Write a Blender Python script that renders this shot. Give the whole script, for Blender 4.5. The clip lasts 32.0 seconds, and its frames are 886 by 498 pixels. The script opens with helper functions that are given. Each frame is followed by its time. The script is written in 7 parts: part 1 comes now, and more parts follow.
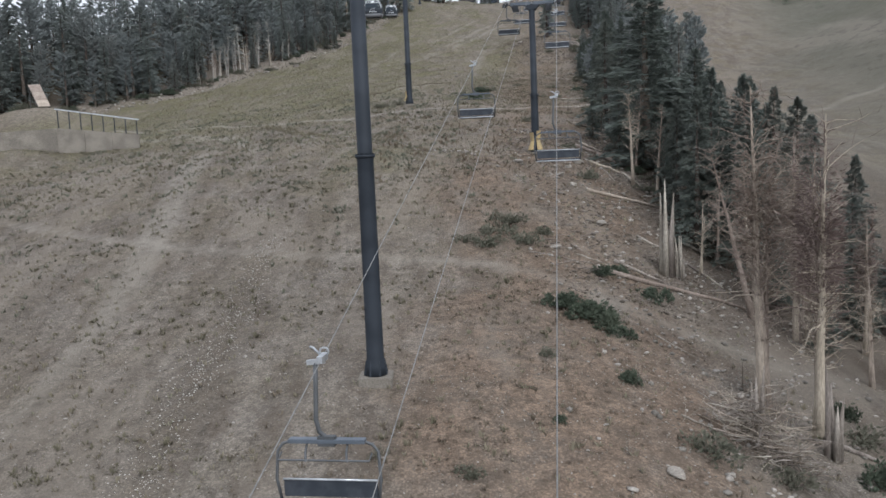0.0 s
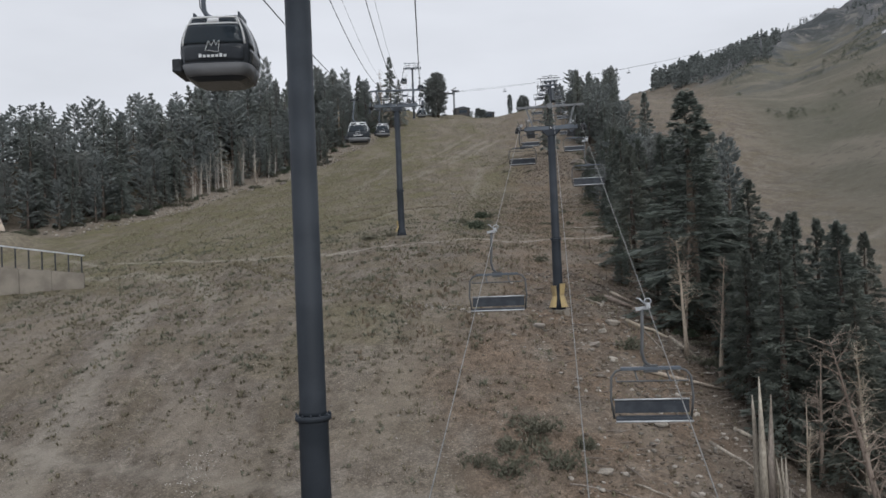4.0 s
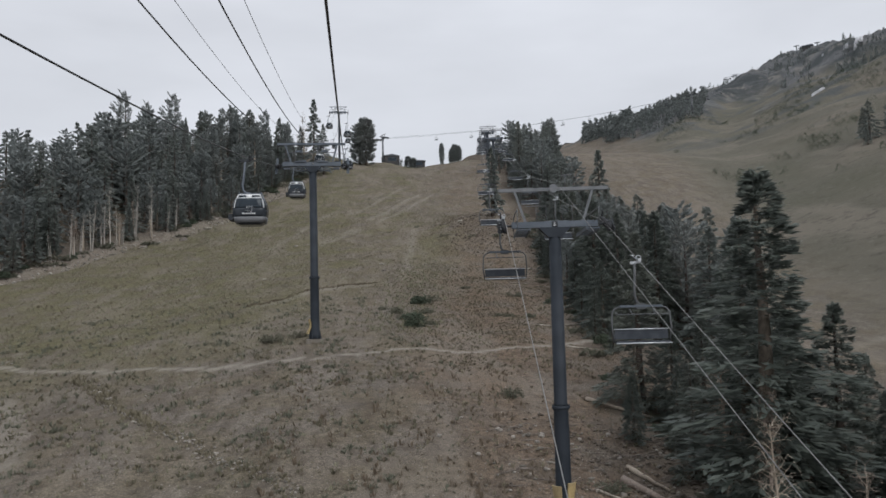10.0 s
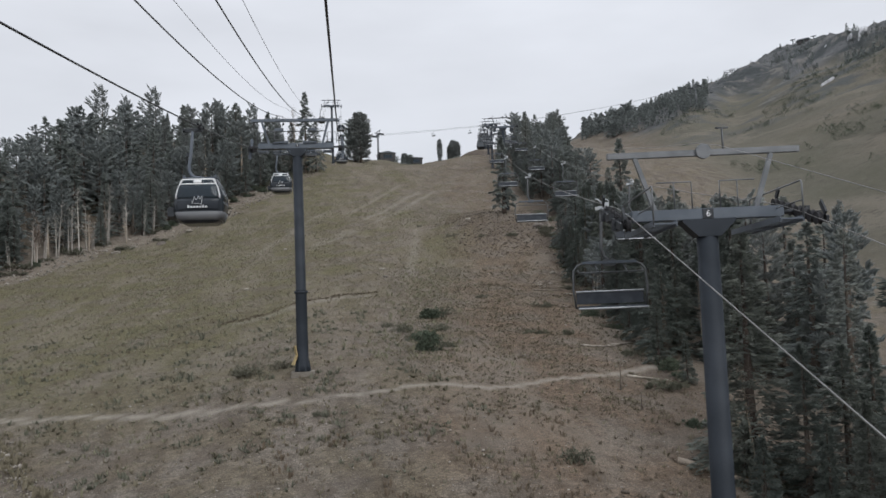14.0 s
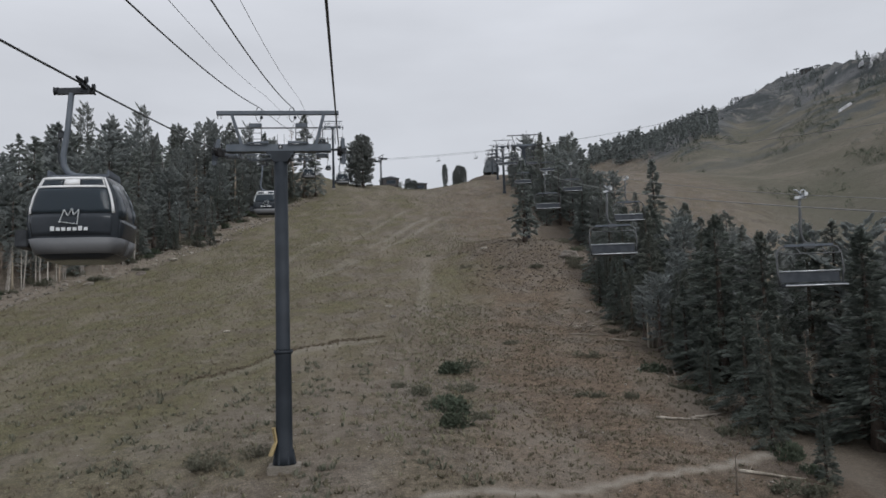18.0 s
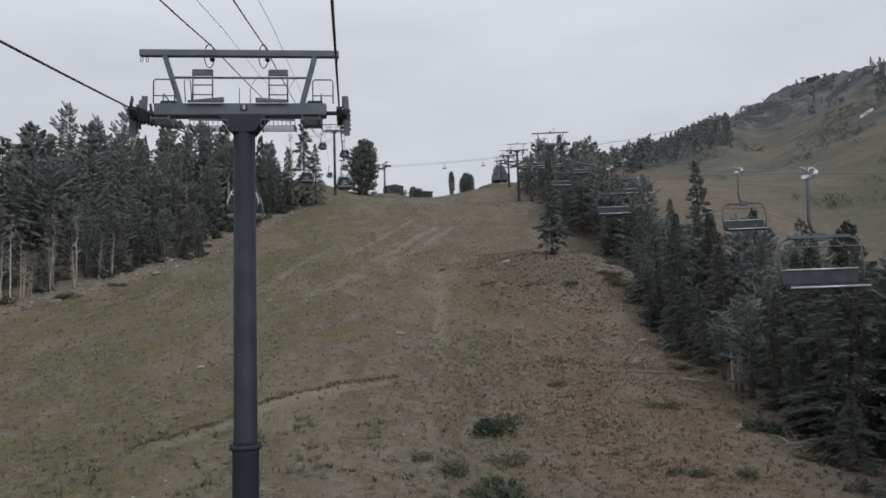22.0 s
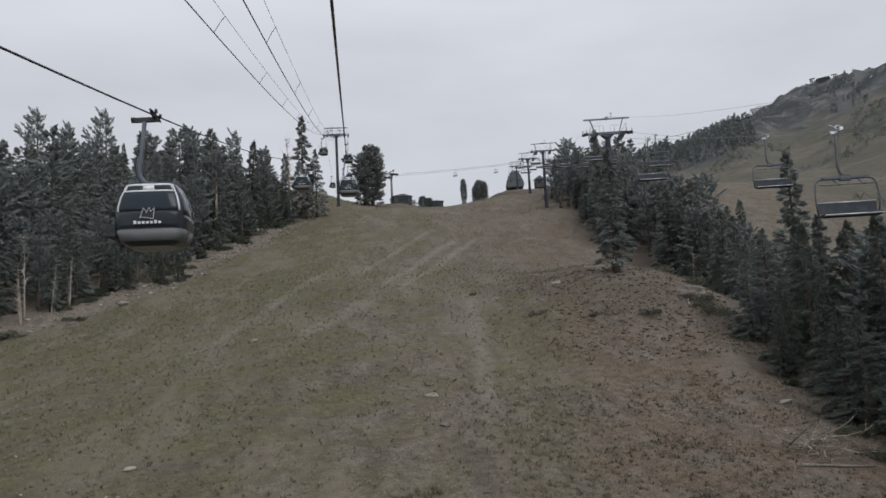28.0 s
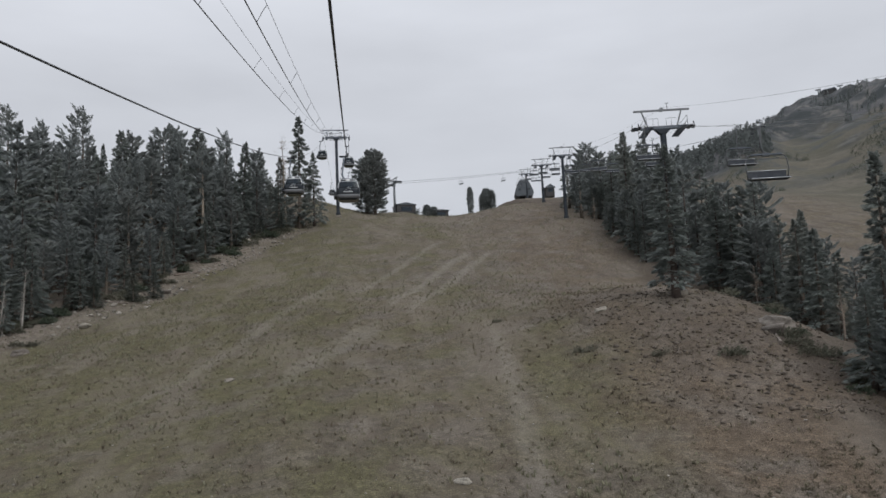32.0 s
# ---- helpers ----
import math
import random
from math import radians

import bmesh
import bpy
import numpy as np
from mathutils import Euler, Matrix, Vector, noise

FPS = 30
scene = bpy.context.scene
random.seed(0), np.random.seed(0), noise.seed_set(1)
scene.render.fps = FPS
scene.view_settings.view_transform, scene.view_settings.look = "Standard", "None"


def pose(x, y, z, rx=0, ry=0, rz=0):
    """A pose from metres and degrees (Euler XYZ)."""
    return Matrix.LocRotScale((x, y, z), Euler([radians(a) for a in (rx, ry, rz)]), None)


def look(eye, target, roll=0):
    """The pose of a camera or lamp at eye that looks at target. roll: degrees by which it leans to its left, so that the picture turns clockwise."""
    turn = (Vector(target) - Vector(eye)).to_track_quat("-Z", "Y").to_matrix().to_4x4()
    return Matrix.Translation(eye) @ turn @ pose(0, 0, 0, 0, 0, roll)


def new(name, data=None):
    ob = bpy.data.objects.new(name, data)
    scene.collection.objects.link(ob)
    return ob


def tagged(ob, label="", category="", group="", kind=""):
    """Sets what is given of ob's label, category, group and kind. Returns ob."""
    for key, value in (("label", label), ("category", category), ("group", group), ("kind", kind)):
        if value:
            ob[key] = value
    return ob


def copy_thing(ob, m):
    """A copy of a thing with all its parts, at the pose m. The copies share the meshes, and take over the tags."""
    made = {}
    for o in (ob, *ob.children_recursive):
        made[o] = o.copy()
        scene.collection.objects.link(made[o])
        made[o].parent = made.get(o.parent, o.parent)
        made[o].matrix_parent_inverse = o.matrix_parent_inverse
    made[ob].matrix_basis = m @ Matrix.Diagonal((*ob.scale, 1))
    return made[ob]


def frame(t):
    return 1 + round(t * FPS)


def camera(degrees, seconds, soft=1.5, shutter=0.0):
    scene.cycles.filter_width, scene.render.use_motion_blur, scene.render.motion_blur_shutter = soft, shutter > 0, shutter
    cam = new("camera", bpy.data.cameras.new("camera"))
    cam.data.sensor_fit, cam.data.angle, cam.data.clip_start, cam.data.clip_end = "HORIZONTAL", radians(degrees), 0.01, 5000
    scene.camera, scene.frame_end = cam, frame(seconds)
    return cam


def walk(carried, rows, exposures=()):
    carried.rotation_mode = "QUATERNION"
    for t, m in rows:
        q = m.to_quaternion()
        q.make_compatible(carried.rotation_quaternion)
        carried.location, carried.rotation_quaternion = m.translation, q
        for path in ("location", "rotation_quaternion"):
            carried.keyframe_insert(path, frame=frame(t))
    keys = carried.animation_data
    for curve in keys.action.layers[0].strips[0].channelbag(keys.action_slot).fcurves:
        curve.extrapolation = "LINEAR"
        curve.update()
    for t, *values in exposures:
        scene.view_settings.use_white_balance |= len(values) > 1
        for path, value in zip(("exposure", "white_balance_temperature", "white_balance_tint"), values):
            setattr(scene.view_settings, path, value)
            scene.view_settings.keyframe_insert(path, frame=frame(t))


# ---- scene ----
cam = camera(57.6, 32.0, 1.6)
METRES, EYE, TILT, LEAN, TURN = 140.0, 22.0, 0.0, 0.0, 0.0
ROWS = [
    (0.0, 0.0, 0.0, 0.0, -0.26, -6.26, 2.35),
    (0.5, -0.0, 0.0151, 0.0034, -0.26, -6.47, 2.28),
    (1.0, -0.0005, 0.0318, 0.0071, -0.34, -5.92, 2.44),
    (1.5, -0.0008, 0.0482, 0.0112, -0.37, -1.42, 2.72),
    (2.0, -0.0009, 0.0639, 0.0154, -0.41, 0.43, 2.83),
    (2.5, -0.0009, 0.0797, 0.0193, -0.43, 1.05, 2.82),
    (4.5, -0.0012, 0.1406, 0.0357, -0.77, 1.39, 2.29),
    (5.0, -0.0013, 0.1564, 0.0403, -0.94, 2.93, 2.41),
    (5.5, -0.0014, 0.1722, 0.0448, -1.1, 4.67, 2.55),
    (6.0, -0.0011, 0.1882, 0.0487, -2.36, 5.2, 2.73),
    (6.5, -0.0009, 0.2035, 0.0532, -3.69, 5.21, 2.7),
    (7.0, -0.0008, 0.2189, 0.0576, -4.64, 5.12, 2.14),
    (7.5, -0.0009, 0.2345, 0.0622, -5.31, 4.93, 1.99),
    (8.0, -0.001, 0.25, 0.0668, -5.57, 4.78, 2.07),
    (8.5, -0.0009, 0.2652, 0.0716, -5.65, 4.68, 2.1),
    (9.0, -0.0006, 0.2804, 0.0765, -5.78, 4.59, 2.0),
    (9.5, -0.0003, 0.2954, 0.0792, -5.95, 4.45, 1.76),
    (10.0, -0.0005, 0.3104, 0.0805, -6.1, 4.17, 1.47),
    (10.5, -0.0009, 0.327, 0.0819, -6.18, 3.99, 1.37),
    (11.0, -0.0014, 0.3433, 0.0836, -6.21, 4.14, 1.61),
    (11.5, -0.0017, 0.3592, 0.0855, -6.25, 5.13, 2.21),
    (12.0, -0.0016, 0.3745, 0.087, -6.24, 5.93, 3.08),
    (12.5, -0.0013, 0.3897, 0.0881, -6.33, 6.17, 2.85),
    (13.0, -0.0014, 0.4038, 0.0895, -6.37, 5.68, 2.49),
    (13.5, -0.0017, 0.4193, 0.0907, -6.42, 4.53, 2.13),
    (14.0, -0.0021, 0.4352, 0.0923, -6.4, 4.15, 2.23),
    (14.5, -0.0027, 0.4518, 0.0942, -6.36, 4.43, 2.47),
    (15.0, -0.0028, 0.4679, 0.0964, -6.25, 5.51, 3.52),
    (15.5, -0.0025, 0.4834, 0.0983, -6.24, 6.28, 4.05),
    (17.5, -0.0021, 0.5422, 0.1051, -6.47, 5.99, 1.45),
    (18.0, -0.0028, 0.558, 0.1075, -6.38, 6.13, 1.95),
    (18.5, -0.0032, 0.5738, 0.1097, -6.2, 6.45, 3.17),
    (19.0, -0.0035, 0.5889, 0.1116, -6.16, 6.76, 3.67),
    (19.5, -0.0033, 0.6028, 0.1134, -6.15, 6.9, 3.52),
    (20.0, -0.0029, 0.6178, 0.1155, -6.23, 6.85, 2.87),
    (20.5, -0.0025, 0.6328, 0.1178, -6.35, 6.83, 1.44),
    (21.0, -0.0026, 0.6493, 0.1201, -6.4, 6.82, 0.85),
    (21.5, -0.0032, 0.6646, 0.1224, -6.39, 6.84, 1.02),
    (22.0, -0.004, 0.6802, 0.1248, -6.25, 6.85, 1.91),
    (22.5, -0.0046, 0.6953, 0.1269, -6.13, 6.87, 2.67),
    (23.0, -0.0048, 0.7105, 0.1293, -6.09, 6.91, 3.0),
    (23.5, -0.0046, 0.7256, 0.1317, -6.02, 7.09, 3.56),
    (24.0, -0.0043, 0.7409, 0.1341, -6.11, 7.26, 3.09),
    (24.5, -0.004, 0.7559, 0.1365, -6.17, 7.32, 2.51),
    (25.0, -0.0042, 0.7711, 0.1391, -6.18, 7.31, 2.27),
    (25.5, -0.0046, 0.7871, 0.142, -6.17, 7.26, 2.07),
    (27.5, -0.005, 0.847, 0.1522, -5.73, 7.52, 3.11),
    (28.0, -0.005, 0.8608, 0.1547, -5.7, 7.65, 3.06),
    (28.5, -0.0049, 0.8759, 0.1573, -5.77, 7.86, 2.67),
    (29.0, -0.0053, 0.8905, 0.1601, -5.85, 8.02, 2.49),
    (29.5, -0.0056, 0.9064, 0.163, -5.82, 8.19, 2.75),
    (30.0, -0.0058, 0.9213, 0.1661, -5.76, 8.24, 2.99),
    (30.5, -0.0059, 0.9365, 0.1684, -5.73, 8.27, 3.02),
    (31.0, -0.0057, 0.9515, 0.1714, -5.72, 8.3, 2.99),
    (31.5, -0.0053, 0.9667, 0.1743, -5.72, 8.32, 2.81),
    (32.0, -0.0052, 0.9819, 0.1772, -5.72, 8.33, 2.66),
]
walk(cam, [(t, pose(0, 0, EYE, TILT, LEAN, TURN) @ pose(METRES * x, METRES * y, METRES * z, 90 + pitch, roll, yaw)) for t, x, y, z, yaw, pitch, roll in ROWS],
     exposures=((0.0, 0.68, 6020, 10), (1.0, 0.9, 6020, 10), (1.5, 0.5, 6120, 10), (2.0, 0.28, 6280, 10), (5.0, 0.26, 6280, 10), (6.0, 0.2, 6280, 10), (9.0, 0.18, 6280, 10), (12.0, 0.16, 6280, 10), (13.0, 0.08, 6280, 10), (14.0, 0.28, 6280, 10), (15.0, 0.14, 6280, 10), (18.0, 0.02, 6280, 10), (32.0, 0.0, 6280, 10)))

# ---- sky and sun: a bright, high overcast ----
world = bpy.data.worlds.new("overcast")
scene.world = world
world.use_nodes = True
wn, wl = world.node_tree.nodes, world.node_tree.links
wn.clear()
w_out = wn.new("ShaderNodeOutputWorld")
w_sky = wn.new("ShaderNodeTexSky")
w_sky.sky_type, w_sky.sun_disc = "NISHITA", False
w_sky.sun_elevation, w_sky.sun_rotation = radians(34), radians(215)
w_bgs = wn.new("ShaderNodeBackground")
w_bgs.inputs["Strength"].default_value = 0.05
wl.new(w_sky.outputs[0], w_bgs.inputs["Color"])
w_tc = wn.new("ShaderNodeTexCoord")
w_sep = wn.new("ShaderNodeSeparateXYZ")
wl.new(w_tc.outputs["Generated"], w_sep.inputs[0])
w_ramp = wn.new("ShaderNodeValToRGB")
w_ramp.color_ramp.elements[0].position, w_ramp.color_ramp.elements[0].color = 0.0, (0.57, 0.585, 0.62, 1)
w_ramp.color_ramp.elements[1].position, w_ramp.color_ramp.elements[1].color = 1.0, (1.05, 1.06, 1.09, 1)
e = w_ramp.color_ramp.elements.new(0.22)
e.color = (0.66, 0.67, 0.70, 1)
e = w_ramp.color_ramp.elements.new(0.5)
e.color = (0.74, 0.75, 0.785, 1)
wl.new(w_sep.outputs["Z"], w_ramp.inputs[0])
w_map = wn.new("ShaderNodeMapping")
w_map.inputs["Scale"].default_value = (1.2, 1.2, 4.0)
wl.new(w_tc.outputs["Generated"], w_map.inputs[0])
w_noise = wn.new("ShaderNodeTexNoise")
w_noise.inputs["Scale"].default_value, w_noise.inputs["Detail"].default_value = 1.6, 5.0
wl.new(w_map.outputs[0], w_noise.inputs["Vector"])
w_mr = wn.new("ShaderNodeMapRange")
w_mr.inputs["From Min"].default_value, w_mr.inputs["From Max"].default_value = 0.3, 0.7
w_mr.inputs["To Min"].default_value, w_mr.inputs["To Max"].default_value = 0.86, 1.10
wl.new(w_noise.outputs["Fac"], w_mr.inputs["Value"])
w_bg2 = wn.new("ShaderNodeBackground")
wl.new(w_ramp.outputs[0], w_bg2.inputs["Color"])
wl.new(w_mr.outputs[0], w_bg2.inputs["Strength"])
w_add = wn.new("ShaderNodeMixShader")
w_add.inputs[0].default_value = 0.93
wl.new(w_bgs.outputs[0], w_add.inputs[1])
wl.new(w_bg2.outputs[0], w_add.inputs[2])
wl.new(w_add.outputs[0], w_out.inputs["Surface"])

sun = new("sun", bpy.data.lights.new("sun", "SUN"))
sun.data.energy, sun.data.angle, sun.data.color = 1.5, radians(35), (1.0, 0.97, 0.93)
sun.matrix_world = look((90, -190, 204), (0, 0, 54))

# ---- materials ----
def principled(name):
    m = bpy.data.materials.new(name)
    m.use_nodes = True
    return m, m.node_tree.nodes, m.node_tree.links, m.node_tree.nodes["Principled BSDF"]


def nnode(ns, kind, **values):
    n = ns.new(kind)
    for key, value in values.items():
        n.inputs[key.replace("_", " ")].default_value = value
    return n


def mixcol(ns, ls, fac, a, b, blend="MIX"):
    n = ns.new("ShaderNodeMix")
    n.data_type, n.blend_type = "RGBA", blend
    for sock, v in ((n.inputs[0], fac), (n.inputs[6], a), (n.inputs[7], b)):
        if isinstance(v, (int, float)):
            sock.default_value = v
        elif isinstance(v, tuple):
            sock.default_value = (*v, 1)
        else:
            ls.new(v, sock)
    return n.outputs[2]


def ranged(ns, ls, value, lo, hi, a=0.0, b=1.0):
    n = nnode(ns, "ShaderNodeMapRange", From_Min=lo, From_Max=hi, To_Min=a, To_Max=b)
    n.interpolation_type = "SMOOTHSTEP"
    ls.new(value, n.inputs["Value"])
    return n.outputs[0]


def calc(ns, ls, op, a, b=0.0):
    n = ns.new("ShaderNodeMath")
    n.operation = op
    for sock, v in zip(n.inputs, (a, b)):
        if isinstance(v, (int, float)):
            sock.default_value = v
        else:
            ls.new(v, sock)
    return n.outputs[0]


def surface(name, col, col2, rough=0.6, metal=0.0, scale=3.0, fine=40.0, bump=0.2, vary=0.0, stretch=(1, 1, 1), spread=(0.35, 0.65), grainy=0.5):
    """A worn surface: two colours blended by broad stains, fine grain in value and relief, and a change from piece to piece."""
    m, ns, ls, b = principled(name)
    tc = ns.new("ShaderNodeTexCoord")
    mp = nnode(ns, "ShaderNodeMapping", Scale=stretch)
    ls.new(tc.outputs["Object"], mp.inputs[0])
    broad = nnode(ns, "ShaderNodeTexNoise", Scale=scale, Detail=4.0)
    grain = nnode(ns, "ShaderNodeTexNoise", Scale=fine, Detail=3.0)
    ls.new(mp.outputs[0], broad.inputs["Vector"])
    ls.new(mp.outputs[0], grain.inputs["Vector"])
    c = mixcol(ns, ls, ranged(ns, ls, broad.outputs["Fac"], *spread), col, col2)
    c = mixcol(ns, ls, grainy if bump > 0.12 else 0.12, c, ranged(ns, ls, grain.outputs["Fac"], 0.25, 0.75, 0.25, 0.8), "OVERLAY")
    if vary:
        info = ns.new("ShaderNodeObjectInfo")
        hsv = ns.new("ShaderNodeHueSaturation")
        ls.new(ranged(ns, ls, info.outputs["Random"], 0, 1, 1 - vary, 1 + vary), hsv.inputs["Value"])
        ls.new(ranged(ns, ls, info.outputs["Random"], 0, 1, 0.5 - vary * 0.06, 0.5 + vary * 0.06), hsv.inputs["Hue"])
        ls.new(c, hsv.inputs["Color"])
        c = hsv.outputs[0]
    ls.new(c, b.inputs["Base Color"])
    b.inputs["Roughness"].default_value, b.inputs["Metallic"].default_value = rough, metal
    b.inputs["Specular IOR Level"].default_value = 0.25
    if bump:
        bn = nnode(ns, "ShaderNodeBump", Strength=bump, Distance=0.02)
        ls.new(grain.outputs["Fac"], bn.inputs["Height"])
        ls.new(bn.outputs[0], b.inputs["Normal"])
    return m


def foliage(name, dark, light, dry, island=0.35, rough=0.8, gloss=0.15):
    """Needles and leaves: colour varied clump by clump and plant by plant, some light passing through."""
    m, ns, ls, b = principled(name)
    geo = ns.new("ShaderNodeNewGeometry")
    info = ns.new("ShaderNodeObjectInfo")
    c = mixcol(ns, ls, geo.outputs["Random Per Island"], dark, light)
    c = mixcol(ns, ls, ranged(ns, ls, info.outputs["Random"], 0.45, 1.0, 0.0, island), c, dry)
    ls.new(c, b.inputs["Base Color"])
    b.inputs["Roughness"].default_value = rough
    b.inputs["Specular IOR Level"].default_value = gloss
    up = ns.new("ShaderNodeVectorMath")
    up.operation = "MULTIPLY_ADD"
    up.inputs[1].default_value, up.inputs[2].default_value = (0.55, 0.55, 0.55), (0, 0, 0.6)
    ls.new(geo.outputs["Normal"], up.inputs[0])
    unit_up = ns.new("ShaderNodeVectorMath")
    unit_up.operation = "NORMALIZE"
    ls.new(up.outputs[0], unit_up.inputs[0])
    ls.new(unit_up.outputs[0], b.inputs["Normal"])
    tr = ns.new("ShaderNodeBsdfTranslucent")
    ls.new(c, tr.inputs["Color"])
    mx = ns.new("ShaderNodeMixShader")
    mx.inputs[0].default_value = 0.42
    ls.new(b.outputs[0], mx.inputs[1])
    ls.new(tr.outputs[0], mx.inputs[2])
    ls.new(mx.outputs[0], ns["Material Output"].inputs["Surface"])
    return m


M_POLE = surface("painted_steel_dark", (0.019, 0.024, 0.031), (0.028, 0.034, 0.043), 0.65, 0.0, 0.8, 30, 0.08)
M_STEEL = surface("grey_galvanised_steel", (0.12, 0.128, 0.135), (0.165, 0.172, 0.18), 0.5, 0.45, 1.5, 40, 0.1)
M_BEAM = surface("blue_grey_paint", (0.085, 0.10, 0.12), (0.11, 0.127, 0.15), 0.5, 0.0, 1.2, 40, 0.1)
M_DARK = surface("dark_machinery", (0.025, 0.028, 0.032), (0.05, 0.054, 0.06), 0.6, 0.3, 2.0, 40, 0.15)
M_RUBBER = surface("black_rubber", (0.02, 0.02, 0.022), (0.035, 0.035, 0.038), 0.85, 0, 3, 60, 0.1)
M_ROPE = surface("steel_rope", (0.05, 0.053, 0.058), (0.085, 0.09, 0.095), 0.55, 0.5, 4, 90, 0.3)
M_ROPE_PALE = surface("worn_bright_rope", (0.16, 0.16, 0.155), (0.22, 0.22, 0.215), 0.45, 0.4, 4, 90, 0.3)
M_SEAT = surface("dark_seat_vinyl", (0.03, 0.036, 0.045), (0.05, 0.056, 0.066), 0.6, 0, 3, 60, 0.1)
M_CHAIRPIPE = surface("dull_chair_pipe", (0.075, 0.08, 0.085), (0.11, 0.115, 0.12), 0.6, 0.2, 1.5, 40, 0.1)
M_CHROME = surface("bright_bar", (0.38, 0.40, 0.42), (0.50, 0.52, 0.54), 0.35, 0.6, 3, 60, 0.05)
M_PAD = surface("weathered_yellow_pad", (0.37, 0.285, 0.14), (0.28, 0.22, 0.125), 0.8, 0, 1.5, 30, 0.25)
M_CONC = surface("stained_concrete", (0.215, 0.195, 0.165), (0.15, 0.135, 0.115), 0.9, 0, 0.5, 14, 0.3)
M_CABIN = surface("charcoal_cabin_paint", (0.026, 0.031, 0.038), (0.036, 0.042, 0.050), 0.22, 0, 0.8, 40, 0.03)
M_CABIN_LOW = surface("grey_cabin_skirt", (0.115, 0.12, 0.128), (0.145, 0.15, 0.158), 0.5, 0, 1.0, 40, 0.05)
M_WHITE = surface("white_paint", (0.72, 0.73, 0.74), (0.62, 0.63, 0.64), 0.45, 0, 2.0, 40, 0.05)
M_MARK = surface("pale_marking_film", (0.60, 0.62, 0.64), (0.52, 0.54, 0.56), 0.5, 0, 2.0, 40, 0.02)
# set darker than natural bark: shade inside the woods is in the colour
M_BARK = surface("grey_brown_bark", (0.115, 0.094, 0.078), (0.07, 0.058, 0.05), 0.95, 0, 1.2, 18, 0.6, 0.2, (1, 1, 0.25))
M_DEAD = surface("bleached_dead_wood", (0.30, 0.255, 0.21), (0.20, 0.165, 0.132), 0.9, 0, 1.0, 14, 0.5, 0.25, (1, 1, 0.2))
M_DEADRED = surface("red_brown_dead_twigs", (0.178, 0.138, 0.118), (0.140, 0.110, 0.095), 0.95, 0, 1.0, 14, 0.3, 0.2)
M_SILVER = surface("silver_grey_dead_wood", (0.38, 0.355, 0.325), (0.26, 0.24, 0.215), 0.9, 0, 1.0, 14, 0.4, 0.2, (1, 1, 0.2))
M_LOG = surface("weathered_log", (0.28, 0.25, 0.215), (0.15, 0.13, 0.11), 0.9, 0, 1.5, 14, 0.5, 0.25, (1, 1, 0.3))
M_ROCK = surface("pale_granite", (0.25, 0.225, 0.195), (0.17, 0.155, 0.135), 0.92, 0, 1.4, 12, 0.6, 0.3)
M_WOODRAMP = surface("weathered_ramp_boards", (0.42, 0.36, 0.31), (0.33, 0.28, 0.24), 0.85, 0, 1.0, 20, 0.3, 0.2)
M_ROOF = surface("dark_metal_roof", (0.07, 0.08, 0.09), (0.09, 0.10, 0.11), 0.5, 0.2, 0.5, 10, 0.1)
M_WALLFAR = surface("dark_timber_wall", (0.06, 0.058, 0.058), (0.045, 0.044, 0.045), 0.8, 0, 0.6, 10, 0.2)
M_SNOW = surface("old_snow", (0.46, 0.47, 0.49), (0.34, 0.345, 0.36), 0.7, 0, 0.2, 1, 0.2)
# needles paler than real ones: haze over the woods is mixed into them
M_SPRUCE = foliage("spruce_needles", (0.158, 0.182, 0.170), (0.202, 0.226, 0.208), (0.22, 0.22, 0.19), 0.35, 0.5, 0.7)
M_PINE = foliage("pine_needles", (0.158, 0.180, 0.176), (0.202, 0.224, 0.216), (0.22, 0.22, 0.20), 0.35, 0.5, 0.7)
# spruce needles again, darker and greener for near trees, with less haze painted in
M_SPRUCE_NEAR = foliage("fir_needles", (0.096, 0.114, 0.101), (0.138, 0.158, 0.136), (0.15, 0.15, 0.122), 0.35, 0.55, 0.4)
M_SHRUB = foliage("shrub_leaves", (0.12, 0.124, 0.092), (0.17, 0.17, 0.13), (0.18, 0.165, 0.13))
M_GREENSHRUB = foliage("green_shrub_leaves", (0.070, 0.090, 0.064), (0.116, 0.138, 0.098), (0.11, 0.12, 0.085))
M_GRASS = foliage("dry_grass_blades", (0.16, 0.142, 0.10), (0.235, 0.21, 0.15), (0.20, 0.175, 0.125))
M_GRASSGREEN = foliage("green_grass_blades", (0.180, 0.175, 0.118), (0.235, 0.225, 0.155), (0.21, 0.20, 0.145))
M_BROWNWEED = foliage("brown_weeds", (0.115, 0.095, 0.072), (0.182, 0.15, 0.11), (0.155, 0.13, 0.097))
M_DARKTUFT = foliage("dark_dry_tufts", (0.112, 0.100, 0.070), (0.160, 0.144, 0.102), (0.14, 0.132, 0.088))
M_RUSTWEED = foliage("rust_weed_stalks", (0.125, 0.098, 0.070), (0.175, 0.138, 0.10), (0.15, 0.12, 0.09))

m, ns, ls, b = principled("tinted_cabin_glass")
b.inputs["Base Color"].default_value = (0.03, 0.04, 0.05, 1)
b.inputs["Roughness"].default_value = 0.06
b.inputs["Specular IOR Level"].default_value = 0.2
b.inputs["Alpha"].default_value = 0.9
M_GLASS = m


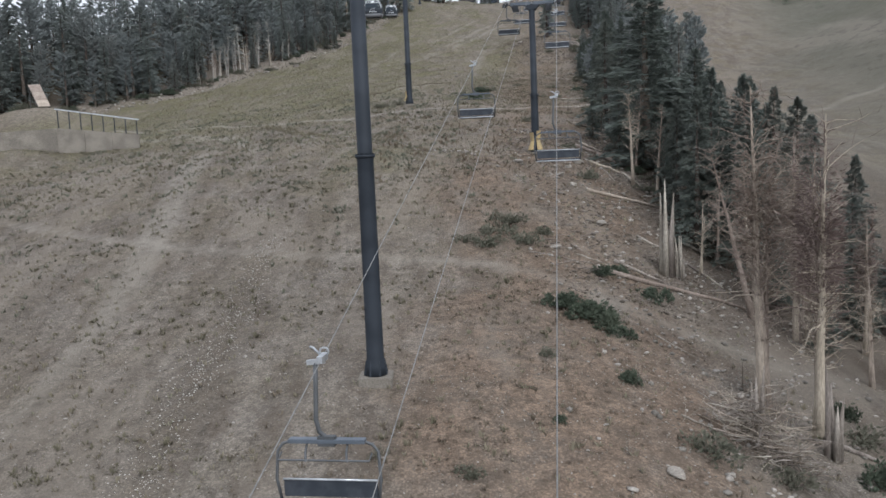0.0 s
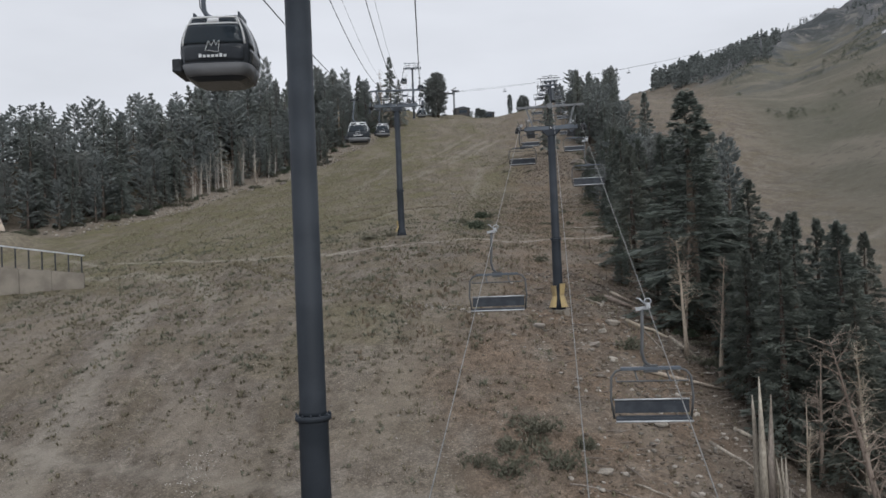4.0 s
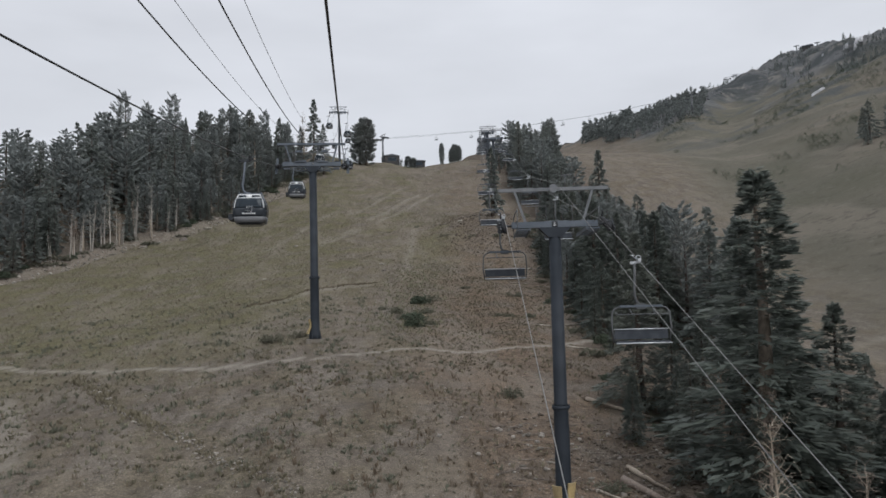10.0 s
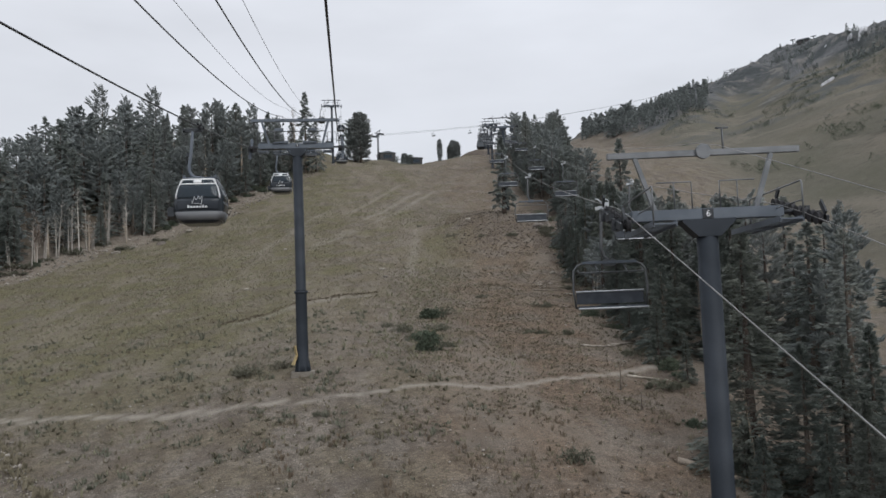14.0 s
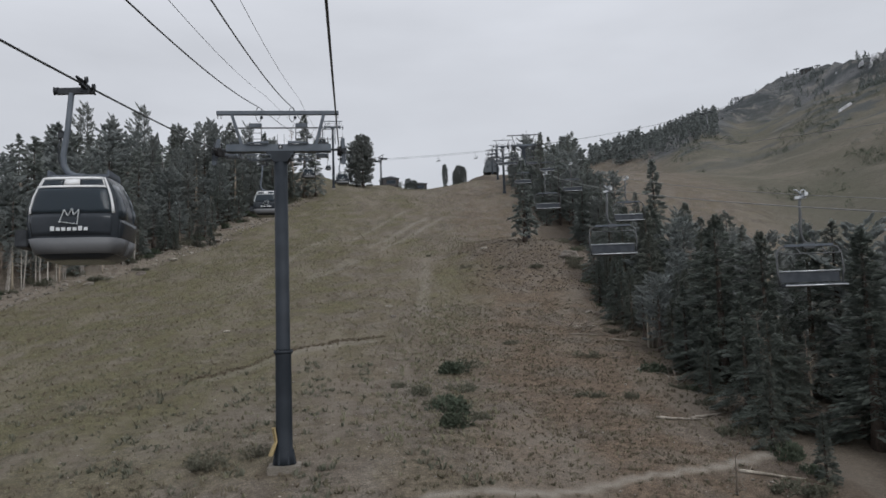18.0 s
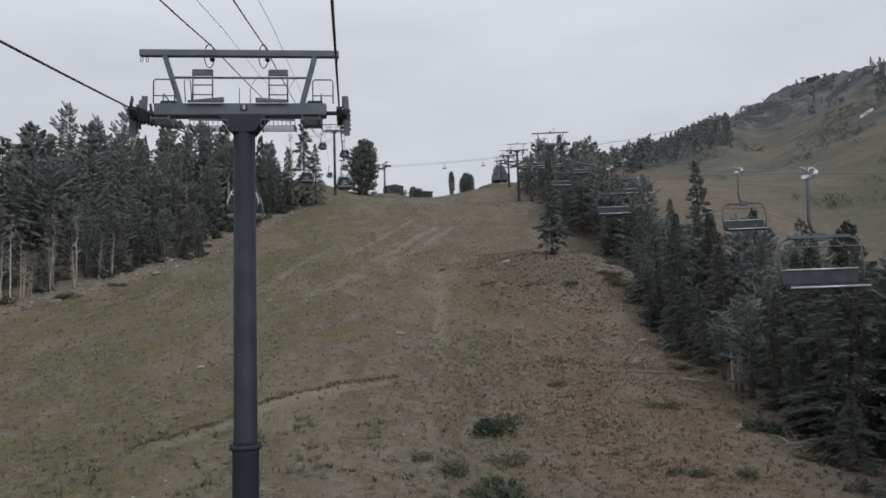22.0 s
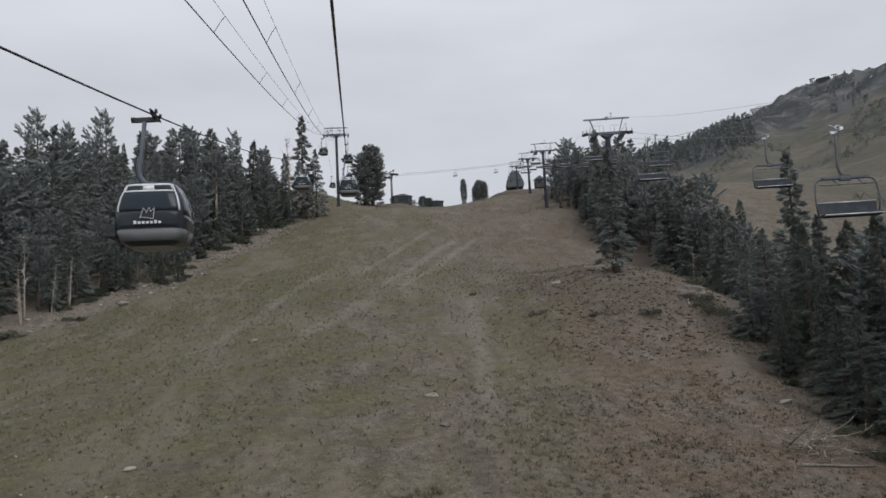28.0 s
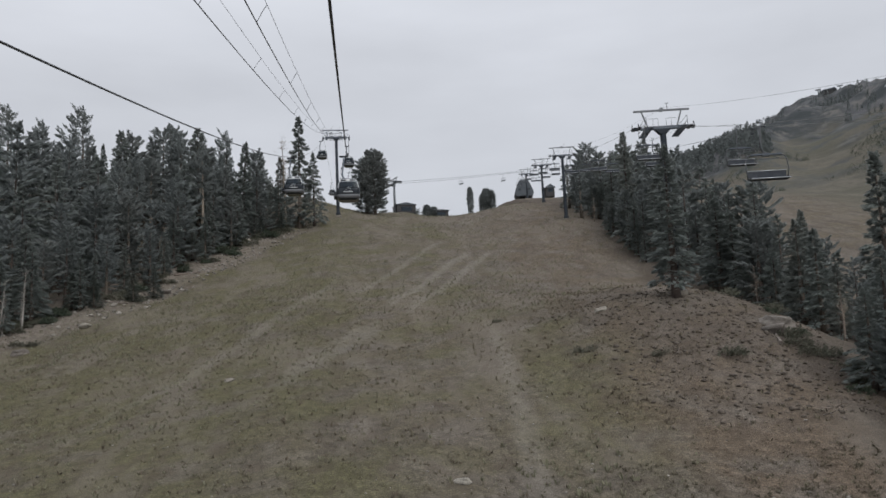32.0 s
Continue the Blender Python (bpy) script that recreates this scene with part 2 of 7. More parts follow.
def ground_material():
    """Dry ski slope: dirt, gravel, dry and green grass, a stony bank, worn trails, and a far hillside with scrub and crags."""
    m, ns, ls, b = principled("dry_slope_ground")
    tc = ns.new("ShaderNodeTexCoord")
    pos = tc.outputs["Object"]
    sep = ns.new("ShaderNodeSeparateXYZ")
    ls.new(pos, sep.inputs[0])
    X, Y, Z = sep.outputs["X"], sep.outputs["Y"], sep.outputs["Z"]

    def nz(scale, detail=4.0, stretch=None, rough=0.55):
        n = nnode(ns, "ShaderNodeTexNoise", Scale=scale, Detail=detail, Roughness=rough)
        if stretch:
            mp = nnode(ns, "ShaderNodeMapping", Scale=stretch, Rotation=(0, 0, radians(-9)))
            ls.new(pos, mp.inputs[0])
            ls.new(mp.outputs[0], n.inputs["Vector"])
        else:
            ls.new(pos, n.inputs["Vector"])
        return n.outputs["Fac"]

    def mask(key):
        n = ns.new("ShaderNodeAttribute")
        n.attribute_name = key
        return n.outputs["Fac"]

    def times(a, c):
        return calc(ns, ls, "MULTIPLY", a, c)

    big, mid, small, fine = nz(0.035), nz(0.22), nz(1.3), nz(15.0, 5.0, None, 0.65)
    streak = nz(0.30, 5.0, (1, 0.10, 1))
    c = mixcol(ns, ls, ranged(ns, ls, big, 0.38, 0.62), (0.166, 0.146, 0.120), (0.150, 0.135, 0.116))
    c = mixcol(ns, ls, ranged(ns, ls, streak, 0.46, 0.62, 0, 0.7), c, (0.196, 0.178, 0.152))
    c = mixcol(ns, ls, ranged(ns, ls, nz(0.5, 5.0, (1, 0.07, 1)), 0.48, 0.62, 0, 0.75), c, (0.108, 0.094, 0.078))
    # dry tawny grass
    c = mixcol(ns, ls, times(ranged(ns, ls, mid, 0.42, 0.62), ranged(ns, ls, Y, 40, 110, 0.2, 0.65)), c, (0.146, 0.126, 0.086))
    c = mixcol(ns, ls, times(mask("green"), ranged(ns, ls, mid, 0.32, 0.6, 0.3, 0.95)), c, (0.122, 0.118, 0.064))
    c = mixcol(ns, ls, times(mask("rust"), ranged(ns, ls, mid, 0.34, 0.6, 0.15, 0.75)), c, (0.162, 0.118, 0.086))
    c = mixcol(ns, ls, times(mask("ochre"), ranged(ns, ls, small, 0.34, 0.6, 0.3, 0.9)), c, (0.188, 0.140, 0.102))
    c = mixcol(ns, ls, times(mask("wash"), ranged(ns, ls, small, 0.3, 0.6, 0.3, 0.9)), c, (0.098, 0.084, 0.066))
    # woodland litter; the same dark tone paints shade along step and ditch
    c = mixcol(ns, ls, times(mask("litter_shade"), ranged(ns, ls, small, 0.35, 0.6, 0.45, 0.9)), c, (0.098, 0.082, 0.068))
    c = mixcol(ns, ls, times(mask("bank"), ranged(ns, ls, mid, 0.3, 0.6, 0.35, 0.9)), c, (0.215, 0.192, 0.164))
    # grain: clods, pebbles, soil crumbs and dead stalks
    def cells(scale, lo, hi, amount, into):
        v = nnode(ns, "ShaderNodeTexVoronoi", Scale=scale)
        mp = nnode(ns, "ShaderNodeMapping", Scale=(1, 1, 0.6))
        ls.new(pos, mp.inputs[0])
        jit = nnode(ns, "ShaderNodeVectorMath")
        jit.operation = "ADD"
        wig = nnode(ns, "ShaderNodeTexNoise", Scale=scale * 0.8, Detail=3.0)
        ls.new(pos, wig.inputs["Vector"])
        ls.new(mp.outputs[0], jit.inputs[0])
        wob = ns.new("ShaderNodeVectorMath")
        wob.operation = "MULTIPLY"
        wob.inputs[1].default_value = (0.45 / scale,) * 3
        ls.new(wig.outputs["Color"], wob.inputs[0])
        ls.new(wob.outputs[0], jit.inputs[1])
        ls.new(jit.outputs[0], v.inputs["Vector"])
        gs = ns.new("ShaderNodeSeparateColor")
        ls.new(v.outputs["Color"], gs.inputs[0])
        return v.outputs["Distance"], mixcol(ns, ls, amount, into, ranged(ns, ls, gs.outputs[0], 0.0, 1.0, lo, hi), "OVERLAY")
    tuft = nnode(ns, "ShaderNodeTexVoronoi", Scale=1.75)
    ls.new(pos, tuft.inputs["Vector"])
    dots = times(ranged(ns, ls, calc(ns, ls, "ADD", tuft.outputs["Distance"], times(small, 0.35)), 0.30, 0.46, 1, 0), ranged(ns, ls, mid, 0.40, 0.56))
    c = mixcol(ns, ls, times(dots, calc(ns, ls, "ADD", times(mask("rust"), 1.5), 0.2)), c, (0.092, 0.069, 0.050))
    clod, c = cells(8.5, 0.24, 0.78, 0.42, c)
    peb, c = cells(20.0, 0.2, 0.82, 0.3, c)
    c = mixcol(ns, ls, ranged(ns, ls, clod, 0.40, 0.65, 0, 0.35), c, (0.085, 0.074, 0.060))
    c = mixcol(ns, ls, ranged(ns, ls, fine, 0.54, 0.70, 0, 0.35), c, (0.235, 0.212, 0.18))
    c = mixcol(ns, ls, ranged(ns, ls, nz(9.0, 5.0, None, 0.7), 0.54, 0.70, 0, 0.6), c, (0.080, 0.070, 0.056))
    c = mixcol(ns, ls, ranged(ns, ls, nz(4.6, 6.0, None, 0.75), 0.57, 0.68, 0, 0.45), c, (0.092, 0.080, 0.058))
    c = mixcol(ns, ls, 0.45, c, ranged(ns, ls, small, 0.3, 0.7, 0.3, 0.7), "OVERLAY")
    c = mixcol(ns, ls, ranged(ns, ls, nz(0.62, 5.0, (1, 0.45, 1), 0.65), 0.5, 0.66, 0, 0.5), c, (0.098, 0.080, 0.062))
    c = mixcol(ns, ls, ranged(ns, ls, nz(0.16, 5.0, (1, 0.14, 1), 0.6), 0.5, 0.62, 0, 0.4), c, (0.205, 0.182, 0.150))
    c = mixcol(ns, ls, 1.0, c, (0.93, 0.905, 0.90), "MULTIPLY")
    # far hillside: olive grass and tan dirt, then scrub, then crags
    hill = ranged(ns, ls, calc(ns, ls, "SUBTRACT", X, times(Y, 0.30)), 12, 40)
    hc = mixcol(ns, ls, ranged(ns, ls, nz(0.012, 6.0), 0.40, 0.62), (0.131, 0.117, 0.094), (0.100, 0.095, 0.075))
    hc = mixcol(ns, ls, ranged(ns, ls, nz(0.05, 6.0, (1, 0.3, 1)), 0.52, 0.66, 0, 0.7), hc, (0.162, 0.143, 0.118))
    hc = mixcol(ns, ls, ranged(ns, ls, nz(0.35, 7.0, None, 0.7), 0.52, 0.64, 0, 0.75), hc, (0.072, 0.068, 0.056))
    hc = mixcol(ns, ls, ranged(ns, ls, nz(0.022, 6.0, (1, 0.5, 1), 0.6), 0.48, 0.6, 0, 0.6), hc, (0.088, 0.086, 0.064))
    hc = mixcol(ns, ls, ranged(ns, ls, nz(0.6, 5.0), 0.58, 0.70, 0, 0.35), hc, (0.185, 0.17, 0.147))
    c = mixcol(ns, ls, hill, c, hc)
    scrub = times(ranged(ns, ls, nz(0.03, 8.0, None, 0.7), 0.50, 0.60), times(hill, ranged(ns, ls, Z, 85, 150)))
    c = mixcol(ns, ls, scrub, c, (0.075, 0.080, 0.078))
    rock = mixcol(ns, ls, ranged(ns, ls, nz(0.02, 8.0, None, 0.65), 0.4, 0.6), (0.046, 0.052, 0.054), (0.112, 0.114, 0.118))
    rock = mixcol(ns, ls, ranged(ns, ls, nz(0.06, 7.0, (1, 0.6, 1), 0.7), 0.52, 0.64, 0, 0.8), rock, (0.175, 0.165, 0.152))
    rock = mixcol(ns, ls, ranged(ns, ls, nz(0.09, 7.0, None, 0.7), 0.54, 0.62, 0, 0.85), rock, (0.034, 0.040, 0.039))
    c = mixcol(ns, ls, mask("crag"), c, rock)
    # worn lines
    c = mixcol(ns, ls, times(mask("trail"), ranged(ns, ls, small, 0.25, 0.5, 0.4, 0.9)), c, (0.262, 0.240, 0.206))
    ls.new(c, b.inputs["Base Color"])
    b.inputs["Roughness"].default_value = 0.95
    b.inputs["Specular IOR Level"].default_value = 0.1
    bn = nnode(ns, "ShaderNodeBump", Strength=0.8, Distance=0.09)
    ls.new(calc(ns, ls, "SUBTRACT", calc(ns, ls, "ADD", times(small, 0.4), times(fine, 0.8)), times(clod, 0.8)), bn.inputs["Height"])
    ls.new(bn.outputs[0], b.inputs["Normal"])
    return m


M_GROUND = ground_material()

# ---- the lie of the land ----
PROFILE_Y = (-500, -60, 0, 38, 57, 74, 84, 122, 172, 209, 260, 313, 343, 400, 460, 530, 800, 5000)
PROFILE_Z = (-120, -12, 1.8, 10.4, 14.5, 21.0, 23.6, 30.2, 39.2, 47, 60.5, 76.5, 85, 98, 109.5, 113, 108, 60)


# the mountain's skyline: bearing in degrees and rise per metre, as seen from the middle of the line
SKY_AZ = (10, 13, 15, 17.4, 18.9, 23.3, 26.3, 27.9, 28.9, 29.1, 30.4, 32.1, 32.7, 35, 36.5, 60)
WOOD_AZ = (10, 18, 20, 22, 25, 27.2, 29.2, 31.3, 32.6, 34, 35.3, 45)
WOOD_RISE = (0.19, 0.200, 0.200, 0.202, 0.207, 0.227, 0.235, 0.239, 0.240, 0.245, 0.258, 0.29)   # where grass ends and scrub and rock begin
SKY_RISE = (0.12, 0.165, 0.192, 0.206, 0.209, 0.234, 0.250, 0.261, 0.268, 0.275, 0.2835, 0.2865, 0.2875, 0.287, 0.293, 0.30)


def step01(v):
    v = np.clip(v, 0, 1)
    return v * v * (3 - 2 * v)


def waves(x, y, size, seed):
    """Smooth pseudo-random relief between about -1 and 1, with bumps about size metres wide."""
    rs = np.random.RandomState(seed)
    out = 0
    for k in range(7):
        a = rs.uniform(0, 6.283)
        w = 6.283 / size * rs.uniform(0.6, 1.7)
        out = out + np.sin(w * (x * math.cos(a) + y * math.sin(a)) + rs.uniform(0, 6.283) + 1.3 * np.sin(w * 0.47 * (x * math.sin(a) - y * math.cos(a))))
    return out / 3.6


def west_edge(y):
    """x of the edge of the western wood."""
    return np.interp(y, (100, 170, 200, 230, 250, 300, 343, 400), (-96, -88, -68, -55, -41, -26.5, -13.5, -20))


def east_edge(y):
    """x of the edge of the eastern wood, beside the chairlift."""
    return np.interp(y, (0, 60, 100, 130, 150, 170, 200, 260, 320), (14, 19.5, 21.0, 24.3, 27.2, 31, 35, 43.5, 53))


def land(x, y):
    x, y = np.asarray(x, float), np.asarray(y, float)
    z = sum(np.interp(y + d, PROFILE_Y, PROFILE_Z) for d in (-8, -4, 0, 4, 8)) / 5
    z = z - 8.0 * step01((x - 2) / 36) * step01(1 - (y - 62) / 70)                 # falls towards the gully low down
    z = z - 5.0 * step01((x - 26) / 45) * step01((y - 70) / 50) * step01(1 - (y - 205) / 60)
    z = z - 1.0 * step01((x - 3) / 10) * step01((y - 105) / 15) * step01((192 - y) / 20)
    z = z + 3.0 * step01((x - 25) / 22) * step01((y - 250) / 60)
    z = z + 5.2 * np.exp(-((x - 31) / 15) ** 2 - ((y - 213) / 20) ** 2)               # knoll under the chairlift tower
    z = z - 0.09 * np.clip(-x - 5, 0, 60)                                            # leans to the west
    z = z - 4.0 * step01((x - 14) / 18) * step01((61 - x) / 10) * step01((y - 345) / 80)    # dip in the crest beside the top terminal
    z = z + 1.2 * step01((x - 56) / 6) * step01((y - 385) / 40)
    west = west_edge(y)
    z = z + 1.0 * step01((west + 7 - x) / 8) * step01((y - 120) / 60)                 # cut bank under the wood
    z = z + 13.0 * step01((west - 5 - x) / 45) * step01((y - 165) / 60)                # wooded rise on the west
    z = z - 34.0 * step01((-84 - x) / 70) * step01((y - 190) / 100)                     # drops behind the western wood
    z = z + 7.0 * np.exp(-((x + 17) / 13) ** 2 - ((y - 372) / 30) ** 2)              # mound behind the far gondola tower
    z = z + 2.0 * np.exp(-((x + 60) / 6.5) ** 2 - ((y - 111) / 6) ** 2)               # dirt banked against the wing wall
    z = z + 3.2 * np.exp(-((x + 81) / 8) ** 2 - ((y - 168) / 7) ** 2)                # dirt mound under the ramp
    r = np.hypot(x, y - 60)
    hill = 39 + 0.42 * (x - 86) + 0.115 * (y - 180) - 0.6 * np.clip(r - 2300, 0, 3000)
    hill = hill + 9 * waves(x, y, 210, 3) * step01((x - 150) / 250) + 14 * waves(x, y, 620, 4) * step01((x - 350) / 500)
    az = np.degrees(np.arctan2(x, np.maximum(y - 78, 1.0)))
    rr = np.hypot(x, y - 78)
    hill = hill + 0.10 * np.clip(rr - 360, 0, 900) * step01((28.5 - az) / 4)             # wooded shoulder at the foot of the ridge
    hill = np.minimum(hill, 37.5 + np.interp(az, SKY_AZ, SKY_RISE) * rr + 3 * waves(x, y, 260, 12) * step01((rr - 700) / 600))
    k = 6.0                                                                          # soft maximum of slope and hillside
    h = np.clip(0.5 + 0.5 * (hill - z) / k, 0, 1)
    z = z * (1 - h) + hill * h + k * h * (1 - h)
    far = step01((np.hypot(x, y - 150) - 500) / 600)
    near = 1 - far
    z = z + near * (0.32 * waves(x, y, 46, 5) + 0.16 * waves(x, y, 13, 6) + 0.07 * waves(x, y, 4.2, 7) + 0.03 * waves(x, y, 1.7, 8))
    crag = step01((z - 160) / 110) * step01((x - 120) / 100)
    return z + crag * (7 * np.abs(waves(x, y, 130, 9)) + 6 * waves(x, y, 62, 10) + 6 * np.abs(waves(x, y, 50, 14)) - 6)


def above_grass(x, y):
    """Metres above the upper edge of the grass on the mountainside."""
    rr = np.hypot(x, y - 78)
    return land(x, y) - 37.5 - np.interp(np.degrees(np.arctan2(x, np.maximum(y - 78, 1.0))), WOOD_AZ, WOOD_RISE) * rr


def ground_z(x, y):
    return float(land(x, y))


def steps(*runs):
    """Grid lines: runs of (to, step)."""
    out = [runs[0]]
    for end, d in runs[1:]:
        n = max(1, round((end - out[-1]) / d))
        out.extend(np.linspace(out[-1], end, n + 1)[1:])
    return np.array(out)


gx = steps(-4000, (-1500, 400), (-400, 90), (-120, 14), (-62, 2.0), (42, 0.62), (90, 2.2), (320, 9), (1600, 22), (4500, 300))
gy = steps(-900, (-200, 90), (-20, 8), (20, 1.5), (250, 0.68), (360, 1.8), (560, 6), (2300, 24), (5000, 300))
GX, GY = np.meshgrid(gx, gy)
GZ = land(GX, GY)
nx, ny = len(gx), len(gy)
idx = np.arange(nx * ny).reshape(ny, nx)
quads = np.stack([idx[:-1, :-1], idx[:-1, 1:], idx[1:, 1:], idx[1:, :-1]], -1).reshape(-1, 4)
me = bpy.data.meshes.new("ground")
me.vertices.add(nx * ny)
me.vertices.foreach_set("co", np.stack([GX, GY, GZ], -1).astype(np.float32).ravel())
me.loops.add(quads.size)
me.loops.foreach_set("vertex_index", quads.astype(np.int32).ravel())
me.polygons.add(len(quads))
me.polygons.foreach_set("loop_start", np.arange(0, quads.size, 4, dtype=np.int32))
me.materials.append(M_GROUND)
me.update()
me.validate()
me.polygons.foreach_set("use_smooth", np.ones(len(quads), dtype=bool))


def line_mask(x, y, xs, ys, width, ragged=0.5):
    """1 along a line across the slope, fading over its ragged edges; ys is the line's y over x."""
    yl = np.interp(x, xs, ys) + 0.5 * waves(x, y, 9, 51) * ragged
    slope = np.gradient(np.asarray(ys, float), np.asarray(xs, float))
    c = 1 / np.sqrt(1 + np.interp(x, xs, slope) ** 2)
    d = np.abs(y - yl) * c
    inside = step01((x - xs[0]) / 2) * step01((xs[-1] - x) / 2)
    return step01((width - d) / (width * 0.6)) * inside


TRAIL_X, TRAIL_Y = (-60, -50, -35, -23.6, -10, -3.6, 7.7, 18, 26), (150, 136, 125.5, 120, 116, 114.8, 117.5, 121.5, 124.5)
LOW_X, LOW_Y = (-42, -24.5, -14, -5.7, 0.6, 6.6, 10, 15.4, 22), (76, 66, 62, 58.5, 56.5, 55.0, 52.2, 50, 48.4)
DITCH_X, DITCH_Y = (-32, -23.6, -17.0, -8.5, -2.0, 6), (126, 116.4, 105.9, 93.2, 84.8, 79)
STEP_X, STEP_Y = (-14, -7.6, -4, 3.0), (147, 153, 157.5, 161.5)
fx, fy = GX.ravel(), GY.ravel()
wander = 5 * waves(fx, fy, 30, 52)
masks = {}
masks["trail"] = np.clip(0.95 * line_mask(fx, fy, TRAIL_X, TRAIL_Y, 0.45) + (0.36 - 0.2 * step01((fx - 4) / 6)) * line_mask(fx, fy, LOW_X, LOW_Y, 0.6)
                         + 0.22 * line_mask(fx, fy, (8.6, 12, 17.8, 24.8, 30), (52.4, 51.2, 49.1, 47.9, 46.5), 2.2)
                         + 0.28 * line_mask(fx, fy, (48, 70, 100, 150), (128, 141, 150, 166), 1.3)
                         + 0.5 * line_mask(fx, fy, (-46, -36, -28, -20), (121, 117, 112, 92), 1.6)
                         + 0.4 * line_mask(fx, fy, (-30, -26, -23, -21), (104, 84, 58, 36), 2.0)
                         + 0.4 * line_mask(fx, fy, (1.8, 11.1, 20.9), (236.3, 261.0, 286.8), 1.3)
                         + 0.4 * line_mask(fx, fy, (4.4, 13.9, 24.2), (232.3, 258.0, 284.8), 1.0) + 0.35 * line_mask(fx, fy, (-2.0, 7.0, 16.0), (246, 272, 300), 0.9)
                         + 0.3 * line_mask(fx, fy, (6.5, 10.5, 13.5), (168, 196, 226), 1.0) + 0.25 * line_mask(fx, fy, (-22, -13, -3), (196, 224, 262), 1.1)
                         + 0.3 * line_mask(fx, fy, (-8.2, -3.6, 2.4), (203.9, 216.4, 228.2), 2.2)
                         + 0.35 * line_mask(fx, fy, STEP_X, (145.4, 151.4, 155.9, 159.9), 1.2), 0, 1)
masks["crag"] = step01((above_grass(fx, fy) + 9 * waves(fx, fy, 70, 53) + 4 * waves(fx, fy, 30, 54)) / 10) * step01((np.hypot(fx, fy - 78) - 400) / 60) * step01((fx - 90) / 40)
masks["bank"] = 0.9 * np.exp(-((fx + 81) / 8) ** 2 - ((fy - 166) / 8) ** 2) + step01((west_edge(fy) + 8 + wander * 0.5 - fx) / 3.5) * step01((fx - west_edge(fy) + 14) / 6) * step01((fy - 165) / 30) * step01((335 - fy) / 30)
masks["green"] = step01((4 + wander - fx) / 16) * step01((fx - west_edge(fy) - 5) / 5) * step01((fy - 100 - 0.4 * (fx + 30)) / 35)
masks["green"] = np.clip(masks["green"] + 0.25 * step01((fy - 130) / 50) * step01((24 - fx) / 12) + 0.6 * np.exp(-((fx + 6.5) / 6) ** 2 - ((fy - 81) / 9) ** 2) + 0.9 * np.exp(-((fx - 15.1) / 4.5) ** 2 - ((fy - 196.4) / 12) ** 2) + 0.75 * step01(1.6 * waves(fx, fy, 16, 63) - 0.1) * step01((fy - 165) / 40) * step01((28 - fx) / 12), 0, 1)
lane = fx - 0.12 * fy
masks["rust"] = (0.35 + 0.65 * step01((215 - fy) / 60)) * step01((lane + 10 + wander * 0.6) / 6) * step01((14 - lane + wander * 0.4) / 6) * step01((fy - 5) / 30)
masks["ochre"] = np.exp(-((fx - 3.5 - 0.15 * wander) / 4.5) ** 2 - ((fy - 36) / 11) ** 2)
masks["wash"] = sum(a * np.exp(-((fx - x0 - 0.12 * wander) / w) ** 2) * step01((fy - y0) / 8) * step01((y1 - fy) / 12) for x0, w, y0, y1, a in ((-13.6, 1.1, 20, 66, 1.0), (-22.6, 0.8, 30, 66, 0.6), (-17.6, 0.7, 22, 58, 0.5), (-8.6, 0.9, 18, 52, 0.5), (-29, 1.0, 36, 70, 0.5)))
# dark ground: litter and rubble, plus painted shade of the eroded step and ditch
masks["litter_shade"] = np.clip(step01((fx - east_edge(fy) + 4 + wander * 0.3) / 5) * step01((east_edge(fy) + 34 - fx) / 10) * step01((fy - 38) / 14)
                          + 0.8 * step01((west_edge(fy) - 1 - fx) / 3) + 0.7 * np.exp(-((fx - 28) / 8) ** 2 - ((fy - 203) / 9) ** 2)
                          + 0.4 * line_mask(fx, fy, STEP_X, STEP_Y, 0.4) + 0.45 * line_mask(fx, fy, DITCH_X, DITCH_Y, 0.8), 0, 1)
for key, value in masks.items():
    at = me.attributes.new(key, "FLOAT", "POINT")
    at.data.foreach_set("value", value.astype(np.float32))
ground = tagged(new("ground", me), "dry tan ski slope of dirt, gravel and sparse grass", "ground", kind="structure")

# ---- a kit for building meshes ----
def box(bm, x0, x1, y0, y1, z0, z1, bevel=0.0):
    vs = [bm.verts.new((x, y, z)) for x in (x0, x1) for y in (y0, y1) for z in (z0, z1)]
    fs = [bm.faces.new([vs[i] for i in q]) for q in ((0, 1, 3, 2), (4, 6, 7, 5), (0, 4, 5, 1), (2, 3, 7, 6), (0, 2, 6, 4), (1, 5, 7, 3))]
    if bevel:
        bmesh.ops.bevel(bm, geom=list({e for f in fs for e in f.edges}), offset=bevel, segments=2, affect="EDGES")
    return bm


def ring_frame(d):
    d = Vector(d).normalized()
    u = d.cross(Vector((0, 0, 1)) if abs(d.z) < 0.9 else Vector((1, 0, 0))).normalized()
    return u, d.cross(u).normalized()


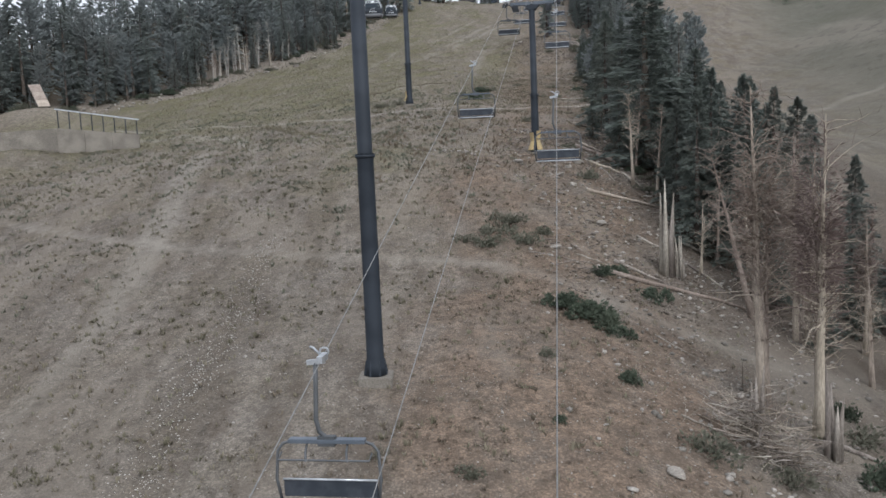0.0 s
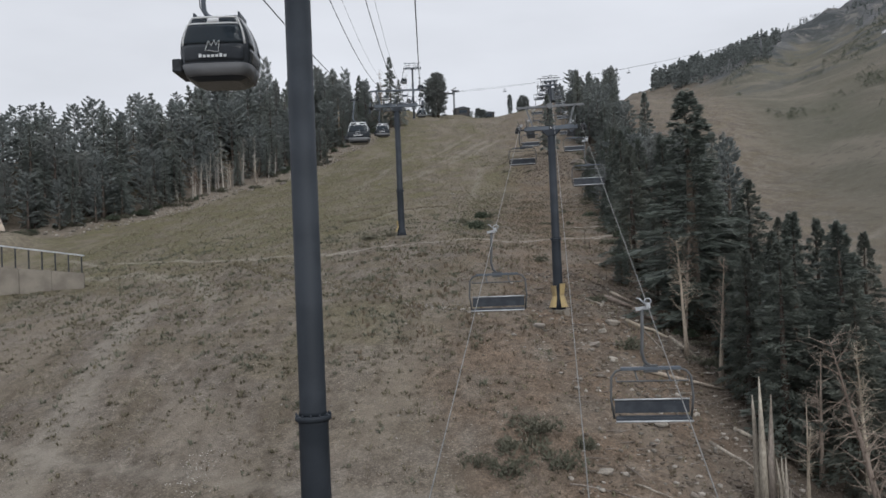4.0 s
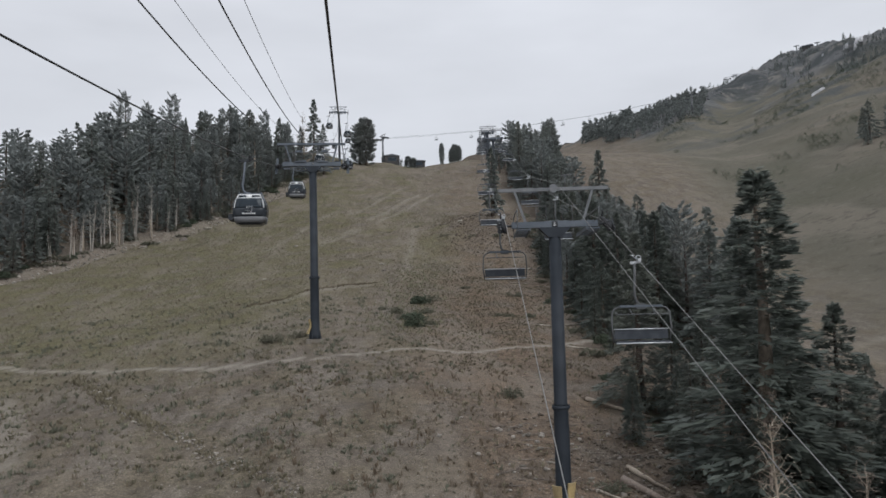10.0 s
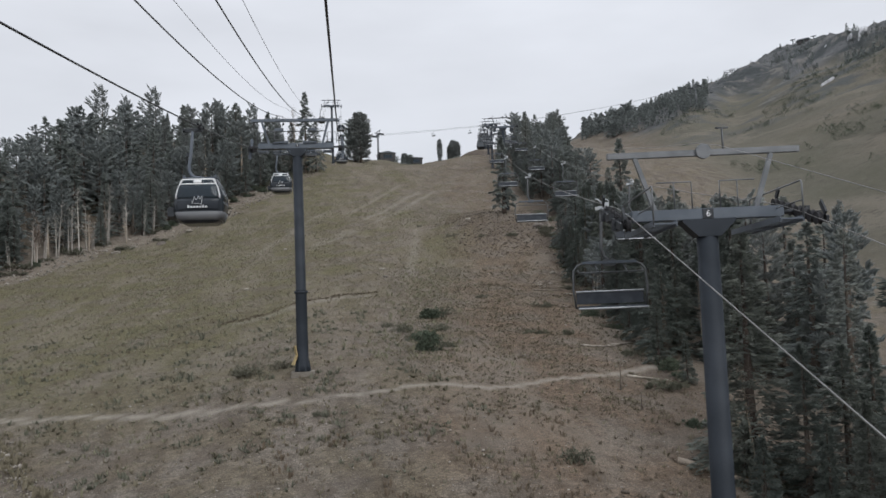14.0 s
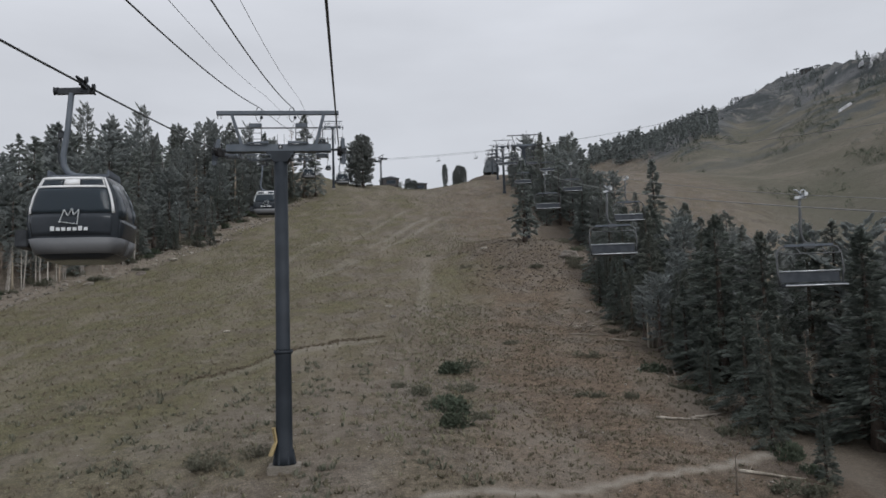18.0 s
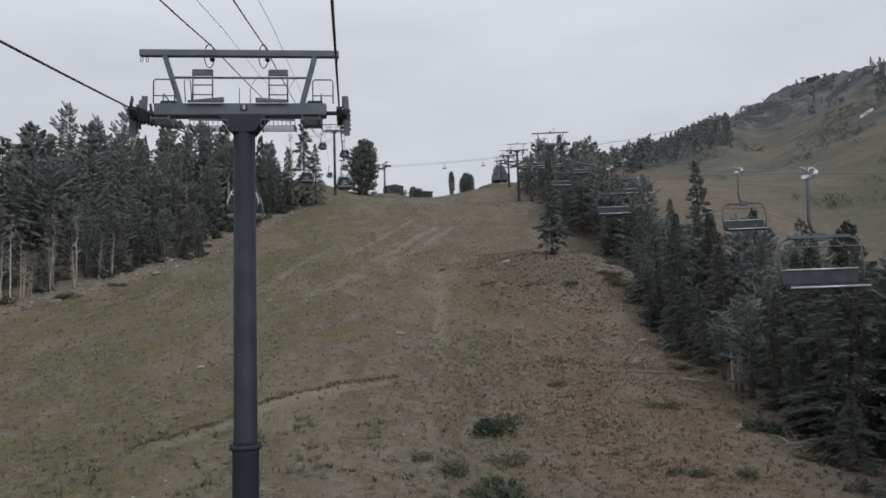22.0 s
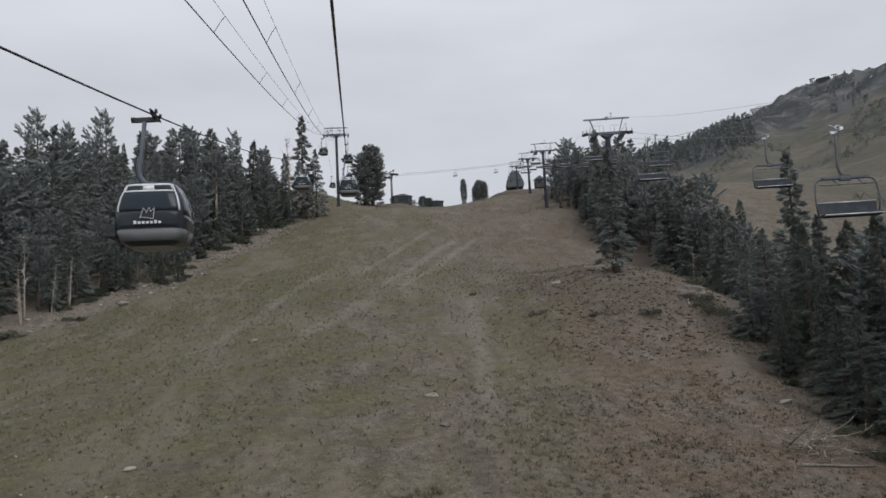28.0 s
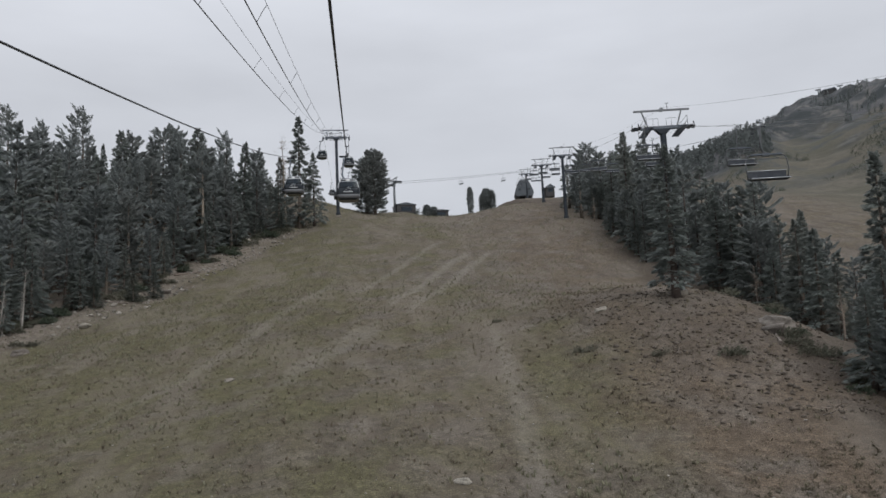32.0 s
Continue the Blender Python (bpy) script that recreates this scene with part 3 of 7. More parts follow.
def tube(bm, pts, rad, sides=8, caps=True):
    """A round bar through pts; rad is one radius or one for each point."""
    pts = [Vector(p) for p in pts]
    rads = rad if isinstance(rad, (list, tuple)) else [rad] * len(pts)
    rings = []
    u = None
    for i, p in enumerate(pts):
        d = (pts[min(i + 1, len(pts) - 1)] - pts[max(i - 1, 0)]).normalized()
        if u is None:
            u, v = ring_frame(d)
        else:
            u = (u - d * u.dot(d)).normalized()
            v = d.cross(u)
        rings.append([bm.verts.new(p + (u * math.cos(a) + v * math.sin(a)) * rads[i]) for a in (6.28318 * k / sides for k in range(sides))])
    for r0, r1 in zip(rings, rings[1:]):
        for k in range(sides):
            f = bm.faces.new((r0[k], r0[(k + 1) % sides], r1[(k + 1) % sides], r1[k]))
            f.smooth = sides > 5
    if caps:
        bm.faces.new(rings[0][::-1])
        bm.faces.new(rings[-1])
    return bm


def bar(bm, a, b, w, h):
    """A straight rectangular bar from a to b, w wide and h high."""
    a, b = Vector(a), Vector(b)
    u, v = ring_frame(b - a)
    q = [(-w / 2, -h / 2), (w / 2, -h / 2), (w / 2, h / 2), (-w / 2, h / 2)]
    r0 = [bm.verts.new(a + u * s + v * t) for s, t in q]
    r1 = [bm.verts.new(b + u * s + v * t) for s, t in q]
    for k in range(4):
        bm.faces.new((r0[k], r0[(k + 1) % 4], r1[(k + 1) % 4], r1[k]))
    bm.faces.new(r0[::-1])
    bm.faces.new(r1)
    return bm


def disc(bm, c, axis, r, thick, sides=16):
    c, axis = Vector(c), Vector(axis).normalized()
    return tube(bm, (c - axis * thick / 2, c - axis * thick * 0.2, c + axis * thick * 0.2, c + axis * thick / 2), [r, r * 0.86, r * 0.86, r], sides)


def prism(bm, outline, y0, y1):
    """Extrudes an outline of (x, z) along y."""
    a = [bm.verts.new((x, y0, z)) for x, z in outline]
    b = [bm.verts.new((x, y1, z)) for x, z in outline]
    n = len(outline)
    for k in range(n):
        bm.faces.new((a[k], a[(k + 1) % n], b[(k + 1) % n], b[k]))
    bm.faces.new(a[::-1])
    bm.faces.new(b)
    return bm


def mesh_of(name, bm, material):
    bmesh.ops.recalc_face_normals(bm, faces=bm.faces)
    me = bpy.data.meshes.new(name)
    bm.to_mesh(me)
    bm.free()
    me.materials.append(material)
    return me


def part(name, bm, material, parent, label=""):
    ob = new(name, mesh_of(name, bm, material))
    ob.parent = parent
    if label:
        ob["label"] = label
    return ob


def again(ob, m, parent):
    """One more object on the same mesh, at m under parent."""
    o = bpy.data.objects.new(ob.name.split(".")[0], ob.data)
    scene.collection.objects.link(o)
    o.parent = parent
    o.matrix_basis = m
    return o


def thing(name, m, label, category, group=""):
    ob = new(name)
    ob.matrix_basis = m
    ob.empty_display_size = 0.3
    return tagged(ob, label, category, group)


def B():
    return bmesh.new()

# ---- the gondola line ----
GX_UP, GX_DOWN, GX_MID = -0.89, -7.3, -4.08


def rope_z(y):
    """Height of the gondola's haul ropes."""
    for (y0, z0), (y1, z1), sag in (((-70, 8.0), (40.0, 36.9), 1.3), ((40.0, 36.9), (122.2, 47.4), 0.8), ((122.2, 47.4), (343, 107.4), 4.9), ((343, 107.4), (560, 134.0), 3.0)):
        if y <= y1:
            break
    u = (y - y0) / (y1 - y0)
    return z0 + (z1 - z0) * u - 4 * sag * u * (1 - u)


def lean(y):
    """x shift of the line, which bears slightly west far up."""
    return -0.006 * (y - 122)


def rope_line(name, fx, fz, y0, y1, step, r, material, label):
    n = max(2, round((y1 - y0) / step))
    ys = [y0 + (y1 - y0) * k / n for k in range(n + 1)]
    ob = new(name, mesh_of(name, tube(B(), [(fx(y), y, fz(y)) for y in ys], r, 6), material))
    return tagged(ob, label, "cable")


rope_line("haul_rope", lambda y: GX_UP + lean(y), rope_z, -60, 540, 2.0, 0.028, M_ROPE, "dark steel haul rope of the gondola, climbing side")
rope_line("haul_rope", lambda y: GX_DOWN + lean(y), rope_z, -60, 540, 2.0, 0.028, M_ROPE, "dark steel haul rope of the gondola, descending side")


def comm_z(y, sag_up):
    """Height of the thin lines that hang from tower to tower above the beam."""
    for y0, y1, sag in ((-70, 40.0, 1.6), (40.0, 122.2, 2.3), (122.2, 343, sag_up), (343, 560, 3.0)):
        if y <= y1:
            break
    u = (y - y0) / (y1 - y0)
    return rope_z(y0) + (rope_z(y1) - rope_z(y0)) * u + 2.5 - 4 * sag * u * (1 - u)


for off, dz, sag, r, lab in ((-1.15, 0.0, 3.9, 0.022, "dark signal cable strung between gondola towers"), (0.65, 0.0, 4.9, 0.022, "dark signal cable strung between gondola towers"), (-0.75, 0.6, 3.9, 0.009, "thin pale earth wire above the gondola line"), (0.98, 0.6, 4.9, 0.009, "thin pale earth wire above the gondola line")):
    rope_line("signal_cable", lambda y, o=off: GX_MID + o + lean(y), lambda y, d=dz, g=sag: comm_z(y, g) + d, -60, 343, 2.5, r, M_ROPE, lab)


# small hangers that tie the earth wires to the signal cables
for off, off2, sag in ((-1.15, -0.75, 3.9), (0.65, 0.98, 4.9)):
    for y in range(134, 330, 14):
        z = comm_z(y, sag)
        bm = tube(B(), ((GX_MID + off + lean(y), y, z), (GX_MID + (off + off2) / 2 + lean(y), y, z + 0.34), (GX_MID + off2 + lean(y), y, z + 0.6)), 0.012, 5)
        tagged(new("cable_hanger", mesh_of("cable_hanger", bm, M_ROPE)), "small dark hanger between signal cable and earth wire", "cable clip", "cable hangers")


def digits(text, size, parent, m, material):
    cu = bpy.data.curves.new("number", "FONT")
    cu.body, cu.size, cu.align_x, cu.align_y, cu.extrude = text, size, "CENTER", "CENTER", 0.004
    cu.materials.append(material)
    ob = new("number", cu)
    ob.parent = parent
    ob.matrix_basis = m
    return ob


def sheave_train(parent, x, slope, side, wheels, length, z=0.0, fat=1.0):
    """Rocker beams with a row of rubber-lined wheels, lying along the rope."""
    st = part("sheave_assembly", prism(B(), [(x + side * 0.16, z - 0.30), (x + side * 0.30, z - 0.30), (x + side * 0.30, z - 0.10), (x + side * 0.16, z - 0.10)], -0.3, 0.3), M_DARK, parent, "dark wheel train under the rope")
    bm = B()
    for s in (-1, 1):
        bar(bm, (x + side * 0.2, 0, z - 0.26), (x + side * 0.2, s * length * 0.48, z - 0.22 + s * slope * length * 0.48), 0.07, 0.20)
        bar(bm, (x + side * 0.2, s * length * 0.26, z - 0.42 + s * slope * length * 0.26), (x + side * 0.2, s * length * 0.26, z - 0.1 + s * slope * length * 0.26), 0.12, 0.28)
        bar(bm, (x + side * 0.12, s * length * 0.5, z - 0.05 + s * slope * length * 0.5), (x + side * 0.12, s * length * 0.42, z + 0.26 + s * slope * length * 0.45), 0.05, 0.16)
    part("rocker_beam", bm, M_DARK, st)
    for k in range(wheels):
        yy = (k + 0.5) / wheels * length - length / 2
        bm = disc(B(), (x, yy, z - 0.235 * fat + yy * slope), (1, 0, 0), 0.21 * fat, 0.15 * fat, 16)
        disc(bm, (x + side * 0.085, yy, z - 0.235 * fat + yy * slope), (1, 0, 0), 0.12 * fat, 0.05, 10)
        part("sheave_wheel", bm, M_RUBBER, st)
    return st


def ladder(parent, x0, x1, y, z0, z1, rungs):
    bm = B()
    for x in (x0, x1):
        tube(bm, ((x, y, z0), (x, y, z1)), 0.028, 6)
    for k in range(rungs):
        z = z0 + (z1 - z0) * (k + 0.5) / rungs
        tube(bm, ((x0, y, z), (x1, y, z)), 0.022, 6)
    return part("ladder", bm, M_STEEL, parent, "grey steel ladder")


def catwalk(parent, x0, x1, y0, y1, z, rail=True):
    bm = B()
    box(bm, x0 - 0.02, x0 + 0.02, y0, y1, z - 0.06, z + 0.10)
    n = max(3, int((y1 - y0) / 0.1))
    if n > 12:
        for k in range(n + 1):
            yy = y0 + (y1 - y0) * k / n
            box(bm, x0, x1, yy - 0.022, yy + 0.022, z, z + 0.04)
    cw = part("catwalk", bm, M_BEAM, parent, "grey grated service walkway")
    part("side_rail", box(B(), x1 - 0.02, x1 + 0.02, y0, y1, z - 0.06, z + 0.10), M_BEAM, cw)
    if n <= 12:
        slat = part("slat", box(B(), x0 + 0.02, x1 - 0.02, y0 - 0.022, y0 + 0.022, z, z + 0.04), M_BEAM, cw)
        for k in range(1, n + 1):
            again(slat, Matrix.Translation((0, (y1 - y0) * k / n, 0)), cw)
    if rail:
        xo = x0 if abs(x0) > abs(x1) else x1
        bm = tube(B(), ((xo, y0, z), (xo, y0, z + 0.95), (xo, y0 + 0.06, z + 1.02), (xo, y1 - 0.06, z + 1.02), (xo, y1, z + 0.95), (xo, y1, z)), 0.024, 6)
        tube(bm, ((xo, y0, z + 0.5), (xo, y1, z + 0.5)), 0.018, 6)
        part("handrail", bm, M_STEEL, cw)
    return cw


def pole(parent, base, top, r0, r1, flange, material=None):
    """A tapered steel tube with a bolted flange, a flared foot and a concrete plinth, in the tower's own frame."""
    material = material or M_POLE
    zf = base + (top - base) * flange
    rf = r0 + (r1 - r0) * flange
    bm = tube(B(), [(0, 0, base), (0, 0, base + 0.5), (0, 0, base + 0.9), (0, 0, zf - 0.16), (0, 0, zf - 0.06)], [r0 * 1.35, r0 * 1.15, r0, rf * 1.02, rf * 1.1], 24)
    part("lower_tube", bm, material, parent)
    bm = tube(B(), [(0, 0, zf - 0.06), (0, 0, zf - 0.05), (0, 0, zf + 0.07), (0, 0, zf + 0.08)], [rf * 1.2, rf * 1.24, rf * 1.24, rf * 1.2], 24)
    for k in range(12):
        a = 0.5236 * k
        tube(bm, ((rf * 1.16 * math.cos(a), rf * 1.16 * math.sin(a), zf + 0.05), (rf * 1.16 * math.cos(a), rf * 1.16 * math.sin(a), zf + 0.14)), 0.03, 6)
    part("flange", bm, material, parent, "bolted collar ring")
    part("upper_tube", tube(B(), [(0, 0, zf + 0.07), (0, 0, zf + 0.2), (0, 0, top)], [rf * 0.98, rf * 0.92, r1], 24), material, parent)
    bm = box(B(), -0.85, 0.85, -0.85, 0.85, base - 1.4, base - 0.02, 0.04)
    part("plinth", bm, M_CONC, parent, "square concrete footing")
    for k in range(8):
        a = 0.7854 * k + 0.39
        part("stiffener", bar(B(), (r0 * 1.32 * math.cos(a), r0 * 1.32 * math.sin(a), base), (r0 * 1.0 * math.cos(a), r0 * 1.0 * math.sin(a), base + 0.75), 0.03, 0.14), material, parent)


def pad(parent, z0, z1, r, a0, a1, label="worn yellow crash pad"):
    """A curved foam pad wrapped round the foot of a tower."""
    bm = B()
    n = 8
    rows = []
    for rr in (r, r + 0.09):
        for z in (z0, (z0 + z1) / 2, z1):
            flare = 0.32 if z == z0 else 0.14 if z == z1 else 0.0
            rows.append([bm.verts.new(((rr + flare) * math.cos(a0 + (a1 - a0) * k / n), (rr + flare) * math.sin(a0 + (a1 - a0) * k / n), z)) for k in range(n + 1)])
    def strip(a, b):
        for k in range(n):
            bm.faces.new((a[k], a[k + 1], b[k + 1], b[k]))
    strip(rows[0], rows[1]); strip(rows[1], rows[2]); strip(rows[3], rows[4]); strip(rows[4], rows[5]); strip(rows[0], rows[3]); strip(rows[2], rows[5])
    for k in (0, n):
        bm.faces.new((rows[0][k], rows[1][k], rows[2][k], rows[5][k], rows[4][k], rows[3][k]))
    part("crash_pad", bm, M_PAD, parent, label)


def gondola_tower(y, x, z_base, z_head, slope, number="", padded=False, label="", flange=0.36):
    t = thing("gondola_tower", pose(x, y, z_head), label or "tall dark steel gondola tower with a wide crosshead", "lift tower", "gondola towers")
    base = z_base - z_head
    pole(t, base, -0.9, 0.44, 0.36, flange)
    bm = prism(B(), [(-0.36, -1.0), (0.36, -1.0), (0.78, -0.45), (0.78, -0.40), (-0.78, -0.40), (-0.78, -0.45)], -0.36, 0.36)
    part("neck", bm, M_POLE, t)
    bm = box(B(), -2.9, 2.75, -0.26, 0.26, -0.41, 0.0, 0.025)
    part("crossbeam", bm, M_BEAM, t, "blue-grey box girder")
    bm = box(B(), -3.42, 3.2, -0.11, 0.11, 1.69, 1.91, 0.015)
    part("gantry_beam", bm, M_BEAM, t, "blue-grey lifting beam on top")
    for a, c in (((-2.08, 0, 0.0), (-2.6, 0, 1.69)), ((1.92, 0, 0.0), (2.37, 0, 1.69))):
        part("gantry_leg", bar(B(), a, c, 0.22, 0.16), M_BEAM, t)
    part("tie_bar", tube(B(), ((-2.3, 0, 0.96), (2.1, 0, 0.96)), 0.04, 8), M_STEEL, t)
    for x0, x1 in ((-1.63, -0.99), (0.86, 1.47)):
        ladder(t, x0, x1, -0.32, 0.1, 1.1, 3)
        part("panel", box(B(), x0 - 0.01, x1 + 0.01, -0.36, -0.33, 0.93, 1.13), M_BEAM, t, "small blank plate")
    for x0, x1, z0, z1 in ((-1.78, -0.62, 0.05, 0.16), (0.42, 1.5, 0.14, 0.07)):
        part("step_plate", prism(B(), [(x0, 0.0), (x1, 0.0), (x1, z1), (x0, z0)], -0.42, -0.3), M_BEAM, t, "small sloping step plate on the girder")
    for x0 in (-2.72, 2.1):
        part("junction_box", box(B(), x0, x0 + 0.52, -0.12, 0.2, 0.0, 0.13, 0.02), M_DARK, t)
    part("hand_loop", tube(B(), ((-1.86, -0.34, 0.0), (-1.9, -0.34, 0.7), (-1.82, -0.34, 0.86), (-1.7, -0.34, 0.7), (-1.66, -0.34, 0.0)), 0.018, 6), M_STEEL, t)
    for s in (-1, 1):
        x0 = s * 2.92 if s < 0 else 2.3
        bm = tube(B(), ((x0, -0.2, 0.0), (x0, -0.2, 0.76), (x0 + 0.06, -0.2, 0.83), (x0 + 0.62, -0.2, 0.83), (x0 + 0.68, -0.2, 0.76), (x0 + 0.68, -0.2, 0.0)), 0.024, 6)
        tube(bm, ((x0, -0.2, 0.27), (x0 + 0.68, -0.2, 0.27)), 0.02, 6)
        part("guard_rail", bm, M_STEEL, t)
    for x0, x1 in ((-2.75, -2.2), (2.0, 2.55)):
        for y0, z in ((-1.25, -0.82), (-0.4, -0.64), (0.45, -0.46)):
            catwalk(t, x0, x1, y0, y0 + 0.8, z, y0 > 0)
    for x0, x1 in ((-1.73, -0.5), (0.59, 1.7)):
        bm = B()
        for k in range(6):
            box(bm, x0, x1, -0.36 + k * 0.14, -0.335 + k * 0.14, -0.82, -0.80)
        for xx in (x0, x1):
            box(bm, xx - 0.03, xx + 0.025, -0.38, 0.38, -0.84, -0.78)
        bar(bm, (x0, -0.38, -0.6), (x1, -0.38, -0.62), 0.05, 0.05)
        for k in range(9):
            xx = x0 + (x1 - x0) * k / 8
            bar(bm, (xx, -0.38, -0.8), (xx, -0.38, -0.6), 0.02, 0.02)
        part("grating", bm, M_BEAM, t, "grey expanded metal platform")
    for xx in (-0.16, 0.20):
        part("rod", tube(B(), ((xx, 0, 0.0), (xx, 0, 0.6)), 0.016, 6), M_STEEL, t)
    for s, xr in ((-1, GX_DOWN - GX_MID), (1, GX_UP - GX_MID)):
        part("axle", tube(B(), ((s * 2.7, 0, -0.28), (xr + s * 0.2, 0, -0.28)), 0.07, 10), M_DARK, t)
        sheave_train(t, xr, slope, s, 6, 2.7, -0.12, 1.16)
        bm = B()
        for k in range(5):
            yy = -0.7 + 0.35 * k
            bar(bm, (xr + s * 0.24, yy, -1.25 + 0.26 * k), (xr + s * 0.2, yy, -0.5 + 0.26 * k), 0.05, 0.20)
            bar(bm, (xr + s * 0.06, yy, -1.15 + 0.26 * k), (xr + s * 0.36, yy + 0.1, -1.0 + 0.26 * k), 0.07, 0.09)
        part("rope_catcher", bm, M_BEAM, t, "row of dark guard plates outside the wheels")
    for xx in (-1.15, 0.65):
        bm = tube(B(), [(xx + 0.16 * math.cos(a), 0.0, 1.72 + 0.42 * math.sin(a)) for a in (6.283 * k / 18 for k in range(19))], 0.018, 6)
        part("cable_loop", bm, M_ROPE, t)
        part("splice_box", tube(B(), ((xx + 0.16, -0.25, 1.5), (xx + 0.2, -0.6, 1.38), (xx + 0.22, -0.9, 1.32)), [0.05, 0.09, 0.04], 8), M_DARK, t)
    for xx in (-3.36, -3.18, 3.12):
        part("lifting_hook", tube(B(), [(xx + 0.04 * math.cos(a), 0, 1.59 + 0.1 * math.sin(a)) for a in (6.283 * k / 10 for k in range(11))], 0.012, 5), M_DARK, t)
    if number:
        part("number_plate", box(B(), -0.1, 0.14, -0.285, -0.265, -0.27, -0.06), M_DARK, t, "dark plate with a white number")
        digits(number, 0.2, t, pose(0.02, -0.29, -0.165, 90), M_WHITE)
    if padded:
        pad(t, base + 0.5, base + 1.9, 0.44, 1.7, 3.9, "faded orange crash pad behind the tower")
    return t


gondola_tower(40.0, -3.65, ground_z(-3.65, 40.0) + 0.3, 36.95, 0.2, flange=0.445)
gondola_tower(122.2, GX_MID, ground_z(GX_MID, 122.2) + 0.3, 47.75, 0.2, "8", True, "tall dark steel gondola tower numbered eight, padded foot")
gondola_tower(343.0, GX_MID + lean(343), ground_z(-5.4, 343) + 0.4, 107.5, 0.2)


# ---- cabins ----
def shell(a, b, n, ang):
    c, s = math.cos(ang), math.sin(ang)
    return a * math.copysign(abs(c) ** (2 / n), c), b * math.copysign(abs(s) ** (2 / n), s)


CAB = ((-2.1, 0.72, 0.70), (-1.95, 0.98, 0.93), (-1.6, 1.09, 1.01), (-1.2, 1.15, 1.06), (-0.85, 1.13, 1.05), (-0.5, 1.04, 1.00), (-0.2, 0.90, 0.92), (-0.04, 0.82, 0.86), (0.0, 0.70, 0.74))


def cab_half(z):
    zs = [c[0] for c in CAB]
    return np.interp(z, zs, [c[1] for c in CAB]), np.interp(z, zs, [c[2] for c in CAB])


def cab_patch(bm, z0, z1, a0, a1, off, thick=0.02, nz=5, na=10):
    """A curved panel on the cabin's shell between two heights and two angles."""
    grid = []
    for o in (off, off - thick):
        g = []
        for i in range(nz + 1):
            z = z0 + (z1 - z0) * i / nz
            a, b = cab_half(z)
            g.append([bm.verts.new((*shell(a + o, b + o, 5, a0 + (a1 - a0) * k / na), z)) for k in range(na + 1)])
        grid.append(g)
    for g in grid:
        for i in range(nz):
            for k in range(na):
                f = bm.faces.new((g[i][k], g[i][k + 1], g[i + 1][k + 1], g[i + 1][k]))
                f.smooth = True
    for i in range(nz):
        for k in (0, na):
            bm.faces.new((grid[0][i][k], grid[0][i + 1][k], grid[1][i + 1][k], grid[1][i][k]))
    for k in range(na):
        for i in (0, nz):
            bm.faces.new((grid[0][i][k], grid[0][i][k + 1], grid[1][i][k + 1], grid[1][i][k]))
    return bm


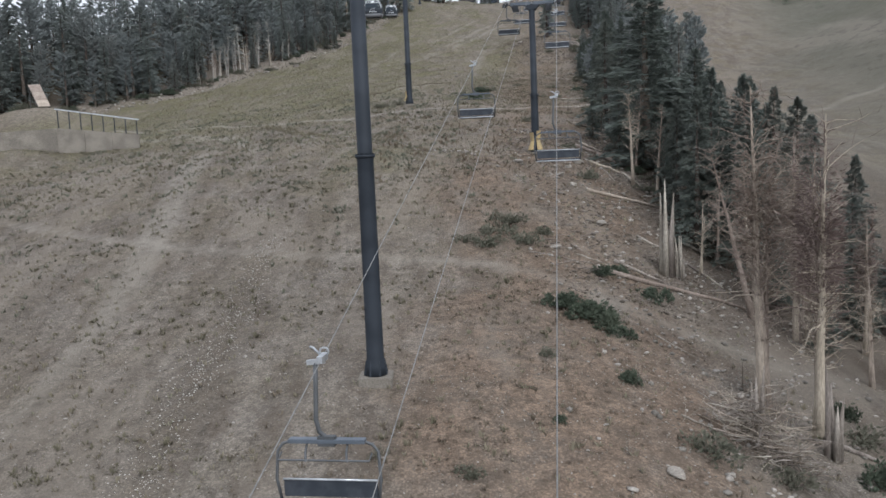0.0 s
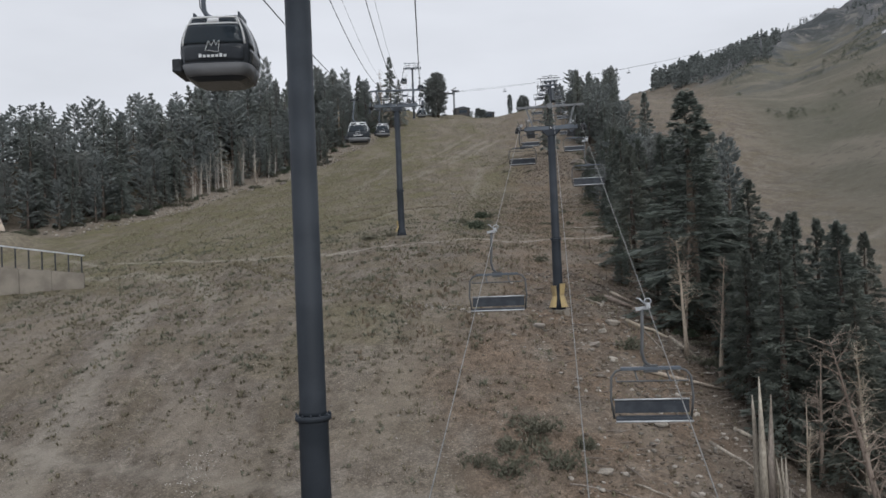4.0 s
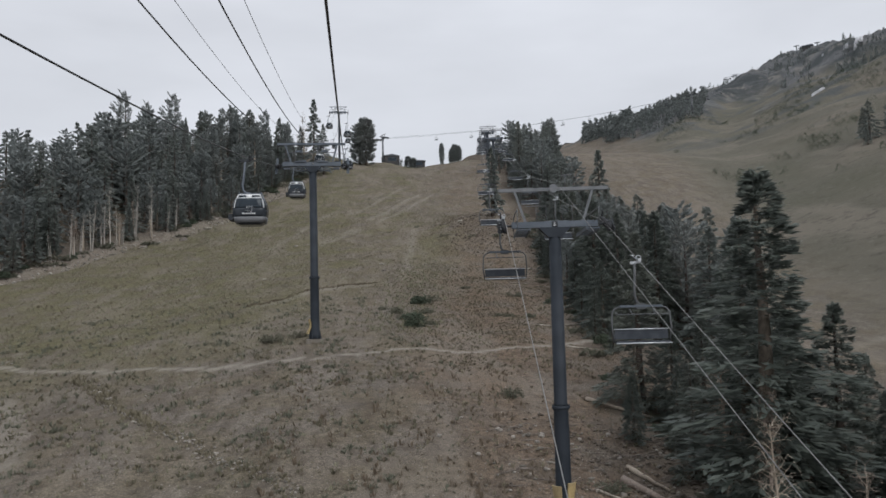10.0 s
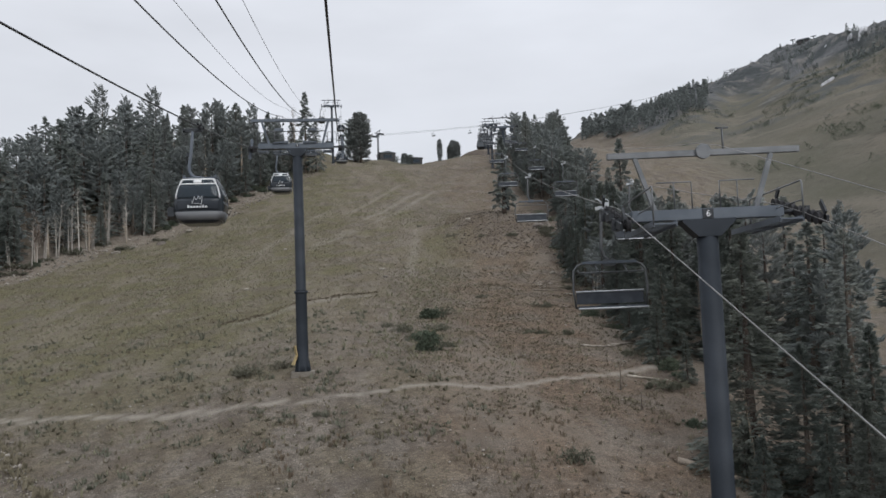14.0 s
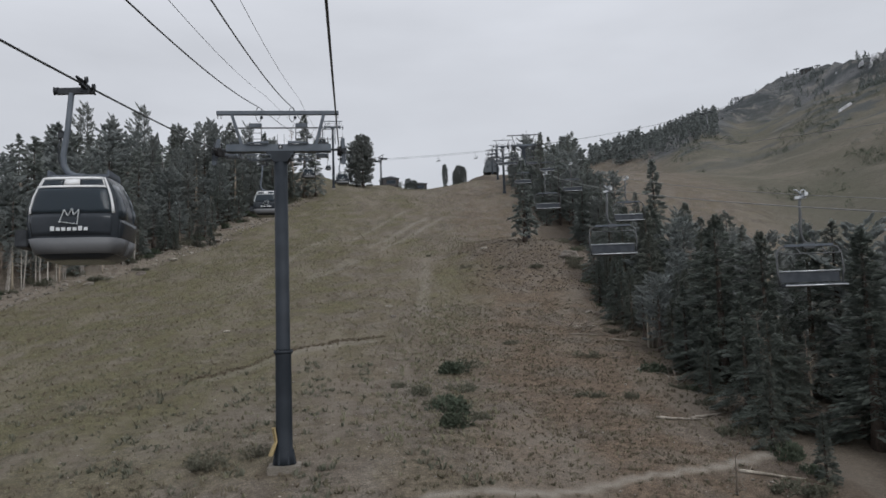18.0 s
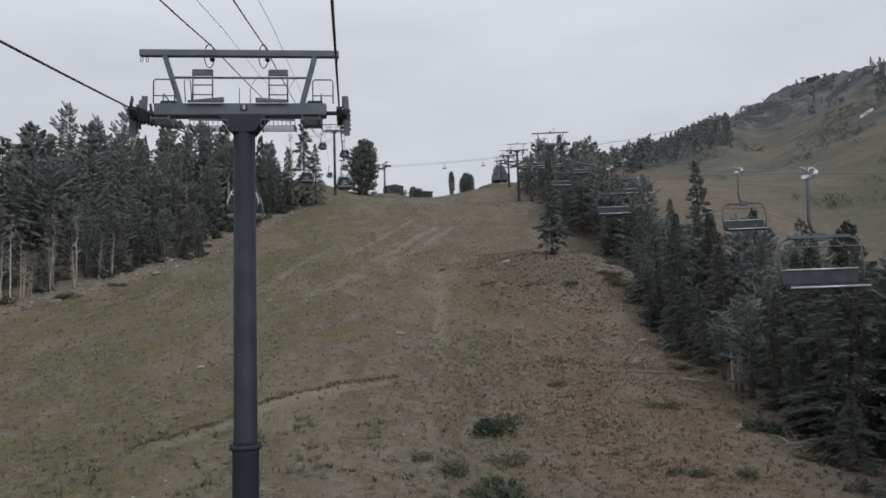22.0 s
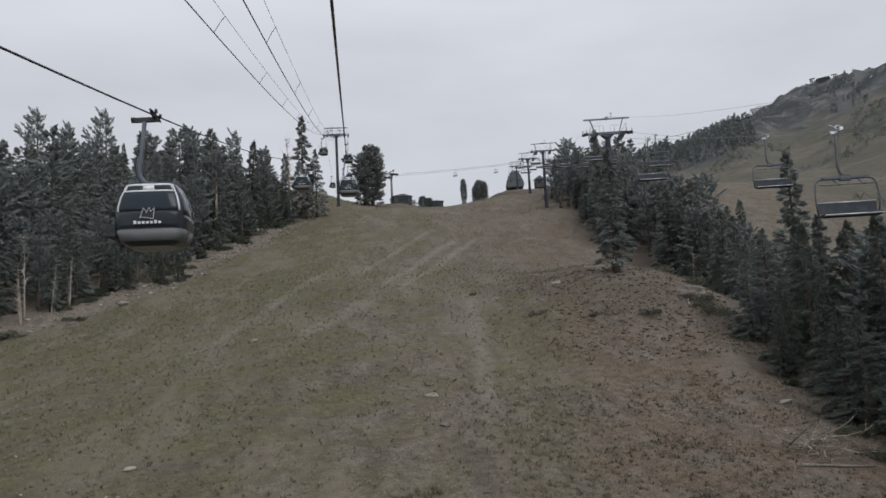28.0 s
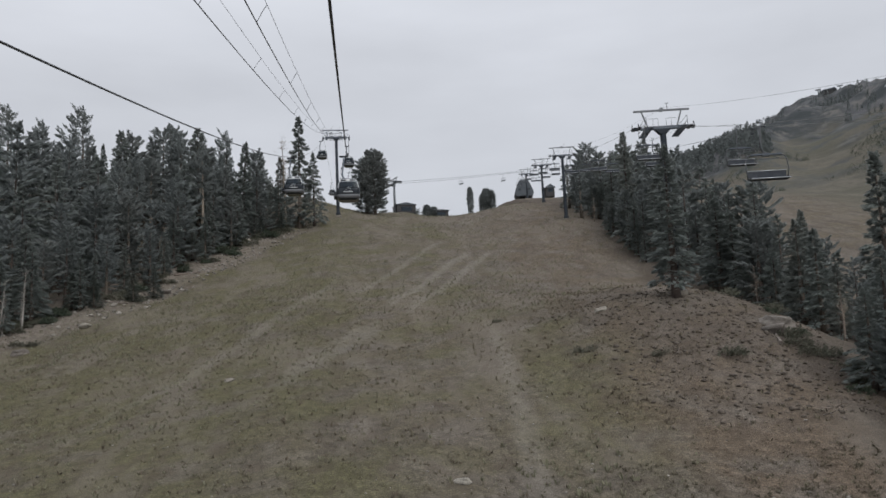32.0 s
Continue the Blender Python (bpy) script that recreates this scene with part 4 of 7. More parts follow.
def cabin_proto():
    """A rounded eight-seat cabin; its origin is where the grip holds the rope, 2.5 m above the roof."""
    t = thing("gondola_cabin", pose(0, 0, 0), "charcoal gondola cabin with white window frame hanging from the rope", "gondola cabin", "gondola cabins")
    R = -2.55
    bm = B()
    rings = []
    for z, a, b in CAB:
        rings.append([bm.verts.new((*shell(a, b, 5, 6.28318 * k / 48), z + R)) for k in range(48)])
    for r0, r1 in zip(rings, rings[1:]):
        for k in range(48):
            bm.faces.new((r0[k], r0[(k + 1) % 48], r1[(k + 1) % 48], r1[k])).smooth = True
    bm.faces.new(rings[0][::-1])
    bm.faces.new(rings[-1])
    body = part("body", bm, M_CABIN, t)
    def panel(name, z0, z1, a0, a1, off, material, label="", nz=5, na=10, parent=None):
        bm = cab_patch(B(), z0, z1, a0, a1, off, 0.02, nz, na)
        bmesh.ops.translate(bm, verts=bm.verts, vec=(0, 0, R))
        return part(name, bm, material, parent or t, label)
    q = math.pi / 2
    for c in (-q, q):
        panel("end_window", -0.98, -0.34, c - 0.66, c + 0.66, 0.012, M_GLASS, "dark tinted pane", 6, 14)
        panel("lower_panel", -1.52, -1.0, c - 0.70, c + 0.70, 0.010, M_CABIN, "glossy charcoal panel", 5, 14)
        panel("vent_window", -0.27, -0.12, c - 0.56, c - 0.02, 0.012, M_GLASS, "narrow tilting pane")
        panel("vent_window", -0.27, -0.12, c + 0.02, c + 0.56, 0.012, M_GLASS, "narrow tilting pane")
        for z0, z1 in ((-0.33, -0.275), (-0.115, -0.05)):
            panel("window_frame", z0, z1, c - 0.66, c + 0.66, 0.02, M_WHITE, "white bar", 1)
        for s in (-1, 1):
            panel("window_frame", -0.275, -0.115, c + s * 0.61 - 0.03, c + s * 0.61 + 0.03, 0.02, M_WHITE, "white bar", 2, 2)
            panel("corner_post", -0.98, -0.05, c + s * 0.745 - 0.055, c + s * 0.745 + 0.055, 0.022, M_WHITE, "white corner post", 6, 4)
        panel("window_frame", -0.275, -0.115, c - 0.018, c + 0.018, 0.02, M_WHITE, "white bar", 2, 2)
    for c in (0.0, 2 * q):
        panel("side_window", -1.1, -0.2, c - 0.55, c - 0.03, 0.012, M_GLASS, "tinted side pane")
        panel("side_window", -1.1, -0.2, c + 0.03, c + 0.55, 0.012, M_GLASS, "tinted side pane")
        panel("door_panel", -1.6, -1.12, c - 0.5, c + 0.5, 0.012, M_CABIN)
    bm = cab_patch(B(), -1.96, -1.58, 0, 6.28318, 0.03, 0.03, 2, 60)
    bmesh.ops.translate(bm, verts=bm.verts, vec=(0, 0, R))
    part("skirt", bm, M_CABIN_LOW, t, "grey lower skirt")
    # ski rack on the outer side
    bm = box(B(), -1.42, -1.1, -0.7, 0.7, R - 1.75, R - 1.32, 0.03)
    rack = part("ski_rack", bm, M_DARK, t, "dark open ski rack")
    # plain emblem on the end panels
    for s in (-1, 1):
        yy = s * 1.10
        bm = B()
        pts = ((-0.24, -1.22), (-0.12, -0.90), (-0.04, -1.06), (0.06, -0.88), (0.10, -1.04), (0.22, -0.90), (0.18, -1.26), (-0.22, -1.20))
        for p0, p1 in zip(pts, pts[1:]):
            bar(bm, (p0[0], yy, R + p0[1]), (p1[0], yy, R + p1[1]), 0.05, 0.012)
        part("emblem", bm, M_MARK, t, "pale zigzag emblem")
        for k in range(7):
            part("lettering_bar", box(B(), -0.44 + k * 0.13, -0.35 + k * 0.13, yy - 0.006, yy + 0.006, R - 1.42, R - 1.34 + 0.03 * (k % 5 == 0)), M_MARK, t, "pale bar")
    # roof frame and hanger
    bm = box(B(), -0.75, 0.75, -0.45, 0.45, R + 0.0, R + 0.10, 0.02)
    for x in (-0.72, 0.72):
        box(bm, x - 0.03, x + 0.03, -0.5, 0.5, R + 0.02, R + 0.2, 0.01)
    part("roof_frame", bm, M_BEAM, t)
    arm = [(0.0, 0, R + 0.12), (-0.25, 0, R + 0.14), (-0.42, 0, R + 0.24), (-0.52, 0, R + 0.42), (-0.54, 0, R + 0.7), (-0.44, 0, R + 1.4), (-0.36, 0, R + 2.34)]
    part("hanger", tube(B(), arm, [0.09, 0.09, 0.085, 0.085, 0.08, 0.075, 0.075], 10), M_BEAM, t, "curved blue-grey hanger arm")
    bm = bar(B(), (-0.7, 0, -0.16), (0.06, 0, -0.14), 0.12, 0.16)
    disc(bm, (-0.74, 0, -0.15), (1, 0, 0), 0.11, 0.1, 12)
    bar(bm, (0, -0.42, -0.05), (0, 0.42, -0.05), 0.10, 0.12)
    tube(bm, ((0, -0.75, 0), (0, -0.42, 0), (0, 0.42, 0), (0, 0.75, 0)), [0.03, 0.065, 0.065, 0.03], 8)
    for yy in (-0.3, 0.3):
        disc(bm, (0.1, yy, 0.06), (1, 0, 0), 0.09, 0.06, 10)
    part("grip", bm, M_DARK, t, "dark rope grip with small wheels")
    bm = tube(B(), [(-0.6, 0.05, R + 1.2), (-0.68, 0.05, R + 0.9), (-0.66, 0.05, R + 0.55), (-0.5, 0.05, R + 0.25)], 0.018, 6)
    box(bm, -0.66, -0.54, -0.05, 0.05, R + 1.15, R + 1.32)
    part("door_cable", bm, M_DARK, t)
    return t


cab0 = cabin_proto()
first = True
for x, ys in ((GX_DOWN, (44, 99.5, 148.3, 232, 330, 425)), (GX_UP, (215, 305, 400))):
    for y in ys:
        m = Matrix.Translation((x + lean(y), y, rope_z(y)))
        if first:
            cab0.matrix_basis = m
            first = False
        else:
            copy_thing(cab0, m)


# ---- the chairlift, at rest ----
CH_S = 0.152
CH_HALF = 2.5
CH_YAW = -math.degrees(math.atan(CH_S))


def chair_x(y):
    return 9.9 + CH_S * (y - 83) + 0.006 * max(y - 190, 0)


CH_TOWERS = ((-32, 3.6), (83, 37.5), (212, 69.4), (305.5, 91.6), (363.5, 104.2), (440, 120.2), (461, 121.6))


def chair_rope_z(y):
    for (y0, z0), (y1, z1) in zip(CH_TOWERS, CH_TOWERS[1:]):
        if y <= y1:
            break
    u = (y - y0) / (y1 - y0)
    return z0 + (z1 - z0) * u - 4 * (0.05 if y0 < 0 else 0.00014 * (y1 - y0) ** 2) * u * (1 - u)


for s, lab in ((-1, "worn steel haul rope of the idle chairlift"), (1, "worn steel haul rope of the idle chairlift")):
    rope_line("haul_rope", lambda y, s=s: chair_x(y) + s * CH_HALF, chair_rope_z, -30, 461, 2.0, 0.013, M_ROPE_PALE, lab)
rope_line("signal_cable", lambda y: chair_x(y) + 0.2, lambda y: chair_rope_z(y) + 1.9, -30, 440, 2.0, 0.009, M_ROPE_PALE, "thin signal cable above the chairlift")


def chair_tower(y, z_rope, number="", pads=True, gantry=True, slope=0.25, wheels=6, label=""):
    x = chair_x(y)
    t = thing("chairlift_tower", pose(x, y, z_rope, 0, 0, CH_YAW), label or "dark steel chairlift tower with a grey crosshead", "lift tower", "chairlift towers")
    base = ground_z(x, y) + 0.15 - z_rope
    pole(t, base, -0.75, 0.40, 0.30, 0.40)
    bm = prism(B(), [(-0.32, -0.85), (0.32, -0.85), (0.75, -0.42), (0.75, -0.36), (-0.75, -0.36), (-0.75, -0.42)], -0.3, 0.3)
    part("neck", bm, M_POLE, t)
    part("crossbeam", box(B(), -2.15, 2.15, -0.2, 0.2, -0.36, -0.04, 0.02), M_BEAM, t, "blue-grey box girder")
    if gantry:
        part("gantry_beam", box(B(), -2.75, 2.75, -0.08, 0.08, 1.5, 1.68, 0.01), M_STEEL, t, "grey lifting beam")
        for s in (-1, 1):
            part("gantry_leg", bar(B(), (s * 1.45, 0, -0.04), (s * 1.95, 0, 1.5), 0.14, 0.12), M_STEEL, t)
            bm = tube(B(), ((s * 1.4, -0.1, 0.75), (s * 0.4, -0.1, 0.75), (s * 0.4, -0.1, -0.04)), 0.022, 6)
            tube(bm, ((s * 0.9, -0.1, 0.75), (s * 0.9, -0.1, -0.04)), 0.018, 6)
            part("guard_rail", bm, M_STEEL, t)
        bm = tube(B(), ((0.6, 0, 1.68), (0.6, 0, 2.3), (0.42, 0, 2.3), (0.78, 0, 2.3)), 0.03, 6)
        disc(bm, (0.0, -0.1, 1.62), (0, 1, 0), 0.22, 0.12, 14)
        part("signal_mast", bm, M_STEEL, t, "small mast and round cable housing")
    for s in (-1, 1):
        x0 = s * 1.35
        catwalk(t, min(x0, x0 + s * 0.6), max(x0, x0 + s * 0.6), -2.0, 2.0, -0.62)
        part("axle", tube(B(), ((s * 2.1, 0, -0.22), (s * (CH_HALF + 0.2), 0, -0.22)), 0.06, 8), M_DARK, t)
        sheave_train(t, s * CH_HALF / math.cos(math.atan(CH_S)), slope, s, wheels, 3.4, 0.0, 0.85)
    if number:
        part("number_plate", box(B(), -0.15, 0.15, -0.235, -0.21, -0.34, -0.06), M_DARK, t, "dark plate with a white number")
        digits(number, 0.26, t, pose(0, -0.24, -0.2, 90), M_WHITE)
    if pads:
        pad(t, base + 0.2, base + 1.95, 0.40, -2.85, -1.85)
        pad(t, base + 0.2, base + 2.1, 0.40, -1.3, -0.3)
    return t


chair_tower(-32, CH_TOWERS[0][1], "", False)
chair_tower(83, CH_TOWERS[1][1], "6", True, True, 0.25, 8, "dark steel chairlift tower numbered six with yellow foot pads")
chair_tower(212, CH_TOWERS[2][1], "", False)
chair_tower(305.5, CH_TOWERS[3][1], "", False)
chair_tower(363.5, CH_TOWERS[4][1], "", False)
chair_tower(440, CH_TOWERS[5][1], "", False)


def chair_proto():
    """An empty chair; its origin is the grip on the rope."""
    t = thing("lift_chair", pose(0, 0, 0), "empty four-seat lift chair with dark seat hanging from the rope", "lift chair", "lift chairs")
    bm = bar(B(), (0, -0.22, 0), (0, 0.22, 0), 0.12, 0.14)
    bar(bm, (-0.34, 0, -0.10), (0.05, 0, -0.06), 0.09, 0.10)
    tube(bm, [(0.02 + 0.1 * math.cos(a), 0.1, 0.12 + 0.08 * math.sin(a)) for a in (6.283 * k / 10 for k in range(11))], 0.02, 5)
    tube(bm, ((-0.05, 0.1, 0.02), (-0.22, 0.1, 0.2), (-0.3, 0.1, 0.22)), 0.025, 6)
    part("grip", bm, M_CHROME, t, "bright worn rope grip")
    H = -3.35
    arm = [(-0.16, 0, -0.1), (-0.18, 0, -0.6), (-0.22, 0, -1.35), (-0.16, 0, -1.62), (0.0, 0, -1.76), (0.2, 0, -1.8)]
    part("hanger", tube(B(), arm, 0.05, 10), M_CHAIRPIPE, t, "bent grey hanger pipe")
    bm = tube(B(), ((-1.08, 0.0, H + 0.1), (-1.16, -0.05, H + 0.7), (-1.12, 0, H + 1.3), (-1.0, 0, H + 1.46), (-0.8, 0, H + 1.52), (0.8, 0, H + 1.52), (1.0, 0, H + 1.46), (1.12, 0, H + 1.3), (1.16, -0.05, H + 0.7), (1.08, 0.0, H + 0.1)), 0.034, 10)
    box(bm, -0.2, 0.2, -0.08, 0.08, H + 1.42, H + 1.64, 0.015)
    part("bail", bm, M_CHAIRPIPE, t, "rounded grey pipe frame")
    bm = box(B(), -0.85, 0.85, -0.1, 0.1, H + 1.49, H + 1.58, 0.01)
    part("cap", bm, M_BEAM, t)
    # seat and back
    bm = prism(B(), [(-1.05, -0.06), (1.05, -0.06), (1.05, 0.06), (-1.05, 0.06)], -0.48, 0.06)
    bmesh.ops.translate(bm, verts=bm.verts, vec=(0, 0, H + 0.12))
    bmesh.ops.bevel(bm, geom=list(bm.edges), offset=0.03, segments=2, affect="EDGES")
    part("seat", bm, M_SEAT, t, "dark padded bench seat")
    bm = bar(B(), (-1.05, 0.10, H + 0.42), (1.05, 0.10, H + 0.42), 0.06, 0.36)
    part("backrest", bm, M_SEAT, t, "dark padded backrest")
    bm = tube(B(), ((-1.07, -0.5, H + 0.10), (1.07, -0.5, H + 0.10)), 0.03, 8)
    part("seat_edge", bm, M_CHROME, t, "bright front bar")
    part("back_bar", tube(B(), ((-1.07, 0.06, H + 0.63), (1.07, 0.06, H + 0.63)), 0.026, 8), M_CHROME, t, "bright top bar of the backrest")
    bm = tube(B(), ((-1.0, -0.1, H + 1.3), (-1.0, -0.35, H + 1.22), (1.0, -0.35, H + 1.22), (1.0, -0.1, H + 1.3)), 0.022, 6)
    for x in (-0.45, 0.45):
        tube(bm, ((x, 0, H + 1.48), (x + 0.02, -0.2, H + 1.34), (x + 0.06, -0.34, H + 1.2), (x + 0.1, -0.42, H + 1.24)), 0.026, 6)
    part("safety_bar", bm, M_CHAIRPIPE, t, "raised grey safety bar with foot rests")
    return t


chair0 = chair_proto()
first = True
for s, ys in ((-1, (16.8, 50.2, 85.6, 116.4, 148, 179, 208.5, 239, 269, 299, 329, 359, 388, 418, 449)), (1, (8, 40.8, 74.4, 104.9, 136.1, 167.6, 197, 227, 257, 287, 317, 347, 376, 406, 434))):
    for y in ys:
        m = Matrix.Translation((chair_x(y) + s * CH_HALF, y, chair_rope_z(y))) @ pose(0, 0, 0, 0, 0, CH_YAW)
        if first:
            chair0.matrix_basis = m
            first = False
        else:
            copy_thing(chair0, m)


def top_terminal():
    """The chairlift's upper station: a bell-shaped hooded drive on two short legs."""
    x, y = chair_x(463), 463
    z = ground_z(x, y)
    t = thing("lift_terminal", pose(x, y, z, 0, 0, CH_YAW), "dark grey bell-shaped hooded terminal at the chairlift's top", "lift station")
    out = [(-3.2, 1.9), (-4.0, 3.0), (-3.7, 4.6), (-2.5, 7.4), (-1.5, 9.1), (1.5, 9.1), (2.5, 7.4), (3.7, 4.6), (4.0, 3.0), (3.2, 1.9)]
    bm = prism(B(), out, -3.0, 5.5)
    bmesh.ops.bevel(bm, geom=list(bm.edges), offset=0.25, segments=2, affect="EDGES")
    part("hood", bm, M_ROOF, t, "dark grey faceted hood")
    for yy in (-0.6, 3.6):
        part("leg", tube(B(), ((0, yy, -0.6), (0, yy, 1.0), (0, yy, 2.2)), [0.7, 0.5, 0.5], 16), M_POLE, t)
    part("bullwheel", disc(B(), (0, -1.2, 1.75), (0, 0, 1), 2.4, 0.3, 32), M_DARK, t)
    for sx in (-1, 1):
        part("vent", box(B(), sx * 1.9 - 0.5, sx * 1.9 + 0.5, -3.03, -2.96, 4.4, 5.2), M_DARK, t)


top_terminal()


def hut(name, x, y, w, d, h, label, roof_h=1.6, stilts=0.0, yaw=0):
    z = ground_z(x, y)
    t = thing(name, pose(x, y, z, 0, 0, yaw), label, "hut")
    part("wall", box(B(), -w / 2, w / 2, -d / 2, d / 2, stilts - 0.3, stilts + h), M_WALLFAR, t)
    part("roof", prism(B(), [(-w / 2 - 0.4, stilts + h - 0.1), (w / 2 + 0.4, stilts + h - 0.1), (w / 2 + 0.4, stilts + h + 0.05), (0, stilts + h + roof_h), (-w / 2 - 0.4, stilts + h + 0.05)], -d / 2 - 0.4, d / 2 + 0.4), M_ROOF, t)
    bm = box(B(), -w * 0.3, w * 0.3, -d / 2 - 0.03, -d / 2 + 0.02, stilts + h * 0.45, stilts + h * 0.85)
    win = part("window", bm, M_DARK, t, "dark window band")
    part("pane", box(B(), -w * 0.27, w * 0.27, -d / 2 - 0.05, -d / 2 - 0.035, stilts + h * 0.48, stilts + h * 0.82), M_GLASS, win)
    if stilts:
        for sx in (-1, 1):
            for sy in (-1, 1):
                part("stilt", box(B(), sx * w * 0.42 - 0.12, sx * w * 0.42 + 0.12, sy * d * 0.42 - 0.12, sy * d * 0.42 + 0.12, -0.5, stilts), M_DARK, t)
    return t


hut("operator_hut", 78.0, 454, 3.5, 3.2, 3.4, "small dark gabled operator hut at the top terminal", 1.5, 1.2)
hut("lodge", 19.3, 470, 8, 7, 5.2, "low dark lodge behind the crest", 1.0, 0, 12)
hut("shed", 34.6, 470, 6, 5, 4.4, "small dark shed on the crest", 0.4)


# ---- the far lift that climbs the ridge ----
def far_tower(x, y, top, yaw):
    z = ground_z(x, y)
    h = max(top - z, 9.0)
    t = thing("ridge_lift_tower", pose(x, y, z, 0, 0, yaw), "small far grey tower of the ridge lift", "lift tower", "ridge lift towers")
    part("pole", tube(B(), ((0, 0, -1), (0, 0, h)), [0.6, 0.42], 10), M_STEEL, t)
    part("crossbeam", box(B(), -3.6, 3.6, -0.3, 0.3, h - 0.5, h + 0.1), M_STEEL, t)
    part("gantry_beam", box(B(), -3.9, 3.9, -0.15, 0.15, h + 1.6, h + 1.9), M_STEEL, t)
    for sx in (-1, 1):
        part("gantry_leg", bar(B(), (sx * 2.2, 0, h), (sx * 2.8, 0, h + 1.6), 0.2, 0.2), M_STEEL, t)
        part("sheave_assembly", box(B(), sx * 3.4 - 0.25, sx * 3.4 + 0.25, -2.0, 2.0, h - 0.6, h + 0.2), M_DARK, t)
    return x, y, z + h


far_pts = [far_tower(x, y, top, yaw) for x, y, top, yaw in ((15.3, 468, 124, -70), (233, 570, 176, -62), (390, 835, 258, -32), (520, 1080, 340, -30), (669, 1372, 428, -28), (711, 1452, 452, -28), (905, 1560, 0, -40))]
for sx in (-1, 1):
    bm = B()
    pts = []
    for (x0, y0, z0), (x1, y1, z1) in zip(far_pts, far_pts[1:]):
        for k in range(8):
            u = k / 8
            pts.append((x0 + (x1 - x0) * u + sx * 2.6, y0 + (y1 - y0) * u - sx * 2.3, z0 + (z1 - z0) * u - 4 * 0.00016 * math.hypot(x1 - x0, y1 - y0) ** 2 * u * (1 - u) * 0.5))
    tagged(new("haul_rope", mesh_of("haul_rope", tube(bm, pts, 0.05, 5), M_ROPE)), "far dark rope of the ridge lift", "cable")
    for k, p in enumerate(pts):
        if k % 3 == (1 if sx > 0 else 2) and k < 56:
            copy_thing(chair0, Matrix.Translation(p) @ pose(0, 0, 0, 0, 0, -41))["label"] = "tiny far empty chair on the ridge lift"

# ---- trees ----
def quad_mesh(name, quads, material):
    """quads: an array n x 4 x 3."""
    n = len(quads)
    me = bpy.data.meshes.new(name)
    me.vertices.add(n * 4)
    me.vertices.foreach_set("co", quads.astype(np.float32).ravel())
    me.loops.add(n * 4)
    me.loops.foreach_set("vertex_index", np.arange(n * 4, dtype=np.int32))
    me.polygons.add(n)
    me.polygons.foreach_set("loop_start", np.arange(0, n * 4, 4, dtype=np.int32))
    me.materials.append(material)
    me.update()
    me.validate()
    return me


def unit(v):
    return v / np.maximum(np.linalg.norm(v, axis=-1, keepdims=True), 1e-6)


def sprays(rs, p, d, length, width, cross=2):
    """Diamond-shaped needle sprays at p, pointing along d."""
    out = []
    for k in range(cross):
        r = unit(rs.normal(size=p.shape))
        s = unit(np.cross(d, r))
        a = p - d * length * 0.35
        b = p + d * length * 0.1 + s * width * 0.5
        c = p + d * length * 0.65
        e = p + d * length * 0.1 - s * width * 0.5
        out.append(np.stack([a, b, c, e], 1))
    return np.concatenate(out)


